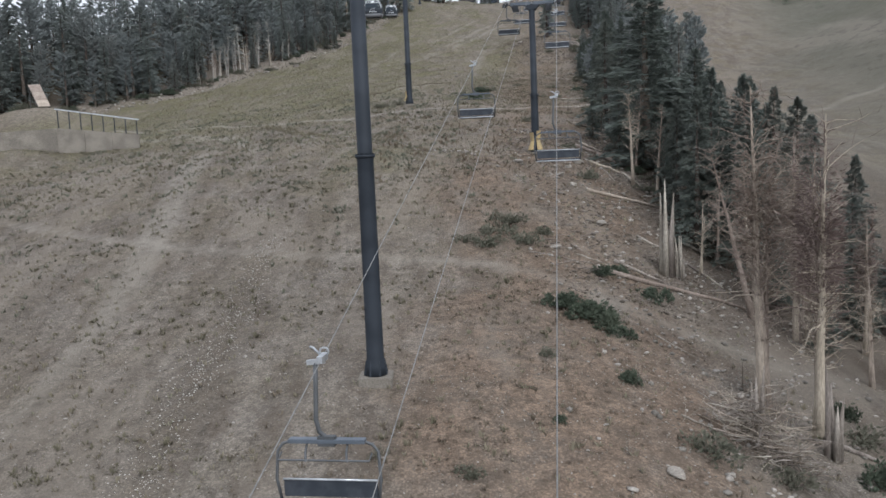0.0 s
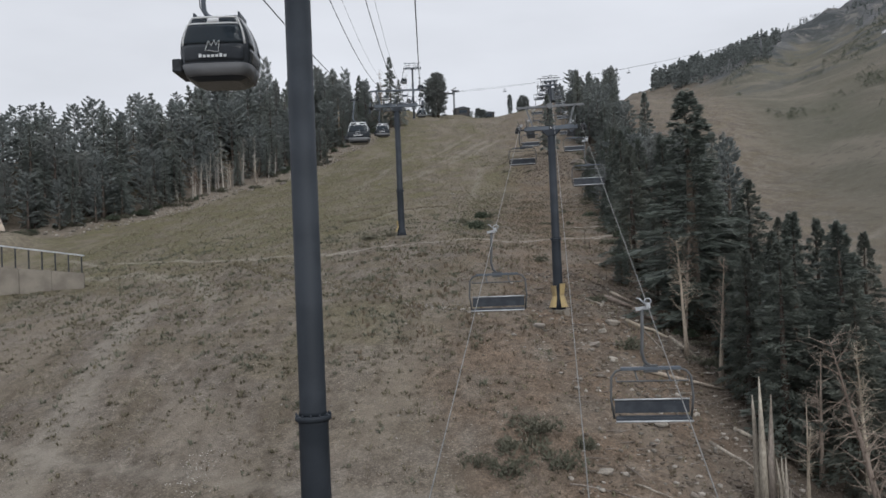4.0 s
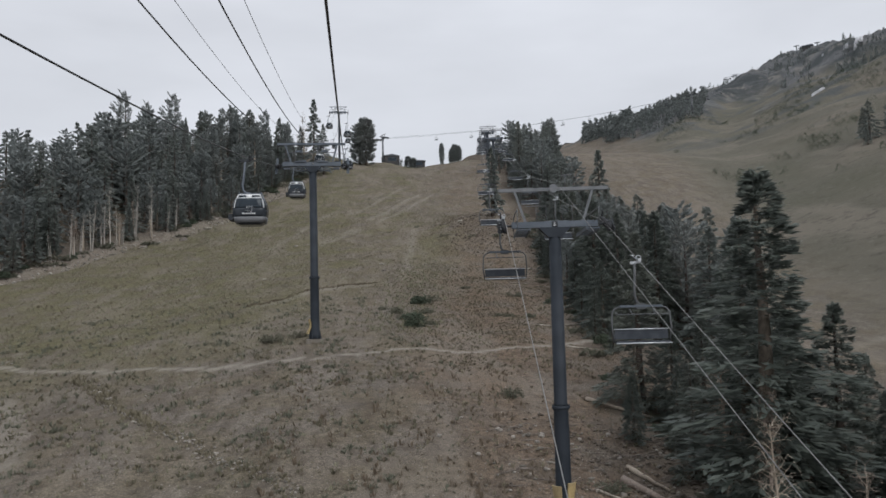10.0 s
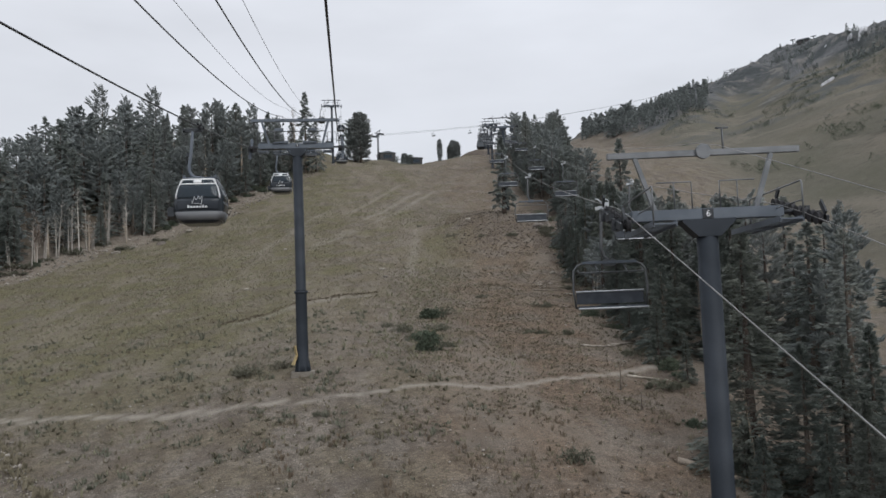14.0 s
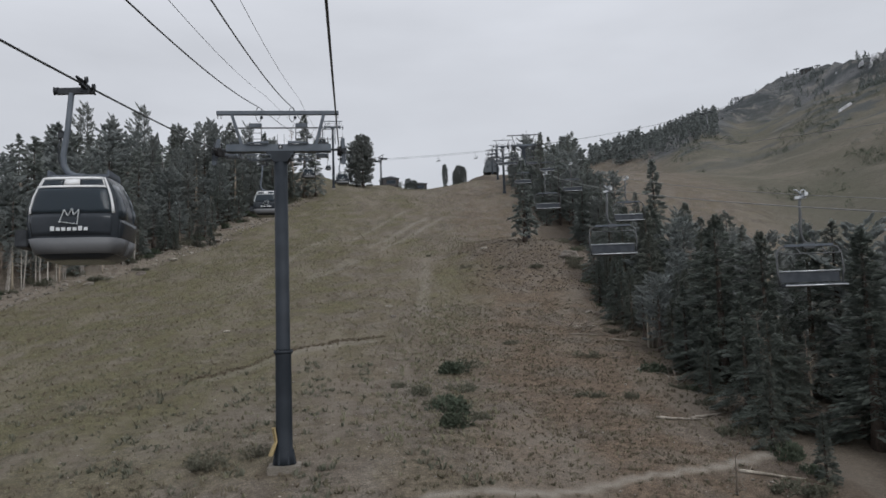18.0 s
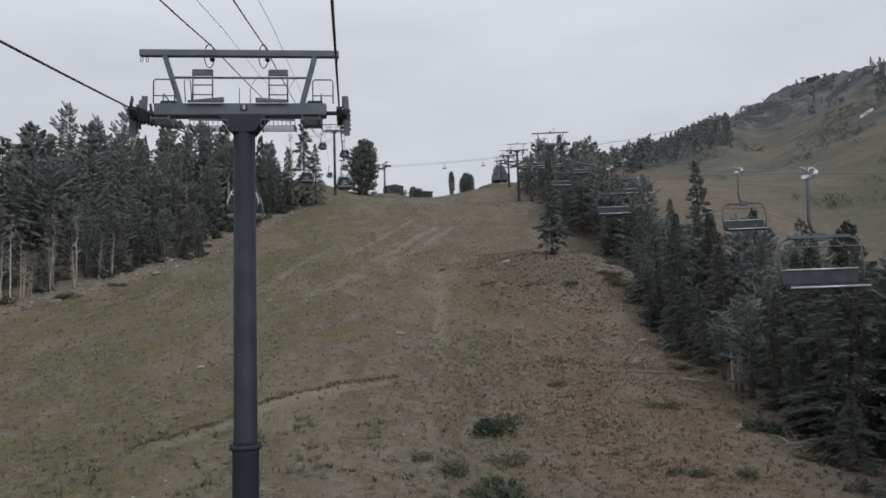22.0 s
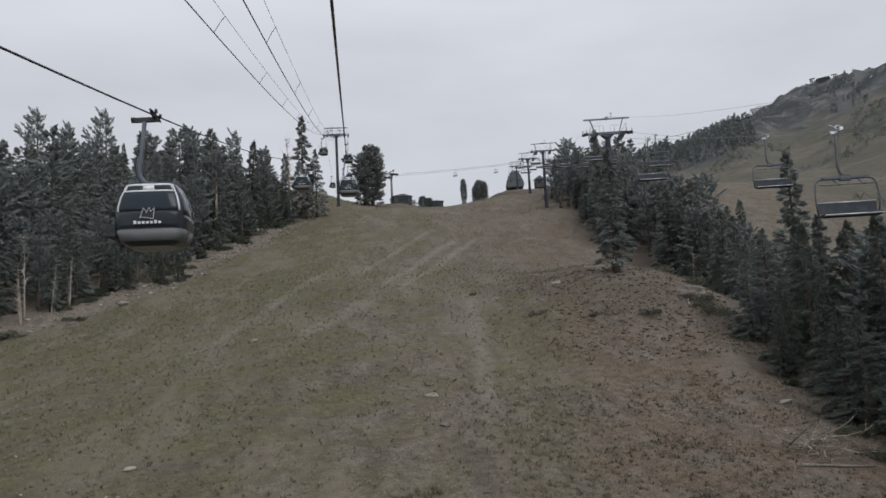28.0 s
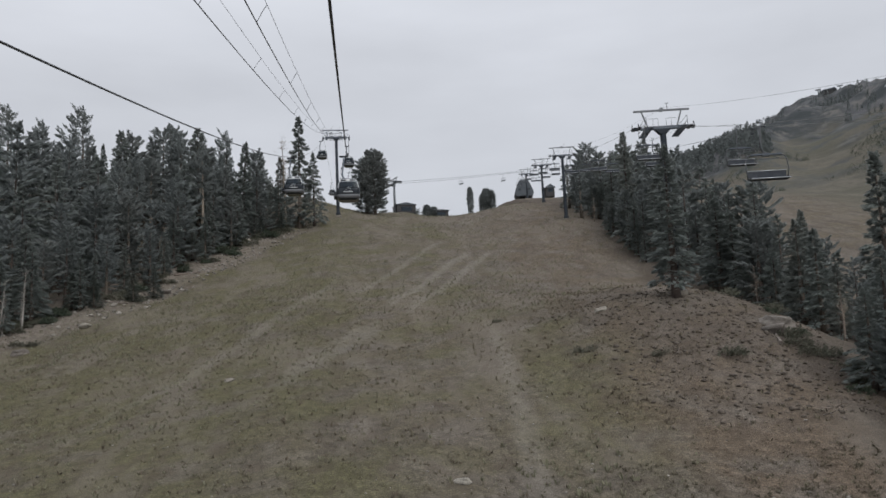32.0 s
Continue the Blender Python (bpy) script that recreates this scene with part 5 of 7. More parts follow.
def crown_quads(rs, H, R, bare, kind, branches, per, fat=1.0, cross=2, swept=0.0):
    """A conifer's crown: whorls of drooping or rising limbs set with sprays."""
    n = branches
    u = (np.arange(n) + rs.uniform(0, 1, n)) / n
    h = bare + (1 - bare) * u ** (0.9 if kind == "spruce" else 0.8)
    az = np.arange(n) * 2.39996 + rs.normal(0, 0.5, n)
    if kind == "spruce":
        rad = R * (1 - (h - bare) / (1 - bare)) ** 0.75 * (0.40 + 0.75 * rs.uniform(0, 1, n)) + 0.15
        rise = -0.28 + 0.5 * (h - bare) / (1 - bare) + rs.normal(0, 0.1, n)
    elif kind == "round":
        t = (h - bare) / (1 - bare)
        rad = R * np.sqrt(np.clip(1 - np.abs((t - 0.42) / 0.60) ** 2.3, 0.03, 1)) * (0.82 + 0.26 * rs.uniform(0, 1, n))
        rise = 0.1 + 0.5 * t + rs.normal(0, 0.12, n)
    else:
        t = (h - bare) / (1 - bare)
        rad = R * np.sqrt(np.clip(1 - (np.abs(t - 0.42) / 0.62) ** 2.4, 0.03, 1)) * (0.45 + 0.65 * rs.uniform(0, 1, n))
        rise = 0.05 + 0.75 * t + rs.normal(0, 0.2, n)
    wob = 0.5 + 0.5 * np.sin(az * 2 + rs.uniform(0, 6))
    rad = rad * (0.75 + 0.35 * wob) * (1 - swept * np.cos(az))
    rise = rise + 0.35 * swept
    out = []
    for j in range(per):
        s = 0.25 + 0.75 * np.clip((j + 0.6 + rs.uniform(-0.4, 0.4, n)) / per, 0, 1.05) ** 0.62
        d = np.stack([np.cos(az), np.sin(az), rise], -1)
        side = np.stack([-np.sin(az), np.cos(az), np.zeros(n)], -1)
        lat = rs.uniform(-1, 1, n) * rad * 0.52 * (1.2 - s)
        p = np.stack([np.zeros(n), np.zeros(n), h * H], -1) + d * (rad * s)[:, None] + side * lat[:, None]
        p[:, 2] += -0.16 * rad * s ** 2 * (1 if kind == "spruce" else -0.8) + rs.normal(0, 0.11, n)
        dd = unit(d + side * rs.normal(0, 0.55, n)[:, None] + np.array([0, 0, 1]) * rs.normal(-0.1 if kind == "spruce" else 0.35, 0.25, n)[:, None])
        ln = (0.30 + 0.55 * rad / R * 0.8)[:, None] * H / 14 * rs.uniform(0.8, 1.3, (n, 1)) * (1.0 if kind == "spruce" else 0.85)
        out.append(sprays(rs, p, dd, ln * 1.5 * fat, ln * (0.46 if kind == "spruce" else 0.55) * fat, cross))
    top = np.zeros((8, 3))
    top[:, 2] = H * (0.93 + 0.07 * np.arange(8) / 8)
    out.append(sprays(rs, top, unit(np.array([0, 0, 1.0]) + rs.normal(0, 0.25, (8, 3))), np.full((8, 1), 0.55 * H / 14), np.full((8, 1), 0.22 * H / 14)))
    return np.concatenate(out)


def limb(bm, rs, p, d, length, r, bend=0.15, sides=5):
    pts, rads = [], []
    p, d = np.array(p, float), unit(np.array(d, float))
    for k in range(4):
        pts.append(tuple(p))
        rads.append(r * (1 - 0.3 * k))
        d = unit(d + rs.normal(0, bend, 3))
        p = p + d * length / 3
    tube(bm, pts, [max(v, r * 0.12) for v in rads], sides)
    return pts


def trunk_bm(rs, H, r, top=0.97, wave=0.02, sides=8):
    n = 7
    pts = [(rs.normal(0, wave) * H * 0.1 * k / n, rs.normal(0, wave) * H * 0.1 * k / n, -0.6 if k == 0 else H * top * k / n) for k in range(n + 1)]
    return tube(B(), pts, [r * (1.35 if k == 0 else 1.0 - 0.93 * (k / n)) for k in range(n + 1)], sides), pts


def conifer(kind, seed, H, R, bare, branches=105, per=7, name="", label="", material=None, bark=None, fat=0.56, swept=0.0):
    rs = np.random.RandomState(seed)
    t = thing(name, pose(0, 0, 0), label, "tree")
    bm, pts = trunk_bm(rs, H, 0.017 * H + 0.03)
    for k in range(14):
        z = H * rs.uniform(0.06, max(bare + 0.12, 0.2))
        a = rs.uniform(0, 6.283)
        limb(bm, rs, (0, 0, z), (math.cos(a), math.sin(a), rs.uniform(-0.4, 0.1)), R * rs.uniform(0.2, 0.6), 0.03, 0.2, 4)
    part("trunk", bm, bark or M_BARK, t)
    cr = new("crown", quad_mesh("crown", crown_quads(rs, H, R, bare, kind, branches, per, fat, 1, swept), material or (M_SPRUCE if kind == "spruce" else M_PINE)))
    cr.parent = t
    return t


def dead_tree(seed, H, r, twigs, name, label, red=0.0, lean_=0.03, stems=1, wood=None):
    """A bare standing tree, of one or more stems, with broken limbs and fine twigs."""
    rs = np.random.RandomState(seed)
    t = thing(name, pose(0, 0, 0), label, "tree")
    for st in range(stems):
        hs = H * (1 - 0.22 * st)
        bm, pts = trunk_bm(rs, hs, r * (1 - 0.15 * st), 1.0, lean_, 8)
        ox, oy = (0.0, 0.0) if st == 0 else (rs.normal(0, 0.35), rs.normal(0, 0.3))
        lx, ly = rs.normal(0, 0.05), rs.normal(0, 0.04)
        pts = [(p[0] + ox + lx * max(p[2], 0), p[1] + oy + ly * max(p[2], 0), p[2]) for p in pts]
        for v in bm.verts:
            v.co = Vector((v.co.x + ox + lx * max(v.co.z, 0), v.co.y + oy + ly * max(v.co.z, 0), v.co.z))
        fine = B()
        for k in range(twigs // stems):
            u = rs.uniform(0.36, 0.98)
            i = min(6, int(u * 7))
            f = u * 7 - i
            c = np.array(pts[i]) * (1 - f) + np.array(pts[i + 1]) * f
            a = rs.uniform(0, 6.283)
            L = hs * rs.uniform(0.06, 0.27) * (1.1 - 0.6 * u)
            ends = limb(bm if k % 3 == 0 else fine, rs, c, (math.cos(a), math.sin(a), rs.uniform(0.15, 1.3)), L, 0.026 + 0.035 * (1 - u), 0.28, 4)
            for j in range(4):
                limb(fine, rs, ends[1 + j % 3], rs.normal(0, 1, 3) + np.array([math.cos(a), math.sin(a), 0.2]), L * 0.5, 0.014, 0.3, 3)
        part("trunk", bm, wood or M_DEAD, t)
        part("twig_spray", fine, M_DEADRED if red > 0.5 and st == 0 else wood or M_DEAD, t)["kind"] = "stuff"
    if red > 0.2:
        n = int(200 + 170 * H * red)
        h = rs.normal(0.62, 0.11, n).clip(0.3, 0.97)
        a = rs.uniform(0, 6.283, n)
        rr = H * 0.066 * np.sqrt(rs.uniform(0.0, 1.2, n))
        p = np.stack([rr * np.cos(a), rr * np.sin(a), h * H], -1)
        d = unit(np.stack([np.cos(a), np.sin(a), rs.normal(0.1, 0.5, n)], -1))
        dc = new("dead_needles", quad_mesh("dead_needles", sprays(rs, p, d, np.full((n, 1), 0.36), np.full((n, 1), 0.06), 1), M_DEADRED))
        dc.parent = t
        dc["label"] = "red-brown dead needles"
        dc["kind"] = "stuff"
    return t


SPRUCES = [conifer("spruce", 11 + k, 15.0, r, b, 112, 40, "spruce_tree", "dark green spruce in the wood beside the slope") for k, (r, b) in enumerate(((2.7, 0.06), (2.2, 0.12), (3.0, 0.10), (1.9, 0.05)))]
PINES = [conifer("pine", 31 + k, 15.0, r, b, 96, 40, "pine_tree", "dark grey-green pine with a ragged dense crown") for k, (r, b) in enumerate(((2.1, 0.12), (2.6, 0.17), (1.8, 0.08), (2.3, 0.26)))]
PINES.append(conifer("pine", 37, 15.0, 1.9, 0.5, 64, 34, "pine_tree", "tall pine with a bare pale trunk and a high crown", None, M_DEAD))
DEADS = [dead_tree(51, 12, 0.24, 54, "dead_tree", "bare bleached dead tree with broken limbs"), dead_tree(52, 10, 0.19, 60, "dead_tree", "bare bleached dead tree with two stems and broken limbs", 0, 0.04, 2), dead_tree(53, 11, 0.26, 72, "dead_tree", "dying tree with red-brown dead needles", 1.0, 0.03, 2), dead_tree(54, 17, 0.30, 240, "dead_tree", "tall bleached dead tree of three stems with red-brown dead twigs", 1.0, 0.03, 3)]
GHOSTS = [dead_tree(56 + k, h, 0.15, 30, "dead_tree", "slender silver-grey dead trunk at the front of the wood", 0, 0.05, n, M_SILVER) for k, (h, n) in enumerate(((12, 2), (10, 3), (13, 1)))]
used = set()
FINE = [conifer("spruce", 201 + k, 15.0, r, b_, 150, 64, "spruce_tree", "dense dark green spruce at the edge of the wood", M_SPRUCE_NEAR, None, 0.38) for k, (r, b_) in enumerate(((2.7, 0.04), (2.2, 0.07), (2.9, 0.03)))]
SWEPT = conifer("pine", 97, 15.0, 2.4, 0.1, 84, 44, "pine_tree", "tall windswept pine with its limbs blown to one side", None, None, 0.5, 0.6)
LONE = conifer("round", 95, 15.0, 2.9, 0.02, 230, 60, "pine_tree", "dense rounded pine standing alone near the crest", fat=0.5)


def plant(proto, x, y, scale, turn, tilt=0.0, label="", wide=1.0):
    m = Matrix.LocRotScale((x, y, ground_z(x, y) - 0.1), Euler((radians(tilt), 0, radians(turn))), (scale * wide, scale * wide, scale))
    if proto not in used:
        used.add(proto)
        proto.matrix_basis = m
        ob = proto
    else:
        ob = copy_thing(proto, Matrix.Identity(4))
        ob.matrix_basis = m
    if label:
        ob["label"] = label
    return ob


INNER = [conifer(kind, 71 + k, 15.0, r, b_, 96, 40, "spruce_tree" if kind == "spruce" else "pine_tree", "dark conifer standing deep in the wood", fat=0.52) for k, (kind, r, b_) in enumerate((("spruce", 2.9, 0.04), ("pine", 2.5, 0.08), ("spruce", 2.3, 0.05), ("pine", 2.1, 0.06), ("spruce", 2.6, 0.08), ("pine", 2.8, 0.12)))]


SIMPLE = [(kind, crown_quads(np.random.RandomState(81 + k), 15.0, r, b_, kind, 58, 20, 0.86, 1)) for k, (kind, r, b_) in enumerate((("spruce", 2.8, 0.05), ("pine", 2.4, 0.2), ("spruce", 2.3, 0.1), ("pine", 2.1, 0.12)))]


def wood_interior(spots, label):
    """Trees behind the front rows. spots: (x, y, scale, turn)."""
    rest = []
    for k, (x, y, s, a) in enumerate(spots):
        if y > 205 or x < float(west_edge(y)) - 28:
            rest.append((x, y, s, a, 1.2 + 0.5 * ((k * 37) % 11) / 11))
            continue
        plant(INNER[(k * 7 + k // 5) % 6], x, y, s, math.degrees(a), 0, "", 1.2 + 0.5 * ((k * 37) % 11) / 11)
    by_kind = {"spruce": [], "pine": []}
    bm = B()
    for k, (x, y, s, a, w) in enumerate(rest):
        kind, q = SIMPLE[(k * 3 + k // 7) % 4]
        z, c, sn = ground_z(x, y), math.cos(a), math.sin(a)
        by_kind[kind].append(np.stack([(q[..., 0] * c - q[..., 1] * sn) * s * w + x, (q[..., 0] * sn + q[..., 1] * c) * s * w + y, q[..., 2] * s + z], -1))
        tube(bm, ((x, y, z - 0.5), (x, y, z + 6 * s), (x, y, z + 14 * s)), [0.26 * s, 0.17 * s, 0.03], 5)
    t = tagged(new("wood", mesh_of("wood", bm, M_BARK)), label, "trees", kind="stuff")
    for kind, qs in by_kind.items():
        ob = new("crown_mass", quad_mesh("crown_mass", np.concatenate(qs), M_SPRUCE if kind == "spruce" else M_PINE))
        ob.parent = t
        ob["kind"] = "stuff"


def canopy_z(x, y):
    """Height that the tree tops of the western wood reach."""
    return float(np.interp(y, (100, 200, 220, 240, 260, 280, 300, 320, 332, 350), (54, 68, 74, 80, 86, 91, 97, 102.5, 97, 100)) - 3.5 * step01((-70 - x) / 10))


rs = np.random.RandomState(7)
# western wood: rows behind its edge, taller inside
deep = []
for y in np.arange(96, 405, 4.6):
    for row, off in enumerate((0.8, 5, 10, 16, 23, 31, 40, 49)):
        if row >= 4 and y < 150:
            continue
        yy = y + rs.uniform(-2.2, 2.2)
        if row < 2 and 158 < yy < 178:
            continue
        if row == 0 and yy > 330:
            continue
        x = float(west_edge(yy)) - off - rs.uniform(-1.8, 2.4) - (5 if yy > 330 else 0)
        s = (0.6 if row == 0 else 0.9 if row < 3 else 1.08) * rs.uniform(0.72, 1.25)
        if yy > 330:
            s *= 0.72
        pick = rs.uniform()
        room = (canopy_z(x, yy) - ground_z(x, yy)) / 15.2
        tall = 292 < yy < 324 and row in (1, 2, 3, 4, 5) and room < 1.9
        s = room * (1.06 - 0.42 * rs.uniform() ** 0.8) if tall or row > 3 and room < 1.75 else max(0.3, min(s, room))
        if tall:
            plant((PINES + SPRUCES)[(2 * row + int(y)) % 8], x, yy, s, rs.uniform(0, 360), rs.uniform(-3, 3), "tall dark conifer rising above the western wood", rs.uniform(0.9, 1.25))
        elif row >= 2 + (yy < 150):
            deep.append((x, yy, s, rs.uniform(0, 6.28)))
        elif pick < (0.16 if 205 < yy < 250 else 0.0 if yy < 205 else 0.05) and yy < 300:
            plant(DEADS[rs.randint(3)], x + 2.5, yy, rs.uniform(0.55, 1.0), rs.uniform(0, 360), rs.uniform(-5, 5))
        elif pick < (0.36 if row == 0 else 0.68):
            plant(PINES[4 if row == 0 and 195 < yy < 250 and pick < 0.42 else rs.randint(3)], x, yy, s, rs.uniform(0, 360), 0, "", 1.5)
        else:
            plant(SPRUCES[rs.randint(4)], x, yy, s, rs.uniform(0, 360), 0, "", rs.uniform(1.25, 1.7))
wood_interior(deep, "dense dark conifers behind the edge of the western wood")
for k in range(17):
    yy = 213 + 2.0 * k + rs.uniform(-0.8, 0.8)
    plant(GHOSTS[k % 3], float(west_edge(yy)) + rs.uniform(-2.5, 1.6), yy, rs.uniform(0.6, 1.05), rs.uniform(0, 360), rs.uniform(-7, 7))
plant(GHOSTS[2], -53.5, 226, 0.35, 40, 62, "silver-grey dead trunk leaning out over the bank")

for x, y, top, wide in ((-73.9, 311.9, 105.0, 1.15), (-57.4, 308.4, 103.0, 1.1), (-66.5, 311.0, 101.5, 0.9), (-29.6, 319.3, 100.5, 0.9)):
    plant(SWEPT, x, y, (top - ground_z(x, y)) / 15, 0, 0, "", wide)
# eastern wood: a belt between the chairlift and the far hillside
deep = []
for y in np.arange(76, 330, 4.0):
    for row, off in enumerate((0.6, 4.2, 7.8, 11.5, 15.5)):
        yy = y + rs.uniform(-1.8, 1.8)
        x = float(east_edge(yy)) + off + rs.uniform(-1.0, 1.6)
        if row == 4 and rs.uniform() < 0.4 or yy < 112 and row > 2:
            continue
        s = (0.45 if row == 0 else 0.72) * rs.uniform(0.65, 1.25)
        if 138 < yy < 195 and row > 0:
            s *= 1.06
        if yy > 232:
            s *= 1.15
        elif yy > 180:
            s *= 0.88
        if 105.5 < yy < 123 and x < 32.5:
            continue
        if 194 < yy < 224 and row < 2 or 224 <= yy < 262 and row < 2:
            continue
        pick = rs.uniform()
        if row >= 3 or yy > 250 and row > 0:
            deep.append((x, yy, s * 1.05, rs.uniform(0, 6.28)))
        elif pick < (0.13 if yy < 140 else 0.04):
            plant(DEADS[rs.randint(2)], x - 0.8, yy, rs.uniform(0.45, 0.8), rs.uniform(0, 360), rs.uniform(-8, 8))
        elif yy < 190 and pick > 0.2:
            plant(FINE[rs.randint(3)], x, yy, s, rs.uniform(0, 360), 0, "", rs.uniform(1.25, 1.7))
        elif pick < 0.36:
            plant(PINES[rs.randint(4)], x, yy, s, rs.uniform(0, 360), 0, "", 1.6)
        else:
            plant(SPRUCES[rs.randint(4)], x, yy, s, rs.uniform(0, 360), 0, "", rs.uniform(1.3, 1.9))
wood_interior(deep, "dense dark conifers in the belt beside the chairlift")
# single trees that stand out
for proto, x, y, s, lab, wide in (
        (FINE[0], 21.6, 84.8, 1.33, "tall dense dark spruce near chairlift tower six", 1.85), (FINE[2], 21.5, 104, 0.9, "", 1.4), (FINE[1], 25.5, 95, 1.1, "", 1.5),
        (SPRUCES[3], 53.6, 215, 1.4, "tall narrow spruce above the eastern wood", 1.25), (SPRUCES[1], 59.4, 240, 0.8, "", 1.2), (FINE[2], -34.2, 261.2, 0.3, "bushy young spruce on the cut bank", 1.9), (FINE[0], -32.0, 264.4, 0.34, "", 1.7), (FINE[1], -40.8, 255.0, 0.36, "", 1.8), (FINE[2], -38.0, 255.4, 0.3, "", 1.9), (FINE[0], -25.6, 305.4, 0.34, "", 1.8), (FINE[1], -21.8, 315.8, 0.34, "", 1.8), (FINE[2], -18.0, 323, 0.3, "", 1.9), (FINE[1], 24.5, 119.5, 0.25, "young spruce standing by itself below the wood", 1.6), (FINE[2], 20.8, 103.6, 0.2, "", 2.0), (FINE[0], 18.4, 97.0, 0.3, "", 1.6), (SPRUCES[3], -14.0, 327, 1.8, "tall narrow spruce beside the far gondola tower", 1.1),
        (SPRUCES[1], -18.7, 330, 1.12, "", 1.2), (SPRUCES[2], -10.8, 329, 1.2, "", 1.0), (SPRUCES[0], -23.6, 331, 1.1, "", 1.2), (DEADS[0], -17.2, 326, 1.75, "", 0.8), (LONE, 4.9, 378, 1.28, "", 1.5), (LONE, 2.4, 381, 1.1, "", 1.4),
        (LONE, 45.3, 455, 0.73, "small columnar pine alone on the crest", 0.85), (LONE, 50.6, 456, 0.56, "rounded many-headed pine on the crest", 1.35), (LONE, 54.2, 456, 0.60, "rounded many-headed pine on the crest", 1.3), (LONE, 52.4, 458, 0.70, "rounded many-headed pine on the crest", 1.1),
        (LONE, 28.4, 467, 0.50, "low rounded pine beside the lodge", 1.7), (LONE, 31.6, 468, 0.46, "low rounded pine beside the lodge", 1.7), (PINES[1], 24.5, 466, 0.34, "", 1.6), (SPRUCES[1], 28.8, 210.2, 0.97, "spruce growing against the chairlift tower on the knoll", 1.4), (SPRUCES[3], 49.4, 280, 1.38, "tall narrow spruce behind the chairlift tower on the knoll", 1.1), (PINES[0], 48, 306, 0.8, "", 1.5), (PINES[2], 50.5, 318, 0.7, "", 1.6), (SPRUCES[0], 52, 330, 0.75, "", 1.5)):
    plant(proto, x, y, s, 40 * x, 0, lab, wide)
for k in range(26):
    yy = rs.uniform(330, 430)
    plant((SPRUCES + PINES)[rs.randint(8)], 0.26 * (yy - 121) + 1.0 + rs.uniform(0, 1) * 17, yy, rs.uniform(0.7, 1.1), rs.uniform(0, 360))
for x, y, s in ((162.5, 279.5, 0.85), (168, 276, 0.75), (165, 286, 0.7), (173, 281, 0.8), (170, 270, 0.6), (176, 288, 0.75), (158, 274, 0.35)):
    plant(SPRUCES[int(x) % 4], x, y, s, 50 * x, 0, "dark spruce in a small group on the open hillside", 1.4)
# dead stand low on the eastern side
for k, (x, y, s, v) in enumerate(((16.6, 41.6, 1.0, 3), (18.6, 39.4, 0.95, 3), (25.5, 55.6, 0.8, 3), (24.4, 55, 0.85, 3), (24.6, 52, 0.8, 0), (23.4, 40.2, 0.95, 2), (22.5, 65.7, 0.8, 1), (26.9, 62.7, 0.9, 0), (25, 53, 0.85, 2), (27, 44, 0.9, 1), (28, 57, 0.8, 0), (22.5, 58, 0.75, 1), (30, 50, 0.8, 2), (20.0, 62, 0.6, 1), (24.5, 64, 0.8, 0), (32, 46, 0.8, 1), (19.8, 82, 0.75, 0), (20.8, 88, 0.7, 0), (18.7, 78.2, 0.74, 0), (-20.5, 345, 0.9, 0), (21.2, 70.5, 0.6, 1), (20.2, 75.5, 0.72, 0))):
    plant(DEADS[v], x, y, s, 77 * k, rs.uniform(-4, 4))
plant(DEADS[0], 21.7, 55.9, 1.05, -80, 11, "leaning bleached dead trunk with broken limbs")
for x, y, s in ((21.8, 68.5, 0.88), (23.6, 70.4, 0.98), (21.6, 73.5, 0.7), (26.2, 69.5, 1.0), (28.3, 74, 0.92), (25.2, 66, 0.85), (27.4, 79.5, 0.76), (29.8, 80, 0.8), (31.6, 76.5, 0.84), (30.5, 69, 0.95), (33.5, 73, 0.8), (36, 70, 0.65), (31.5, 78, 0.7), (34, 84, 0.6), (32, 92, 0.6), (30, 100, 0.55), (33.5, 105, 0.6)):
    plant(FINE[int(7 * x) % 3], x, y, s, 91 * x, 0, "", 1.4)


for x, y, s, v in ((26.5, 49, 0.8, 1), (29, 47, 0.75, 2), (31.5, 52, 0.8, 0), (34, 49, 0.7, 1), (27.6, 60, 0.7, 2), (30.5, 63, 0.75, 1), (33.5, 58, 0.8, 2), (36, 54, 0.7, 0), (25.6, 57.5, 0.65, 2), (37, 62, 0.75, 1), (29.4, 55.4, 0.6, 3), (34.8, 66, 0.7, 2)):
    plant(DEADS[v], x, y, s, 63 * x, rs.uniform(-6, 6))
for x, y, s in ((24.6, 60.4, 0.5), (27.8, 64.6, 0.62), (31.8, 60.6, 0.55), (35.4, 57.4, 0.6), (30.2, 57.6, 0.36), (38.4, 58.5, 0.62), (33, 64.5, 0.6), (40, 66, 0.7), (26.2, 54.6, 0.34), (37.6, 51.4, 0.55), (41, 60, 0.7), (39.5, 49, 0.6)):
    plant(FINE[int(5 * x) % 3], x, y, s, 47 * x, 0, "small dark spruce among the dead trees", 1.5)


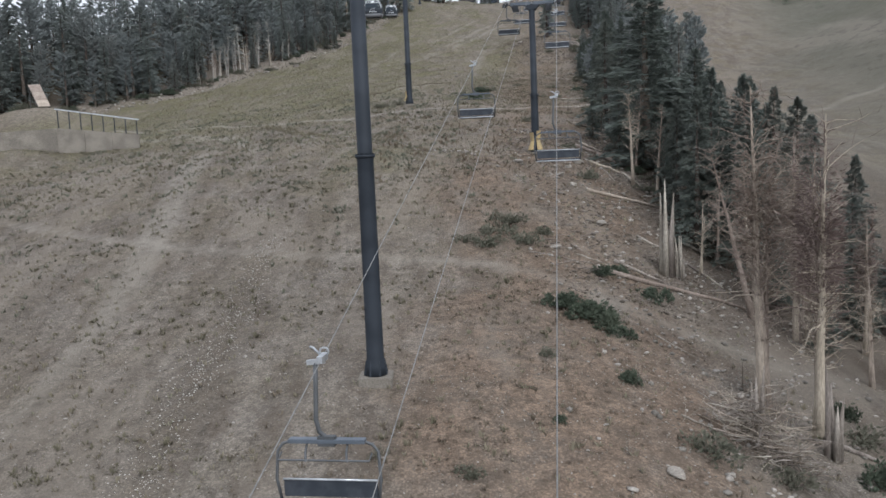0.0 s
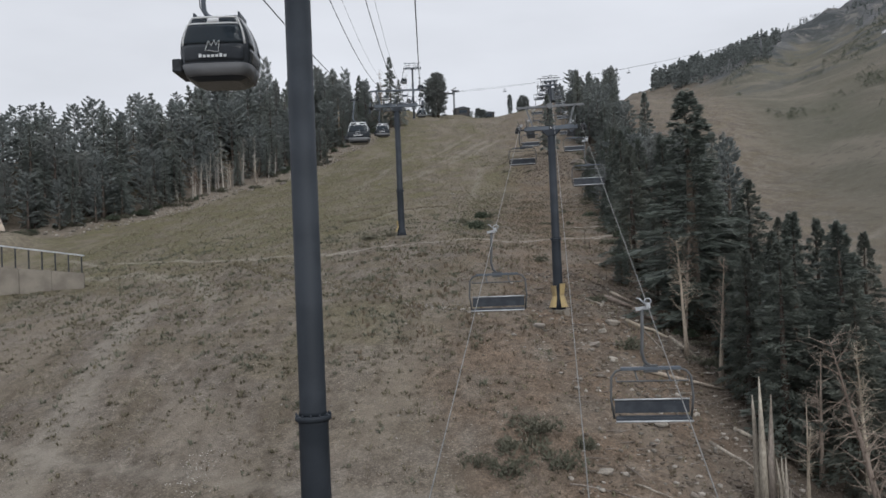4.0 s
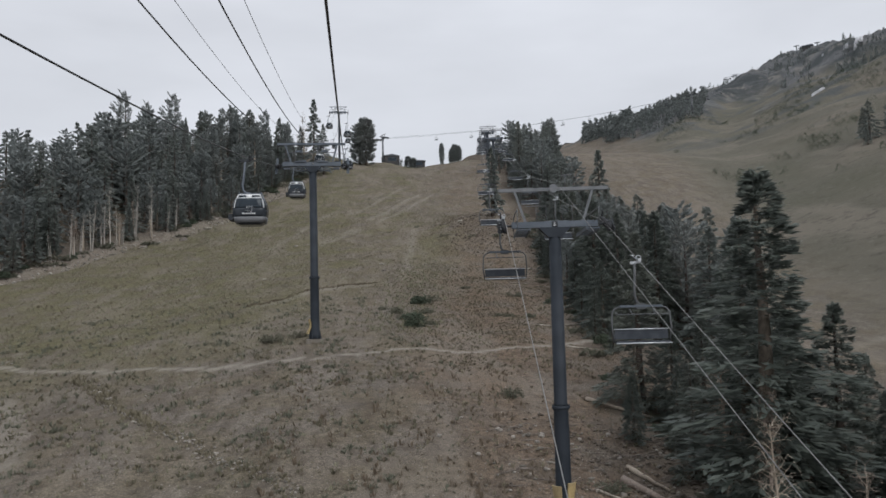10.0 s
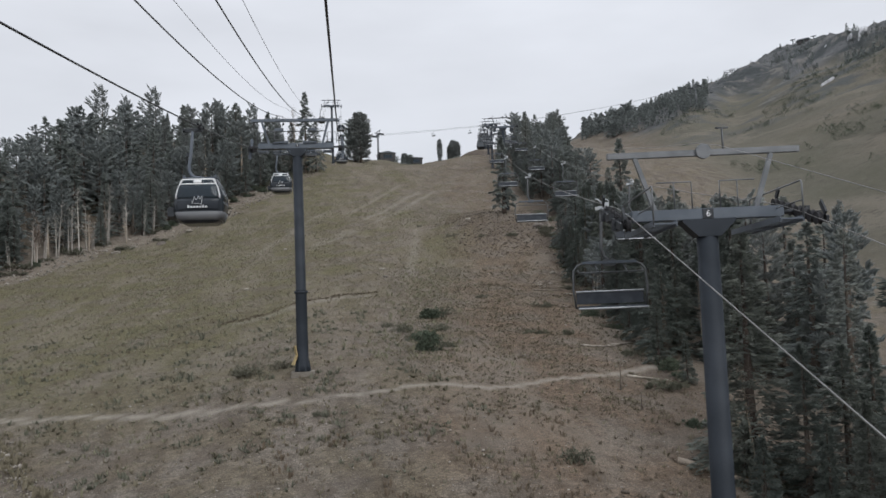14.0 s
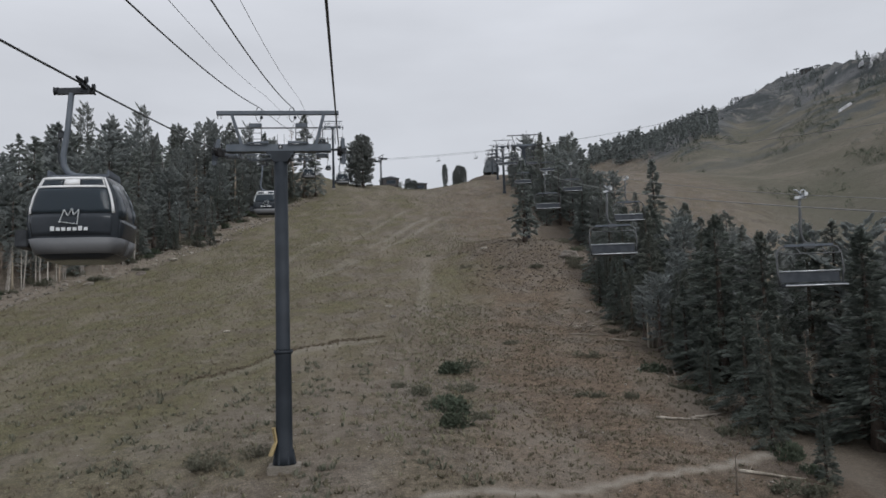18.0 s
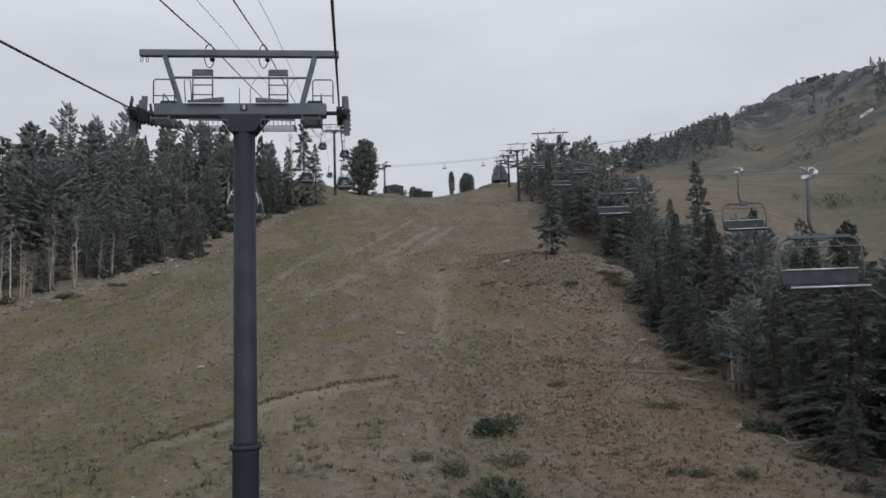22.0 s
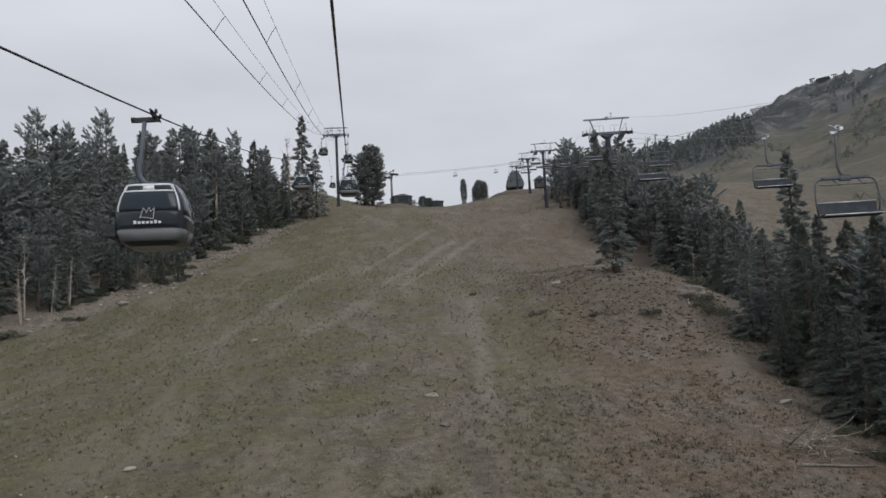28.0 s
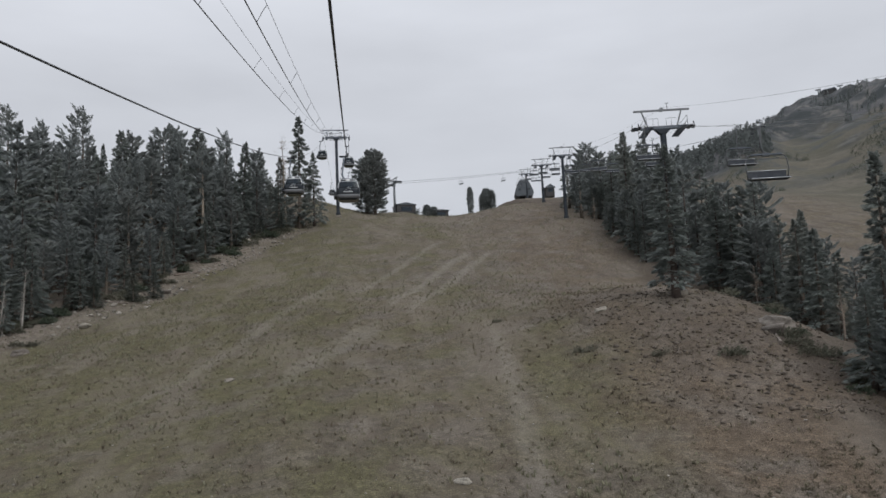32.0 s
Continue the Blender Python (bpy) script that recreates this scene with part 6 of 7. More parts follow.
def far_wood(name, label, spots, material, wide=0.17):
    """Distant trees, joined: nobody could count them."""
    rq = np.random.RandomState(5)
    out = []
    for (x, y, h), z in zip(spots, land(np.array([p[0] for p in spots]), np.array([p[1] for p in spots]))):
        n = 34
        t = (np.arange(n) + rq.uniform(0, 1, n)) / n
        a = rq.uniform(0, 6.283, n)
        r = h * wide * (1.02 - t) ** 0.8 * rq.uniform(0.4, 1.1, n)
        p = np.stack([x + r * np.cos(a), y + r * np.sin(a), z + h * (0.04 + 0.93 * t)], -1)
        d = unit(np.stack([np.cos(a), np.sin(a), rq.normal(0.0, 0.5, n)], -1))
        out.append(sprays(rq, p, d, np.full((n, 1), h * 0.16), np.full((n, 1), h * 0.10), 2))
    ob = new(name, quad_mesh(name, np.concatenate(out), material))
    return tagged(ob, label, "trees", kind="stuff")


def bearing_spots(n, az, dist):
    """n places between two bearings and two distances from the middle of the line."""
    a, d = np.radians(rs.uniform(*az, n)), rs.uniform(*dist, n)
    return np.degrees(a), d * np.sin(a), 78 + d * np.cos(a)


az, x, y = bearing_spots(2600, (17.3, 26.0), (520, 760))
k = (above_grass(x, y) > 0) & ((az > 21) | (waves(x, y, 40, 22) > -0.2))
h = np.where(az < 20.8, rs.uniform(10, 18, 2600), rs.uniform(5, 12, 2600))
spots = list(zip(x[k], y[k], h[k]))[:620]
az, x, y = bearing_spots(1800, (25, 33), (600, 1300))
k = (above_grass(x, y) > 3) & (waves(x, y, 130, 21) > 0.2)
spots += list(zip(x[k], y[k], rs.uniform(4, 9, 1800)[k]))[:280]
az, x, y = bearing_spots(500, (34.8, 44), (520, 800))
spots += list(zip(x, y, rs.uniform(4, 9, 500)))
x, y = rs.uniform(120, 330, 9000), rs.uniform(230, 560, 9000)
k = (waves(x, y, 70, 61) + 0.4 * waves(x, y, 22, 62) > 0.55 - 0.5 * step01((land(x, y) - 95) / 60)) & (x - 0.30 * y > 30)
scrub = list(zip(x[k], y[k], rs.uniform(0.9, 2.6, 9000)[k]))[:1500]
far_wood("hillside_scrub", "low dark scrub scattered over the far hillside", scrub, M_GREENSHRUB, 0.75)
far_wood("far_woods", "distant dark conifers below the mountain ridge", spots, M_PINE)

# ---- ground cover: tufts and stones ----
def scatter(rq, n, x0, x1, y0, y1, keep):
    x, y = rq.uniform(x0, x1, n), rq.uniform(y0, y1, n)
    k = rq.uniform(0, 1, n) < keep(x, y)
    return x[k], y[k]


def lane_of(x, y):
    """1 in the rust-brown strip beside the chairlift."""
    l = x - 0.12 * y
    return step01((l + 12) / 7) * step01((15 - l) / 7)


def open_slope(x, y):
    worn = np.maximum(line_mask(x, y, TRAIL_X, TRAIL_Y, 0.8), line_mask(x, y, LOW_X, LOW_Y, 0.9))
    return ((x > west_edge(y) + 2) & (x < east_edge(y) + 2)) * (1 - worn)


def tufts(name, label, x, y, size, blades, material, rq, flat=0.5):
    """Small clumps of stalks standing on the slope."""
    z = land(x, y)
    n = len(x)
    out = []
    for k in range(blades):
        a = rq.uniform(0, 6.283, n)
        tilt = rq.uniform(0.1, 1.0, n) * flat * 2
        d = unit(np.stack([np.cos(a) * tilt, np.sin(a) * tilt, np.ones(n)], -1))
        s = size * rq.uniform(0.6, 1.2, n)
        side = np.stack([-np.sin(a), np.cos(a), np.zeros(n)], -1)
        p = np.stack([x + np.cos(a) * size * 0.22, y + np.sin(a) * size * 0.22, z - 0.03], -1)
        w = (s * 0.24)[:, None]
        q = np.stack([p - side * w * 0.5, p + side * w * 0.5, p + d * s[:, None] * 0.75 + side * w * 0.55, p + d * s[:, None] - side * w * 0.3], 1)
        out.append(q)
    ob = new(name, quad_mesh(name, np.concatenate(out), material))
    return tagged(ob, label, "grass", kind="stuff")


rq = np.random.RandomState(17)
patch = lambda x, y, size, seed: step01(0.5 + 0.75 * waves(x, y, size, seed))
x, y = scatter(rq, 64000, -60, 34, 20, 235, lambda x, y: open_slope(x, y) * (0.10 + 0.75 * patch(x, y, 17, 31) * (0.22 + lane_of(x, y))))
tufts("brown_weeds", "low brown weed clumps dotted over the dirt", x, y, 0.09 + 0.24 * rq.uniform(0, 1, len(x)) ** 2, 6, M_BROWNWEED, rq, 0.9)
x, y = scatter(rq, 52000, -60, 20, 30, 260, lambda x, y: open_slope(x, y) * (0.05 + 0.6 * patch(x, y, 24, 32) * step01((6 - x) / 26) * step01((y - 60) / 60)))
tufts("green_grass", "sparse olive green grass tufts on the slope", x, y, 0.12 + 0.22 * rq.uniform(0, 1, len(x)) ** 2, 6, M_GRASSGREEN, rq, 0.7)
x, y = scatter(rq, 46000, -60, 34, 15, 260, lambda x, y: open_slope(x, y) * (0.08 + 0.5 * patch(x, y, 13, 33)))
tufts("dry_grass", "dry straw-coloured grass tufts on the slope", x, y, 0.10 + 0.26 * rq.uniform(0, 1, len(x)) ** 2, 6, M_GRASS, rq, 0.6)
x, y = scatter(rq, 26000, -50, 50, 225, 400, lambda x, y: open_slope(x, y) * (0.15 + 0.5 * patch(x, y, 26, 34)))
tufts("far_grass", "thin olive grass higher on the slope", x, y, rq.uniform(0.15, 0.4, len(x)), 4, M_GRASSGREEN, rq, 0.7)
x, y = scatter(rq, 15000, 2, 30, 112, 182, lambda x, y: open_slope(x, y) * (0.25 + 0.7 * patch(x, y, 9, 36)) * np.exp(-((x - 0.12 * y) / 11) ** 2))
tufts("brown_tufts", "rounded brown tufts dotted over the gravelly lane", x, y, 0.10 + 0.15 * rq.uniform(0, 1, len(x)) ** 1.5, 8, M_DARKTUFT, rq, 0.9)
x, y = scatter(rq, 9000, -56, 6, 34, 122, lambda x, y: open_slope(x, y) * step01(1.5 * patch(x, y, 19, 71) - 0.35) * (0.25 + 0.75 * patch(x, y, 5, 72)))
tufts("dark_tufts", "dark brown-green tufts dotted over the lower slope", x, y, 0.12 + 0.28 * rq.uniform(0, 1, len(x)) ** 1.6, 10, M_DARKTUFT, rq, 0.8)
x, y = scatter(rq, 20000, -40, 26, 122, 250, lambda x, y: open_slope(x, y) * (0.12 + 0.7 * patch(x, y, 11, 73)))
tufts("dark_tufts", "dark brown-green tufts dotted over the upper slope", x, y, 0.06 + 0.13 * rq.uniform(0, 1, len(x)) ** 2, 6, M_DARKTUFT, rq, 0.8)
x, y = scatter(rq, 26000, -50, 8, 30, 150, lambda x, y: open_slope(x, y) * step01(1.6 * patch(x, y, 7, 37) - 0.75) * step01((y - 50) / 30) * (0.3 + 0.7 * patch(x, y, 28, 38)))
tufts("weed_clumps", "bushy olive-brown weed clumps in loose groups", x, y, 0.14 + 0.30 * rq.uniform(0, 1, len(x)) ** 2, 8, M_SHRUB, rq, 0.7)
x, y = scatter(rq, 1500, -6, 12, 72, 112, lambda x, y: patch(x, y, 6, 39) ** 2)
tufts("dock_stalks", "upright rust-brown weed stalks", x, y, rq.uniform(0.12, 0.42, len(x)), 5, M_RUSTWEED, rq, 0.35)
# taller weeds along the washed-out ditch and in the shrubby patch
x = -25 + 29 * rq.uniform(0, 1, 620) ** 1.2
tufts("ditch_weeds", "tall dull green weeds along a stony ditch", x, np.interp(x, DITCH_X, DITCH_Y) + rq.normal(0, 0.55, 620), rq.uniform(0.12, 0.42, 620) * np.where(x < -14, 1.15, 0.7), 6, M_GRASS, rq, 0.5)
x = rq.uniform(-14, 3, 420)
tufts("ditch_weeds", "dark weeds along a small eroded step", x, np.interp(x, STEP_X, STEP_Y) + rq.normal(0, 0.4, 420), rq.uniform(0.10, 0.28, 420), 6, M_BROWNWEED, rq, 0.6)
x, y = scatter(rq, 2200, -2, 20, 124, 186, lambda x, y: np.exp(-((x - 5 - 0.12 * (y - 135)) / 4.0) ** 2))
tufts("tall_weeds", "tall grey-green weeds around the shrubs", x, y, rq.uniform(0.12, 0.42, len(x)), 6, M_GRASSGREEN, rq, 0.5)

ICO = ((0, 0, 1), (0.894, 0, 0.447), (0.276, 0.851, 0.447), (-0.724, 0.526, 0.447), (-0.724, -0.526, 0.447), (0.276, -0.851, 0.447), (0.724, 0.526, -0.447), (-0.276, 0.851, -0.447), (-0.894, 0, -0.447), (-0.276, -0.851, -0.447), (0.724, -0.526, -0.447), (0, 0, -1))
ICO_F = ((0, 1, 2), (0, 2, 3), (0, 3, 4), (0, 4, 5), (0, 5, 1), (1, 6, 2), (2, 7, 3), (3, 8, 4), (4, 9, 5), (5, 10, 1), (2, 6, 7), (3, 7, 8), (4, 8, 9), (5, 9, 10), (1, 10, 6), (6, 11, 7), (7, 11, 8), (8, 11, 9), (9, 11, 10), (10, 11, 6))


def stones(name, label, x, y, size, material, rq):
    """Many loose stones, joined."""
    n = len(x)
    z = land(x, y)
    v = np.array(ICO)[None] * rq.uniform(0.65, 1.2, (n, 12, 1)) * (size[:, None] * rq.uniform(0.6, 1.2, (n, 3)))[:, None, :] * np.array([1, 1, 0.65])
    a = rq.uniform(0, 6.283, n)
    c, s = np.cos(a)[:, None], np.sin(a)[:, None]
    v = np.stack([v[..., 0] * c - v[..., 1] * s + x[:, None], v[..., 0] * s + v[..., 1] * c + y[:, None], v[..., 2] + (z + size * 0.2)[:, None]], -1)
    f = (np.array(ICO_F)[None] + 12 * np.arange(n)[:, None, None]).reshape(-1, 3)
    me = bpy.data.meshes.new(name)
    me.vertices.add(n * 12)
    me.vertices.foreach_set("co", v.astype(np.float32).ravel())
    me.loops.add(f.size)
    me.loops.foreach_set("vertex_index", f.astype(np.int32).ravel())
    me.polygons.add(len(f))
    me.polygons.foreach_set("loop_start", np.arange(0, f.size, 3, dtype=np.int32))
    me.materials.append(material)
    me.update()
    me.validate()
    return tagged(new(name, me), label, "stones", kind="stuff")


m, ns, ls, b = principled("loose_stone")
geo = ns.new("ShaderNodeNewGeometry")
tc = ns.new("ShaderNodeTexCoord")
nzn = nnode(ns, "ShaderNodeTexNoise", Scale=9.0, Detail=4.0)
ls.new(tc.outputs["Object"], nzn.inputs["Vector"])
c = mixcol(ns, ls, geo.outputs["Random Per Island"], (0.10, 0.09, 0.076), (0.31, 0.285, 0.252))
c = mixcol(ns, ls, 0.5, c, ranged(ns, ls, nzn.outputs["Fac"], 0.3, 0.7, 0.3, 0.75), "OVERLAY")
ls.new(c, b.inputs["Base Color"])
b.inputs["Roughness"].default_value = 0.95
M_STONE = m
M_SCRAP = surface("dark_soil_clod", (0.125, 0.105, 0.085), (0.08, 0.068, 0.056), 0.95, 0, 2.5, 25, 0.5)
M_MARK_STONE = surface("pale_quartz_pebble", (0.46, 0.44, 0.40), (0.36, 0.34, 0.31), 0.9, 0, 3.0, 30, 0.2)

OCT = np.array(((1, 0, 0), (0, 1, 0), (-1, 0, 0), (0, -1, 0), (0, 0, 1), (0, 0, -1)), float)
OCT_F = ((0, 1, 4), (1, 2, 4), (2, 3, 4), (3, 0, 4), (1, 0, 5), (2, 1, 5), (3, 2, 5), (0, 3, 5))


def pebbles(name, label, x, y, size, material, rq):
    """A spread of small angular pebbles, joined."""
    n = len(x)
    z = land(x, y)
    v = OCT[None] * rq.uniform(0.5, 1.2, (n, 6, 1)) * size[:, None, None] * np.array([1, 1, 0.7])
    a = rq.uniform(0, 6.283, n)
    c, s = np.cos(a)[:, None], np.sin(a)[:, None]
    v = np.stack([v[..., 0] * c - v[..., 1] * s + x[:, None], v[..., 0] * s + v[..., 1] * c + y[:, None], v[..., 2] + (z + size * 0.25)[:, None]], -1)
    f = (np.array(OCT_F)[None] + 6 * np.arange(n)[:, None, None]).reshape(-1, 3)
    me = bpy.data.meshes.new(name)
    me.vertices.add(n * 6)
    me.vertices.foreach_set("co", v.astype(np.float32).ravel())
    me.loops.add(f.size)
    me.loops.foreach_set("vertex_index", f.astype(np.int32).ravel())
    me.polygons.add(len(f))
    me.polygons.foreach_set("loop_start", np.arange(0, f.size, 3, dtype=np.int32))
    me.materials.append(material)
    me.update()
    me.validate()
    return tagged(new(name, me), label, "stones", kind="stuff")


x, y = scatter(rq, 110000, -42, 26, 14, 130, lambda x, y: open_slope(x, y) * (0.15 + 0.6 * patch(x, y, 8, 43)) * step01(1.25 - (y - 14) / 110))
pebbles("pebbles", "fine gravel and pebbles strewn over the dry dirt", x, y, 0.02 + 0.055 * rq.uniform(0, 1, len(x)) ** 2, M_STONE, rq)
x, y = -13.5 + rq.normal(0, 0.75, 1500), rq.uniform(24, 64, 1500)
pebbles("white_pebbles", "line of pale pebbles along a washed strip of dirt", x, y, 0.025 + 0.045 * rq.uniform(0, 1, 1500) ** 2, M_MARK_STONE, rq)
x, y = scatter(rq, 9000, -50, 30, 15, 200, lambda x, y: open_slope(x, y) * (0.25 + 0.4 * patch(x, y, 15, 41)))
stones("scattered_stones", "small pale stones scattered over the dirt", x, y, 0.04 + 0.10 * rq.uniform(0, 1, len(x)) ** 3, M_STONE, rq)
x, y = scatter(rq, 5200, 3, 26, 24, 98, lambda x, y: 0.75 * step01((x - 4) / 9))
stones("rubble", "stony rubble and bark scraps on the bank below the chairlift", x, y, 0.05 + 0.20 * rq.uniform(0, 1, len(x)) ** 3, M_STONE, rq)
x, y = scatter(rq, 9000, 6, 23, 52, 100, lambda x, y: step01((x - 6 - 0.05 * (y - 60)) / 7) * (0.25 + 0.75 * patch(x, y, 6, 45)))
stones("bark_scraps", "dark stones, bark scraps and clods on the churned bank", x, y, 0.04 + 0.17 * rq.uniform(0, 1, len(x)) ** 3, M_SCRAP, rq)
x = rq.uniform(8, 21, 260)
y = rq.uniform(54, 98, 260)
a = rq.uniform(-1.2, 0.4, 260)
z = land(x, y)
half = np.stack([np.cos(a), np.sin(a), rq.normal(0.1, 0.12, 260)], -1) * rq.uniform(0.25, 1.1, (260, 1))
mid_ = np.stack([x, y, z + 0.10], -1)
bm = B()
for p, h in zip(mid_, half):
    tube(bm, (tuple(p - h), tuple(p + h * 0.1 + rq.normal(0, 0.03, 3)), tuple(p + h)), [0.03, 0.035, 0.012], 5)
tagged(new("fallen_sticks", mesh_of("fallen_sticks", bm, M_LOG)), "broken grey sticks strewn over the churned bank", "dead wood", kind="stuff")
x, y = scatter(rq, 3200, 18, 40, 186, 216, lambda x, y: np.exp(-((x - 28) / 8) ** 2))
stones("rubble", "grey rubble on the knoll under a chairlift tower", x, y, 0.05 + 0.24 * rq.uniform(0, 1, len(x)) ** 3, M_SCRAP, rq)
x = rq.uniform(-25, 4, 560)
stones("ditch_stones", "stones washed out along the ditch", x, np.interp(x, DITCH_X, DITCH_Y) + rq.normal(0, 0.6, 560), (0.05 + 0.13 * rq.uniform(0, 1, 560) ** 2) * np.where(x > -1, 1.35, 1.0), M_STONE, rq)
y = rq.uniform(180, 330, 1500)
stones("bank_stones", "pale rocks along the cut bank under the wood", west_edge(y) + rq.uniform(0, 8, 1500), y, 0.08 + 0.45 * rq.uniform(0, 1, 1500) ** 4, M_STONE, rq)


def boulder(seed, x, y, s, flat=0.65, label="pale weathered boulder half sunk in the dirt"):
    rb = np.random.RandomState(seed)
    bm = B()
    bmesh.ops.create_icosphere(bm, subdivisions=3, radius=1.0)
    ph = rb.uniform(0, 6, (4, 3))
    for v in bm.verts:
        p = np.array(v.co)
        k = 1 + 0.16 * math.sin(2.3 * p[0] + ph[0, 0]) + 0.14 * math.sin(3.1 * p[1] + ph[1, 1]) + 0.12 * math.sin(4.2 * p[2] + ph[2, 2] + 2 * p[0]) + rb.normal(0, 0.02)
        v.co = Vector((p[0] * k * 1.2, p[1] * k, np.clip(p[2] * k, -0.8, 0.75) * flat)) * s
    ob = new("boulder", mesh_of("boulder", bm, M_ROCK))
    ob.matrix_basis = pose(x, y, ground_z(x, y) + 0.18 * s, rb.uniform(-12, 12), rb.uniform(-12, 12), rb.uniform(0, 360))
    return tagged(ob, label, "rock")


for k, (x, y, s) in enumerate(((9.3, 32.2, 0.35), (4.4, 172, 0.3), (4.4, 180, 0.4), (-14.1, 169.3, 0.32), (-12, 209, 0.35), (34.2, 202.5, 1.3), (32.8, 200.6, 0.8), (28.6, 175, 0.35), (24.2, 146, 0.3), (14, 82, 0.5), (12.6, 79.5, 0.3), (11.2, 76.0, 0.35), (12.2, 74.2, 0.28), (7.5, 78, 0.4), (22, 212, 0.5), (-40, 236, 0.8), (-36, 246, 0.7), (-47, 228, 0.7), (-31, 268, 0.8), (-30, 300, 0.8), (-24, 310, 0.9), (13, 66, 0.4), (8.5, 60, 0.35))):
    boulder(100 + k, x, y, s)


# ---- shrubs ----
def shrub_proto(seed, material, label, n=900):
    """A low wide bush: many leafy shoots on short stems, uneven in outline."""
    rb = np.random.RandomState(seed)
    t = thing("shrub", pose(0, 0, 0), label, "shrub")
    lobes = [(rb.uniform(-0.65, 0.65), rb.uniform(-0.6, 0.6), rb.uniform(0.35, 0.62), rb.uniform(0.45, 0.9)) for _ in range(6)]
    p = []
    for k in range(n):
        cx, cy, r, h = lobes[k % 6]
        d = unit(rb.normal(0, 1, 3))
        d[2] = abs(d[2])
        p.append((cx + d[0] * r * rb.uniform(0.5, 1.05), cy + d[1] * r * rb.uniform(0.5, 1.05), d[2] * h * rb.uniform(0.4, 1.05)))
    p = np.array(p)
    d = unit(np.stack([p[:, 0] * 0.5, p[:, 1] * 0.5, 0.6 + 0.0 * p[:, 0]], -1) + rb.normal(0, 0.35, (n, 3)))
    lv = new("leaves", quad_mesh("leaves", sprays(rb, p, d, rb.uniform(0.12, 0.26, (n, 1)), rb.uniform(0.06, 0.11, (n, 1)), 2), material))
    lv.parent = t
    bm = B()
    for k in range(12):
        cx, cy, r, h = lobes[k % 6]
        limb(bm, rb, (cx * 0.3, cy * 0.3, -0.1), (cx + rb.normal(0, 0.2), cy + rb.normal(0, 0.2), 0.8), 0.8, 0.02, 0.15, 4)
    part("stem_spray", bm, M_DEAD, t)["kind"] = "stuff"
    return t


SHRUBS = [shrub_proto(61, M_GREENSHRUB, "low dark evergreen shrub on the bare slope", 700), shrub_proto(62, M_SHRUB, "dusty grey-green shrub on the bare slope", 480), shrub_proto(63, M_SHRUB, "dusty grey-green shrub on the bare slope", 360)]
for k, (x, y, s, w) in enumerate(((7.0, 50.6, 0.95, 1.3), (8.0, 49.2, 1.05, 1.4), (9.1, 47.9, 1.0, 1.4), (10.4, 46.4, 0.75, 1.3), (14.9, 54.3, 1.1, 1.2), (9.8, 40.9, 0.85, 0.8), (1.5, 60.2, 0.8, 1.1), (3.3, 59.2, 0.9, 1.2), (4.5, 61.2, 1.15, 1.2), (6.0, 60.0, 1.0, 1.2), (5.4, 63.2, 1.0, 1.2), (7.8, 62.3, 0.7, 0.9), (13.0, 57.7, 0.85, 1.1), (22.4, 44.3, 0.9, 1.0), (11.0, 56.6, 0.8, 1.0), (8.0, 62.3, 0.6, 0.9), (5.5, 42.4, 0.55, 0.9),
                                   (6.0, 132.8, 1.2, 1.4), (6.8, 135.8, 0.9, 1.2), (4.6, 138.5, 0.8, 1.3), (8.4, 147.0, 1.1, 1.3), (9.4, 148.6, 0.9, 1.2), (8.0, 141.5, 0.9, 1.3), (3.0, 141, 0.6, 1.3), (-8.2, 124.4, 0.9, 1.2), (-5.6, 125.0, 0.8, 1.0), (-2.5, 112, 0.4, 1.2), (11.3, 103.5, 0.8, 1.0), (13.4, 88.0, 0.7, 1.4), (14.0, 77.3, 0.9, 1.2),
                                   (16, 160, 0.6, 1.4), (21.5, 152, 0.7, 1.6), (17.6, 139, 0.6, 1.5), (20.5, 138, 0.6, 1.3), (27, 196.5, 0.9, 1.2), (22.5, 199, 0.6, 1.2), (17.8, 203, 0.8, 1.1), (13.5, 221, 0.6, 1.1), (-46, 232, 1.2, 1.6), (-34, 262, 1.1, 1.6), (-41, 240, 0.9, 1.5), (11.6, 34.8, 1.0, 1.4), (14.5, 34.0, 0.8, 1.2), (17.5, 33.0, 1.1, 1.6), (19.5, 36.2, 1.0, 1.4), (20.8, 40.0, 1.0, 1.5), (0.8, 31.5, 0.5, 1.0), (-3.0, 33.2, 0.4, 1.2), (5.2, 35.5, 0.4, 0.9), (6.2, 130.2, 1.0, 1.3), (7.4, 132.0, 0.7, 1.2), (5.0, 135.2, 0.6, 1.2), (-21.0, 103.5, 0.5, 1.0))):
    plant(SHRUBS[0] if k in (0, 1, 2, 3, 4, 5, 12, 13, 14, 17, 18, 20, 43, 44, 48, 49) else SHRUBS[1 + k % 2], x, y, s * 1.25, 50 * k, 0, "", w)
rb = np.random.RandomState(66)
for k in range(95):
    y = rb.uniform(168, 335)
    plant(SHRUBS[rb.randint(3)], float(west_edge(y)) + rb.uniform(-2, 2.5), y, rb.uniform(0.8, 1.9), rb.uniform(0, 360), 0, "dark scrub bush at the edge of the wood", 1.4)
for k in range(46):
    y = rb.uniform(74, 230)
    plant(SHRUBS[rb.randint(3)], float(east_edge(y)) + rb.uniform(-1.6, 1.5), y, rb.uniform(0.6, 1.4), rb.uniform(0, 360), 0, "dark scrub bush at the edge of the wood", 1.3)
SAPLING = conifer("spruce", 91, 2.0, 0.45, 0.04, 40, 4, "young_spruce", "knee-high young spruce on the bare bank")
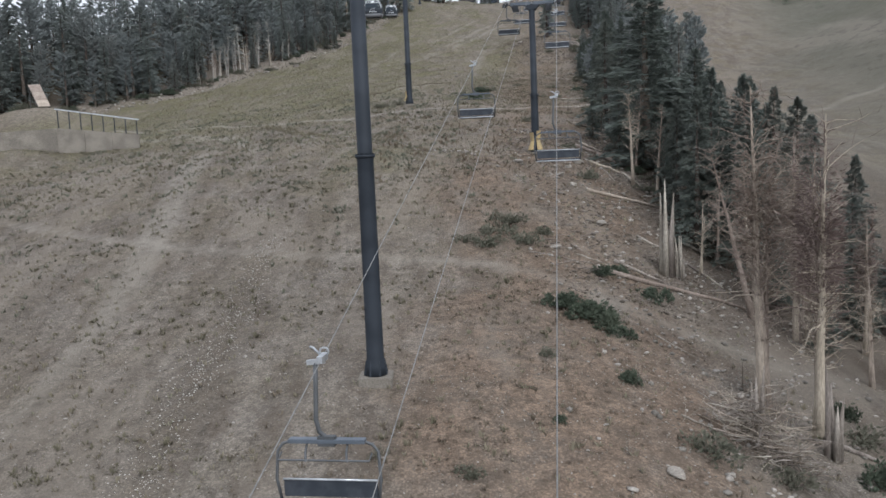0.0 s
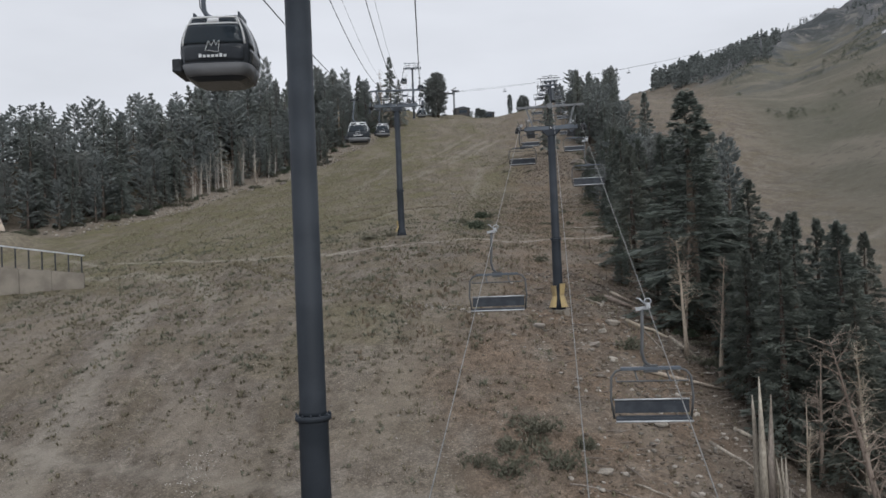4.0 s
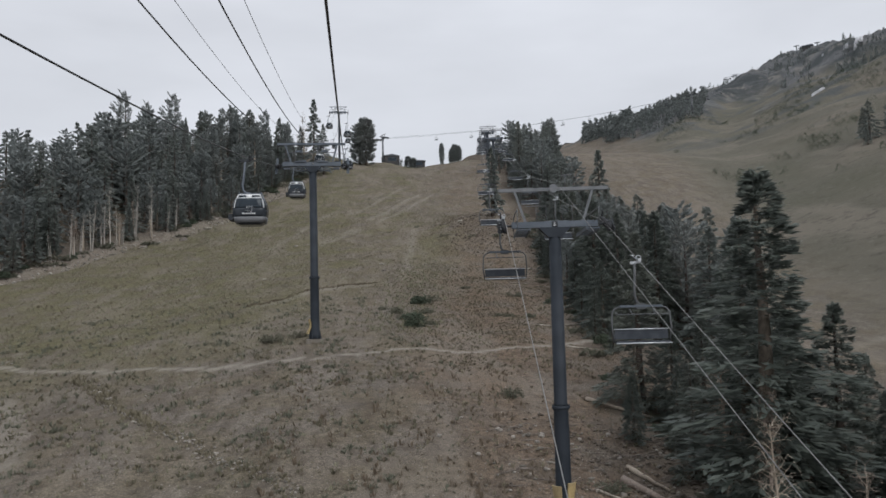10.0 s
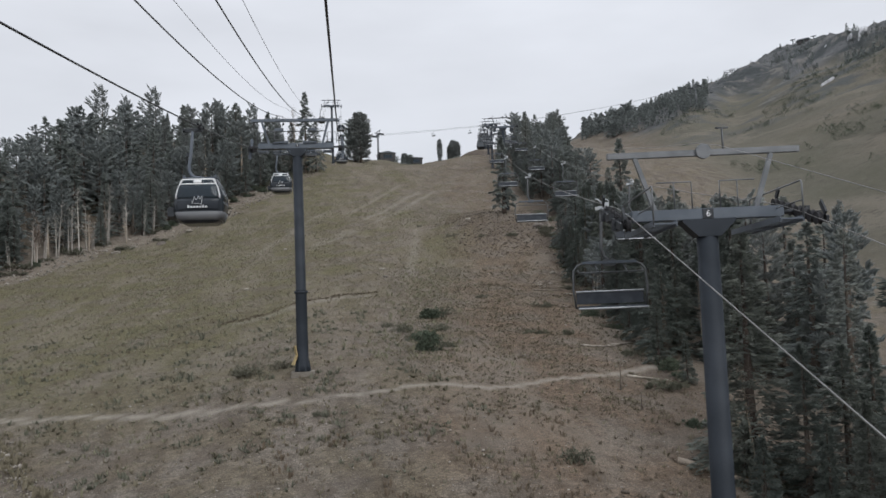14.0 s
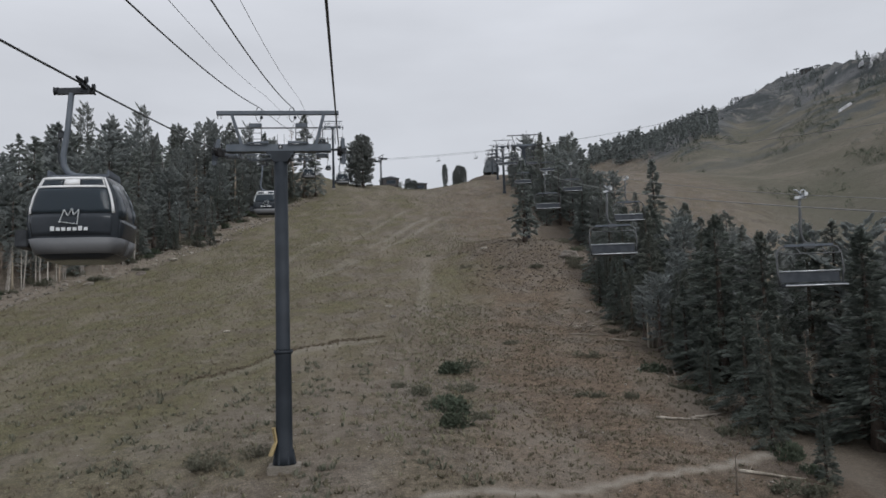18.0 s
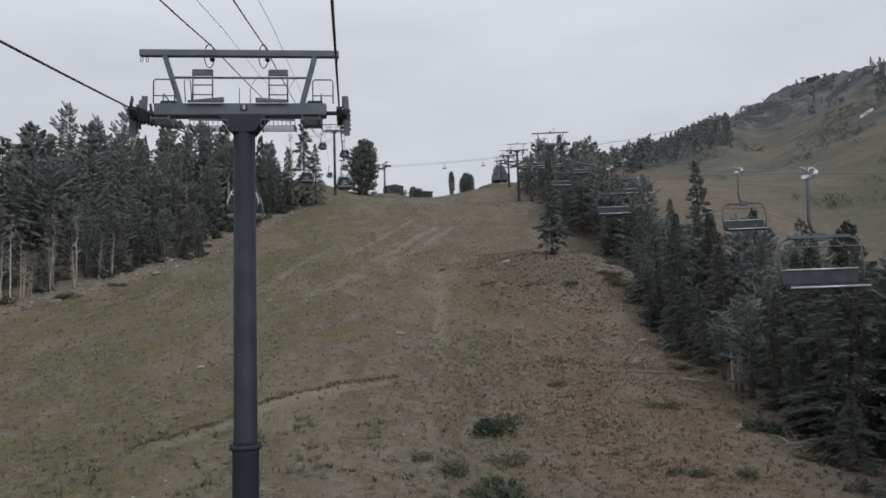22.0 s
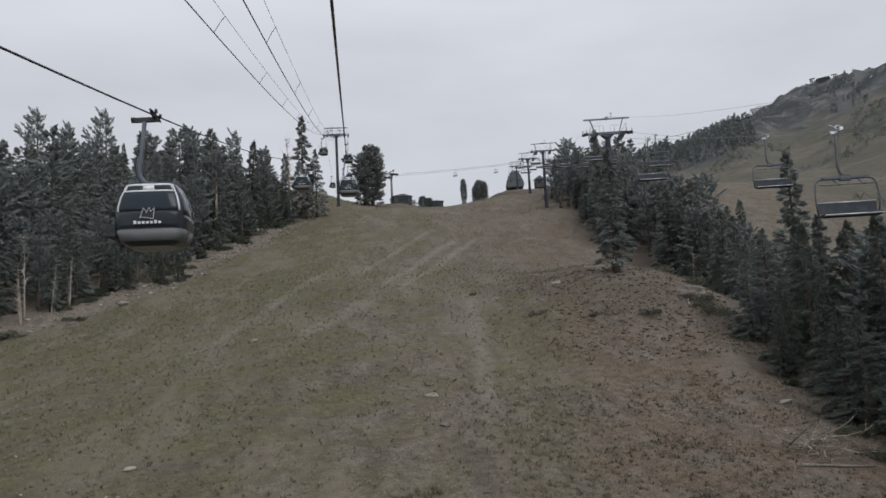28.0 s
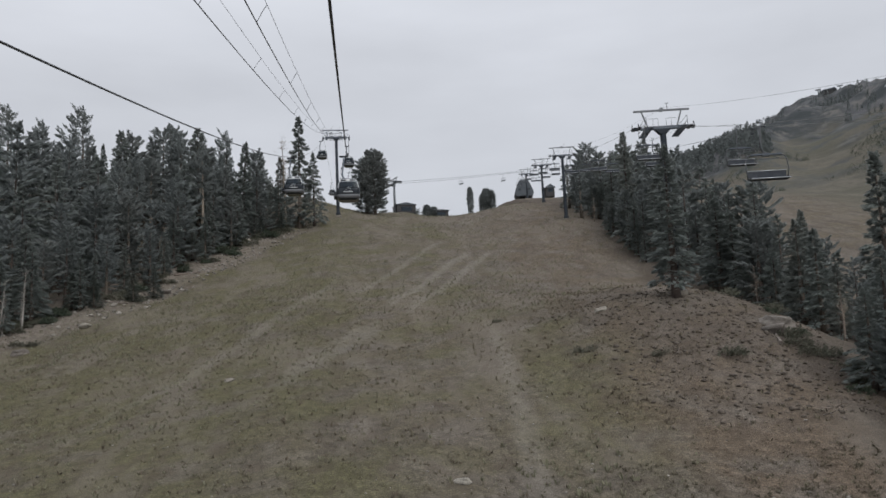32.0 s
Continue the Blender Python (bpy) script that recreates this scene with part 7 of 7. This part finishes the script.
for x, y, s in ((16.2, 43.3, 0.9), (15.4, 43.0, 0.5), (17.0, 39.0, 0.6), (8.9, 37.6, 0.4), (9.8, 40.6, 0.7), (13.0, 96, 0.6), (17.0, 97.5, 0.7), (18.5, 113, 0.7), (7.5, 33, 0.5), (19, 118.5, 1.2), (20.3, 101, 1.3)):
    plant(SAPLING, x, y, s, 33 * x)


# ---- fallen timber ----
def log(seed, x, y, length, r, yaw, branches=3, label="weathered grey fallen log on the bank"):
    rb = np.random.RandomState(seed)
    t = thing("fallen_log", Matrix.Identity(4), label, "log")
    a = radians(yaw)
    n = 6
    pts = []
    for k in range(n + 1):
        s = (k / n - 0.5) * length
        xx, yy = x + s * math.cos(a), y + s * math.sin(a)
        pts.append((xx + rb.normal(0, 0.02), yy + rb.normal(0, 0.02), ground_z(xx, yy) + r * 0.75))
    z0, z1 = pts[0][2], pts[-1][2]
    pts = [(p[0], p[1], max(p[2], z0 + (z1 - z0) * k / n) if k % 2 else p[2] * 0.5 + 0.5 * (z0 + (z1 - z0) * k / n)) for k, p in enumerate(pts)]
    part("stem", tube(B(), pts, [r * (1.15 - 0.75 * k / n) for k in range(n + 1)], 9), M_DEAD if r > 0.15 else M_LOG, t)
    for k in range(branches):
        q = pts[1 + rb.randint(n - 1)]
        part("broken_branch", (lambda bm: (limb(bm, rb, q, (rb.normal(), rb.normal(), rb.uniform(0.1, 0.9)), rb.uniform(0.4, 1.3), r * 0.22, 0.2, 5), bm)[1])(B()), M_LOG, t)
    return t


for k, (x, y, L, r, yaw) in enumerate(((16.3, 57.0, 11.0, 0.2, 1), (14.3, 58.6, 3.6, 0.14, -22), (8.6, 58.2, 4.6, 0.05, -6), (19.6, 62.4, 2.4, 0.11, -55), (20.6, 61.6, 2.2, 0.1, -50), (16.6, 73.4, 6.6, 0.17, 0), (17.0, 90.8, 3.0, 0.17, -55), (16.6, 79.9, 4.6, 0.09, -85), (17.2, 82.0, 5.0, 0.16, -48), (16.4, 88.4, 4.0, 0.24, -52), (18.0, 85.2, 3.6, 0.26, -50), (19.0, 79.0, 4.5, 0.12, -70), (11.2, 58.8, 3.0, 0.06, -20), (13.6, 47.0, 2.6, 0.05, -40), (12.0, 37.4, 1.8, 0.05, -12), (20.5, 38.4, 4.0, 0.15, -12), (22.5, 36.2, 4.4, 0.13, -40), (24.5, 99.0, 4.0, 0.14, 10), (19.5, 103.0, 5.2, 0.17, -30), (22.0, 120.5, 3.4, 0.10, -25), (21.3, 131.0, 3.0, 0.10, -18), (23.6, 131.5, 3.6, 0.12, 24), (25.0, 163.5, 4.0, 0.09, -8), (26.2, 167.5, 3.4, 0.08, 12), (27.6, 160, 2.6, 0.09, -30), (32.4, 199.2, 2.6, 0.12, 70), (34.4, 198.6, 2.2, 0.12, 110), (-52, 231, 4.5, 0.15, 20), (-60, 214, 5.0, 0.16, 38), (-36, 259, 4.0, 0.14, 15), (-30, 279, 4.6, 0.16, 30), (17.4, 64.2, 4.2, 0.12, -44), (20.4, 67.6, 4.4, 0.14, -20), (21.4, 74.6, 5.2, 0.16, -58), (14.2, 87.2, 2.8, 0.08, -15), (23.6, 84.0, 4, 0.15, -70))):
    log(200 + k, x, y, L, r, yaw, 2 + k % 3)


def branch_heap(seed, x, y, size, n, name, label, yaw=None):
    """A tangle of bleached limbs."""
    rb = np.random.RandomState(seed)
    t = thing(name, pose(x, y, ground_z(x, y)), label, "dead wood")
    z0 = ground_z(x, y)
    for k in range(n):
        a, rr = rb.uniform(0, 6.283), size * rb.uniform(0, 0.75)
        px, py = rr * math.cos(a), rr * math.sin(a)
        pz = ground_z(x + px, y + py) - z0
        b_ = rb.uniform(0, 6.283) if yaw is None or k % 3 == 0 else radians(yaw) + rb.normal(0, 0.3)
        bm = B()
        ends = limb(bm, rb, (px, py, pz + rb.uniform(-0.05, size * (0.3 if yaw is None else 0.55))), (math.cos(b_), math.sin(b_), rb.uniform(-0.12, 0.5) - (0 if yaw is None else 0.2)), size * rb.uniform(0.6, 1.6), rb.uniform(0.014, 0.055), 0.25, 6)
        for q in ends[1:3]:
            limb(bm, rb, q, rb.normal(0, 1, 3) + np.array([0, 0, 0.4]), size * 0.4, 0.016, 0.3, 4)
        part("limb", bm, M_DEAD if k % 2 else M_LOG, t)
    return t


branch_heap(301, 13.7, 37.4, 2.7, 100, "uprooted_tree", "uprooted dead tree with a tangle of bleached limbs", -50)
branch_heap(302, 15.0, 35.4, 2.0, 60, "uprooted_tree", "uprooted dead tree with a tangle of bleached limbs", -20)
branch_heap(303, 25.0, 166.0, 2.4, 46, "brush_pile", "bleached brush pile beside the wood")
branch_heap(304, 24.0, 150.4, 1.2, 14, "brush_pile", "bleached brush pile beside the wood")
branch_heap(305, -62, 214, 2.4, 22, "brush_pile", "bleached brush pile below the wood")
branch_heap(306, 25.6, 141, 1.6, 18, "brush_pile", "bleached brush pile beside the wood")
branch_heap(307, -38, 256, 1.8, 16, "brush_pile", "bleached brush pile below the wood")
branch_heap(308, 28.2, 186, 1.4, 12, "brush_pile", "bleached brush pile beside the wood")


def snag(seed, x, y, h, r, n):
    """A broken trunk split into upright splinters."""
    rb = np.random.RandomState(seed)
    t = thing("split_stump", pose(x, y, ground_z(x, y)), "tall pale split stump with splintered tops", "tree stump")
    for k in range(n):
        a = 6.283 * k / n
        c, s = r * math.cos(a), r * math.sin(a)
        hh = h * rb.uniform(0.45, 1.0)
        part("splinter", tube(B(), [(c, s, -0.4), (c * 1.05, s * 1.05, hh * 0.5), (c * (1.2 + rb.uniform(0, 0.8)), s * (1.0 + rb.uniform(0, 0.5)), hh)], [r * 0.7, r * 0.5, r * 0.08], 7), M_LOG, t)
    return t


snag(401, 16.7, 59.7, 7.2, 0.36, 6)
snag(402, 17.6, 59.4, 3.4, 0.2, 4)
snag(403, 18.4, 37.4, 5.5, 0.28, 4)
snag(404, 15.0, 38.2, 4.2, 0.24, 3)
snag(405, 29.6, 157, 4.0, 0.3, 4)


# ---- retaining wall with its rail, and the wooden ramp ----
def retaining_wall():
    x0, y0, x1, y1 = -53.0, 113.4, -42.2, 115.0
    yaw = math.degrees(math.atan2(y1 - y0, x1 - x0))
    L = math.hypot(x1 - x0, y1 - y0)
    zt = 28.7
    t = thing("retaining_wall", pose(x0, y0, zt, 0, 0, yaw), "weathered concrete retaining wall with a pale top rail", "wall")
    for k in range(3):
        part("wall_panel", prism(B(), [(k * L / 3 + 0.02, -5.0), ((k + 1) * L / 3 - 0.02, -5.0), ((k + 1) * L / 3 - 0.02, -0.43 * (k + 1)), (k * L / 3 + 0.02, -0.43 * k)], 0, 0.35), M_CONC, t)
    for k in range(8):
        xx = 0.25 + k * (L - 0.5) / 7
        part("post", box(B(), xx - 0.07, xx + 0.07, 0.1, 0.24, -0.9 - 0.15 * k, 2.5 - 0.257 * k), M_DARK, t, "dark timber post")
    part("rail", bar(B(), (-0.1, 0.17, 2.62), (L + 0.1, 0.17, 0.8), 0.2, 0.16), M_CHROME, t, "pale galvanised top rail")
    part("wing_wall", prism(B(), [(-9.5, -5.0), (-0.02, -5.0), (-0.02, 0.0), (-9.5, -0.45)], 0.4, 0.7), M_CONC, t)
    return t


retaining_wall()


def ramp():
    x, y = -81, 168
    t = thing("wooden_ramp", pose(x, y, ground_z(x, y), 0, 0, 14), "weathered wooden jump ramp standing against the wood", "ramp")
    for k in range(14):
        u = k / 13
        part("plank", bar(B(), (-0.75 - 2.1 * u, u * 2.6, 0.4 + 4.4 * u), (1.55 - 2.1 * u, u * 2.6, 0.4 + 4.4 * u), 0.16, 0.33), M_WOODRAMP, t)
    for sx in (-1.1, 1.1):
        part("strut", bar(B(), (sx + 0.4, 0.3, -0.3), (sx - 1.7, 2.9, 4.6), 0.12, 0.12), M_WALLFAR, t)
        part("leg", bar(B(), (sx - 1.7, 2.95, -1.2), (sx - 1.7, 2.95, 4.7), 0.14, 0.14), M_WALLFAR, t)
    return t


ramp()


# ---- the summit ----
def summit_station():
    x, y = 905, 1535
    t = thing("summit_station", pose(x, y, ground_z(x, y), 0, 0, -35), "small far summit station on the rocky ridge", "building")
    part("wall", box(B(), -11, 11, -8, 8, -8, 6), M_WALLFAR, t)
    part("roof", prism(B(), [(-13, 6), (13, 6), (10, 9), (-9, 8)], -9, 9), M_ROOF, t)
    for k in (-1, 1):
        part("mast", box(B(), k * 19 - 0.9, k * 19 + 0.9, -0.9, 0.9, -6, 13), M_STEEL, t)
        part("crossbeam", box(B(), k * 19 - 5, k * 19 + 5, -0.8, 0.8, 11, 13), M_STEEL, t)


summit_station()


def snow_patch(cx, cy, a, b_, yaw, seed):
    """Old snow lying in a hollow, draped on the land."""
    rb = np.random.RandomState(seed)
    n, rings = 20, 5
    bm = B()
    c, s = math.cos(radians(yaw)), math.sin(radians(yaw))
    wob = 1 + 0.25 * np.sin(np.arange(n) * 1.1 + rb.uniform(0, 6)) + rb.normal(0, 0.1, n)
    rows = []
    for i in range(1, rings + 1):
        row = []
        for k in range(n):
            u, v = a * i / rings * wob[k] * math.cos(6.283 * k / n), b_ * i / rings * wob[k] * math.sin(6.283 * k / n)
            x, y = cx + u * c - v * s, cy + u * s + v * c
            row.append(bm.verts.new((x, y, ground_z(x, y) + (1.6 if i < rings else -1.0))))
        rows.append(row)
    bm.faces.new(rows[0])
    for r0, r1 in zip(rows, rows[1:]):
        for k in range(n):
            bm.faces.new((r0[k], r0[(k + 1) % n], r1[(k + 1) % n], r1[k]))
    return tagged(new("snow_patch", mesh_of("snow_patch", bm, M_SNOW)), "patch of old white snow below the summit", "snow")


for k, (x, y, a, b_, yaw) in enumerate(((428, 672, 9, 3, 40), (423, 682, 6, 2, 60), (421, 716, 3, 1.5, 20), (274, 487, 5, 0.6, 12))):
    snow_patch(x, y, a, b_, yaw, 500 + k)
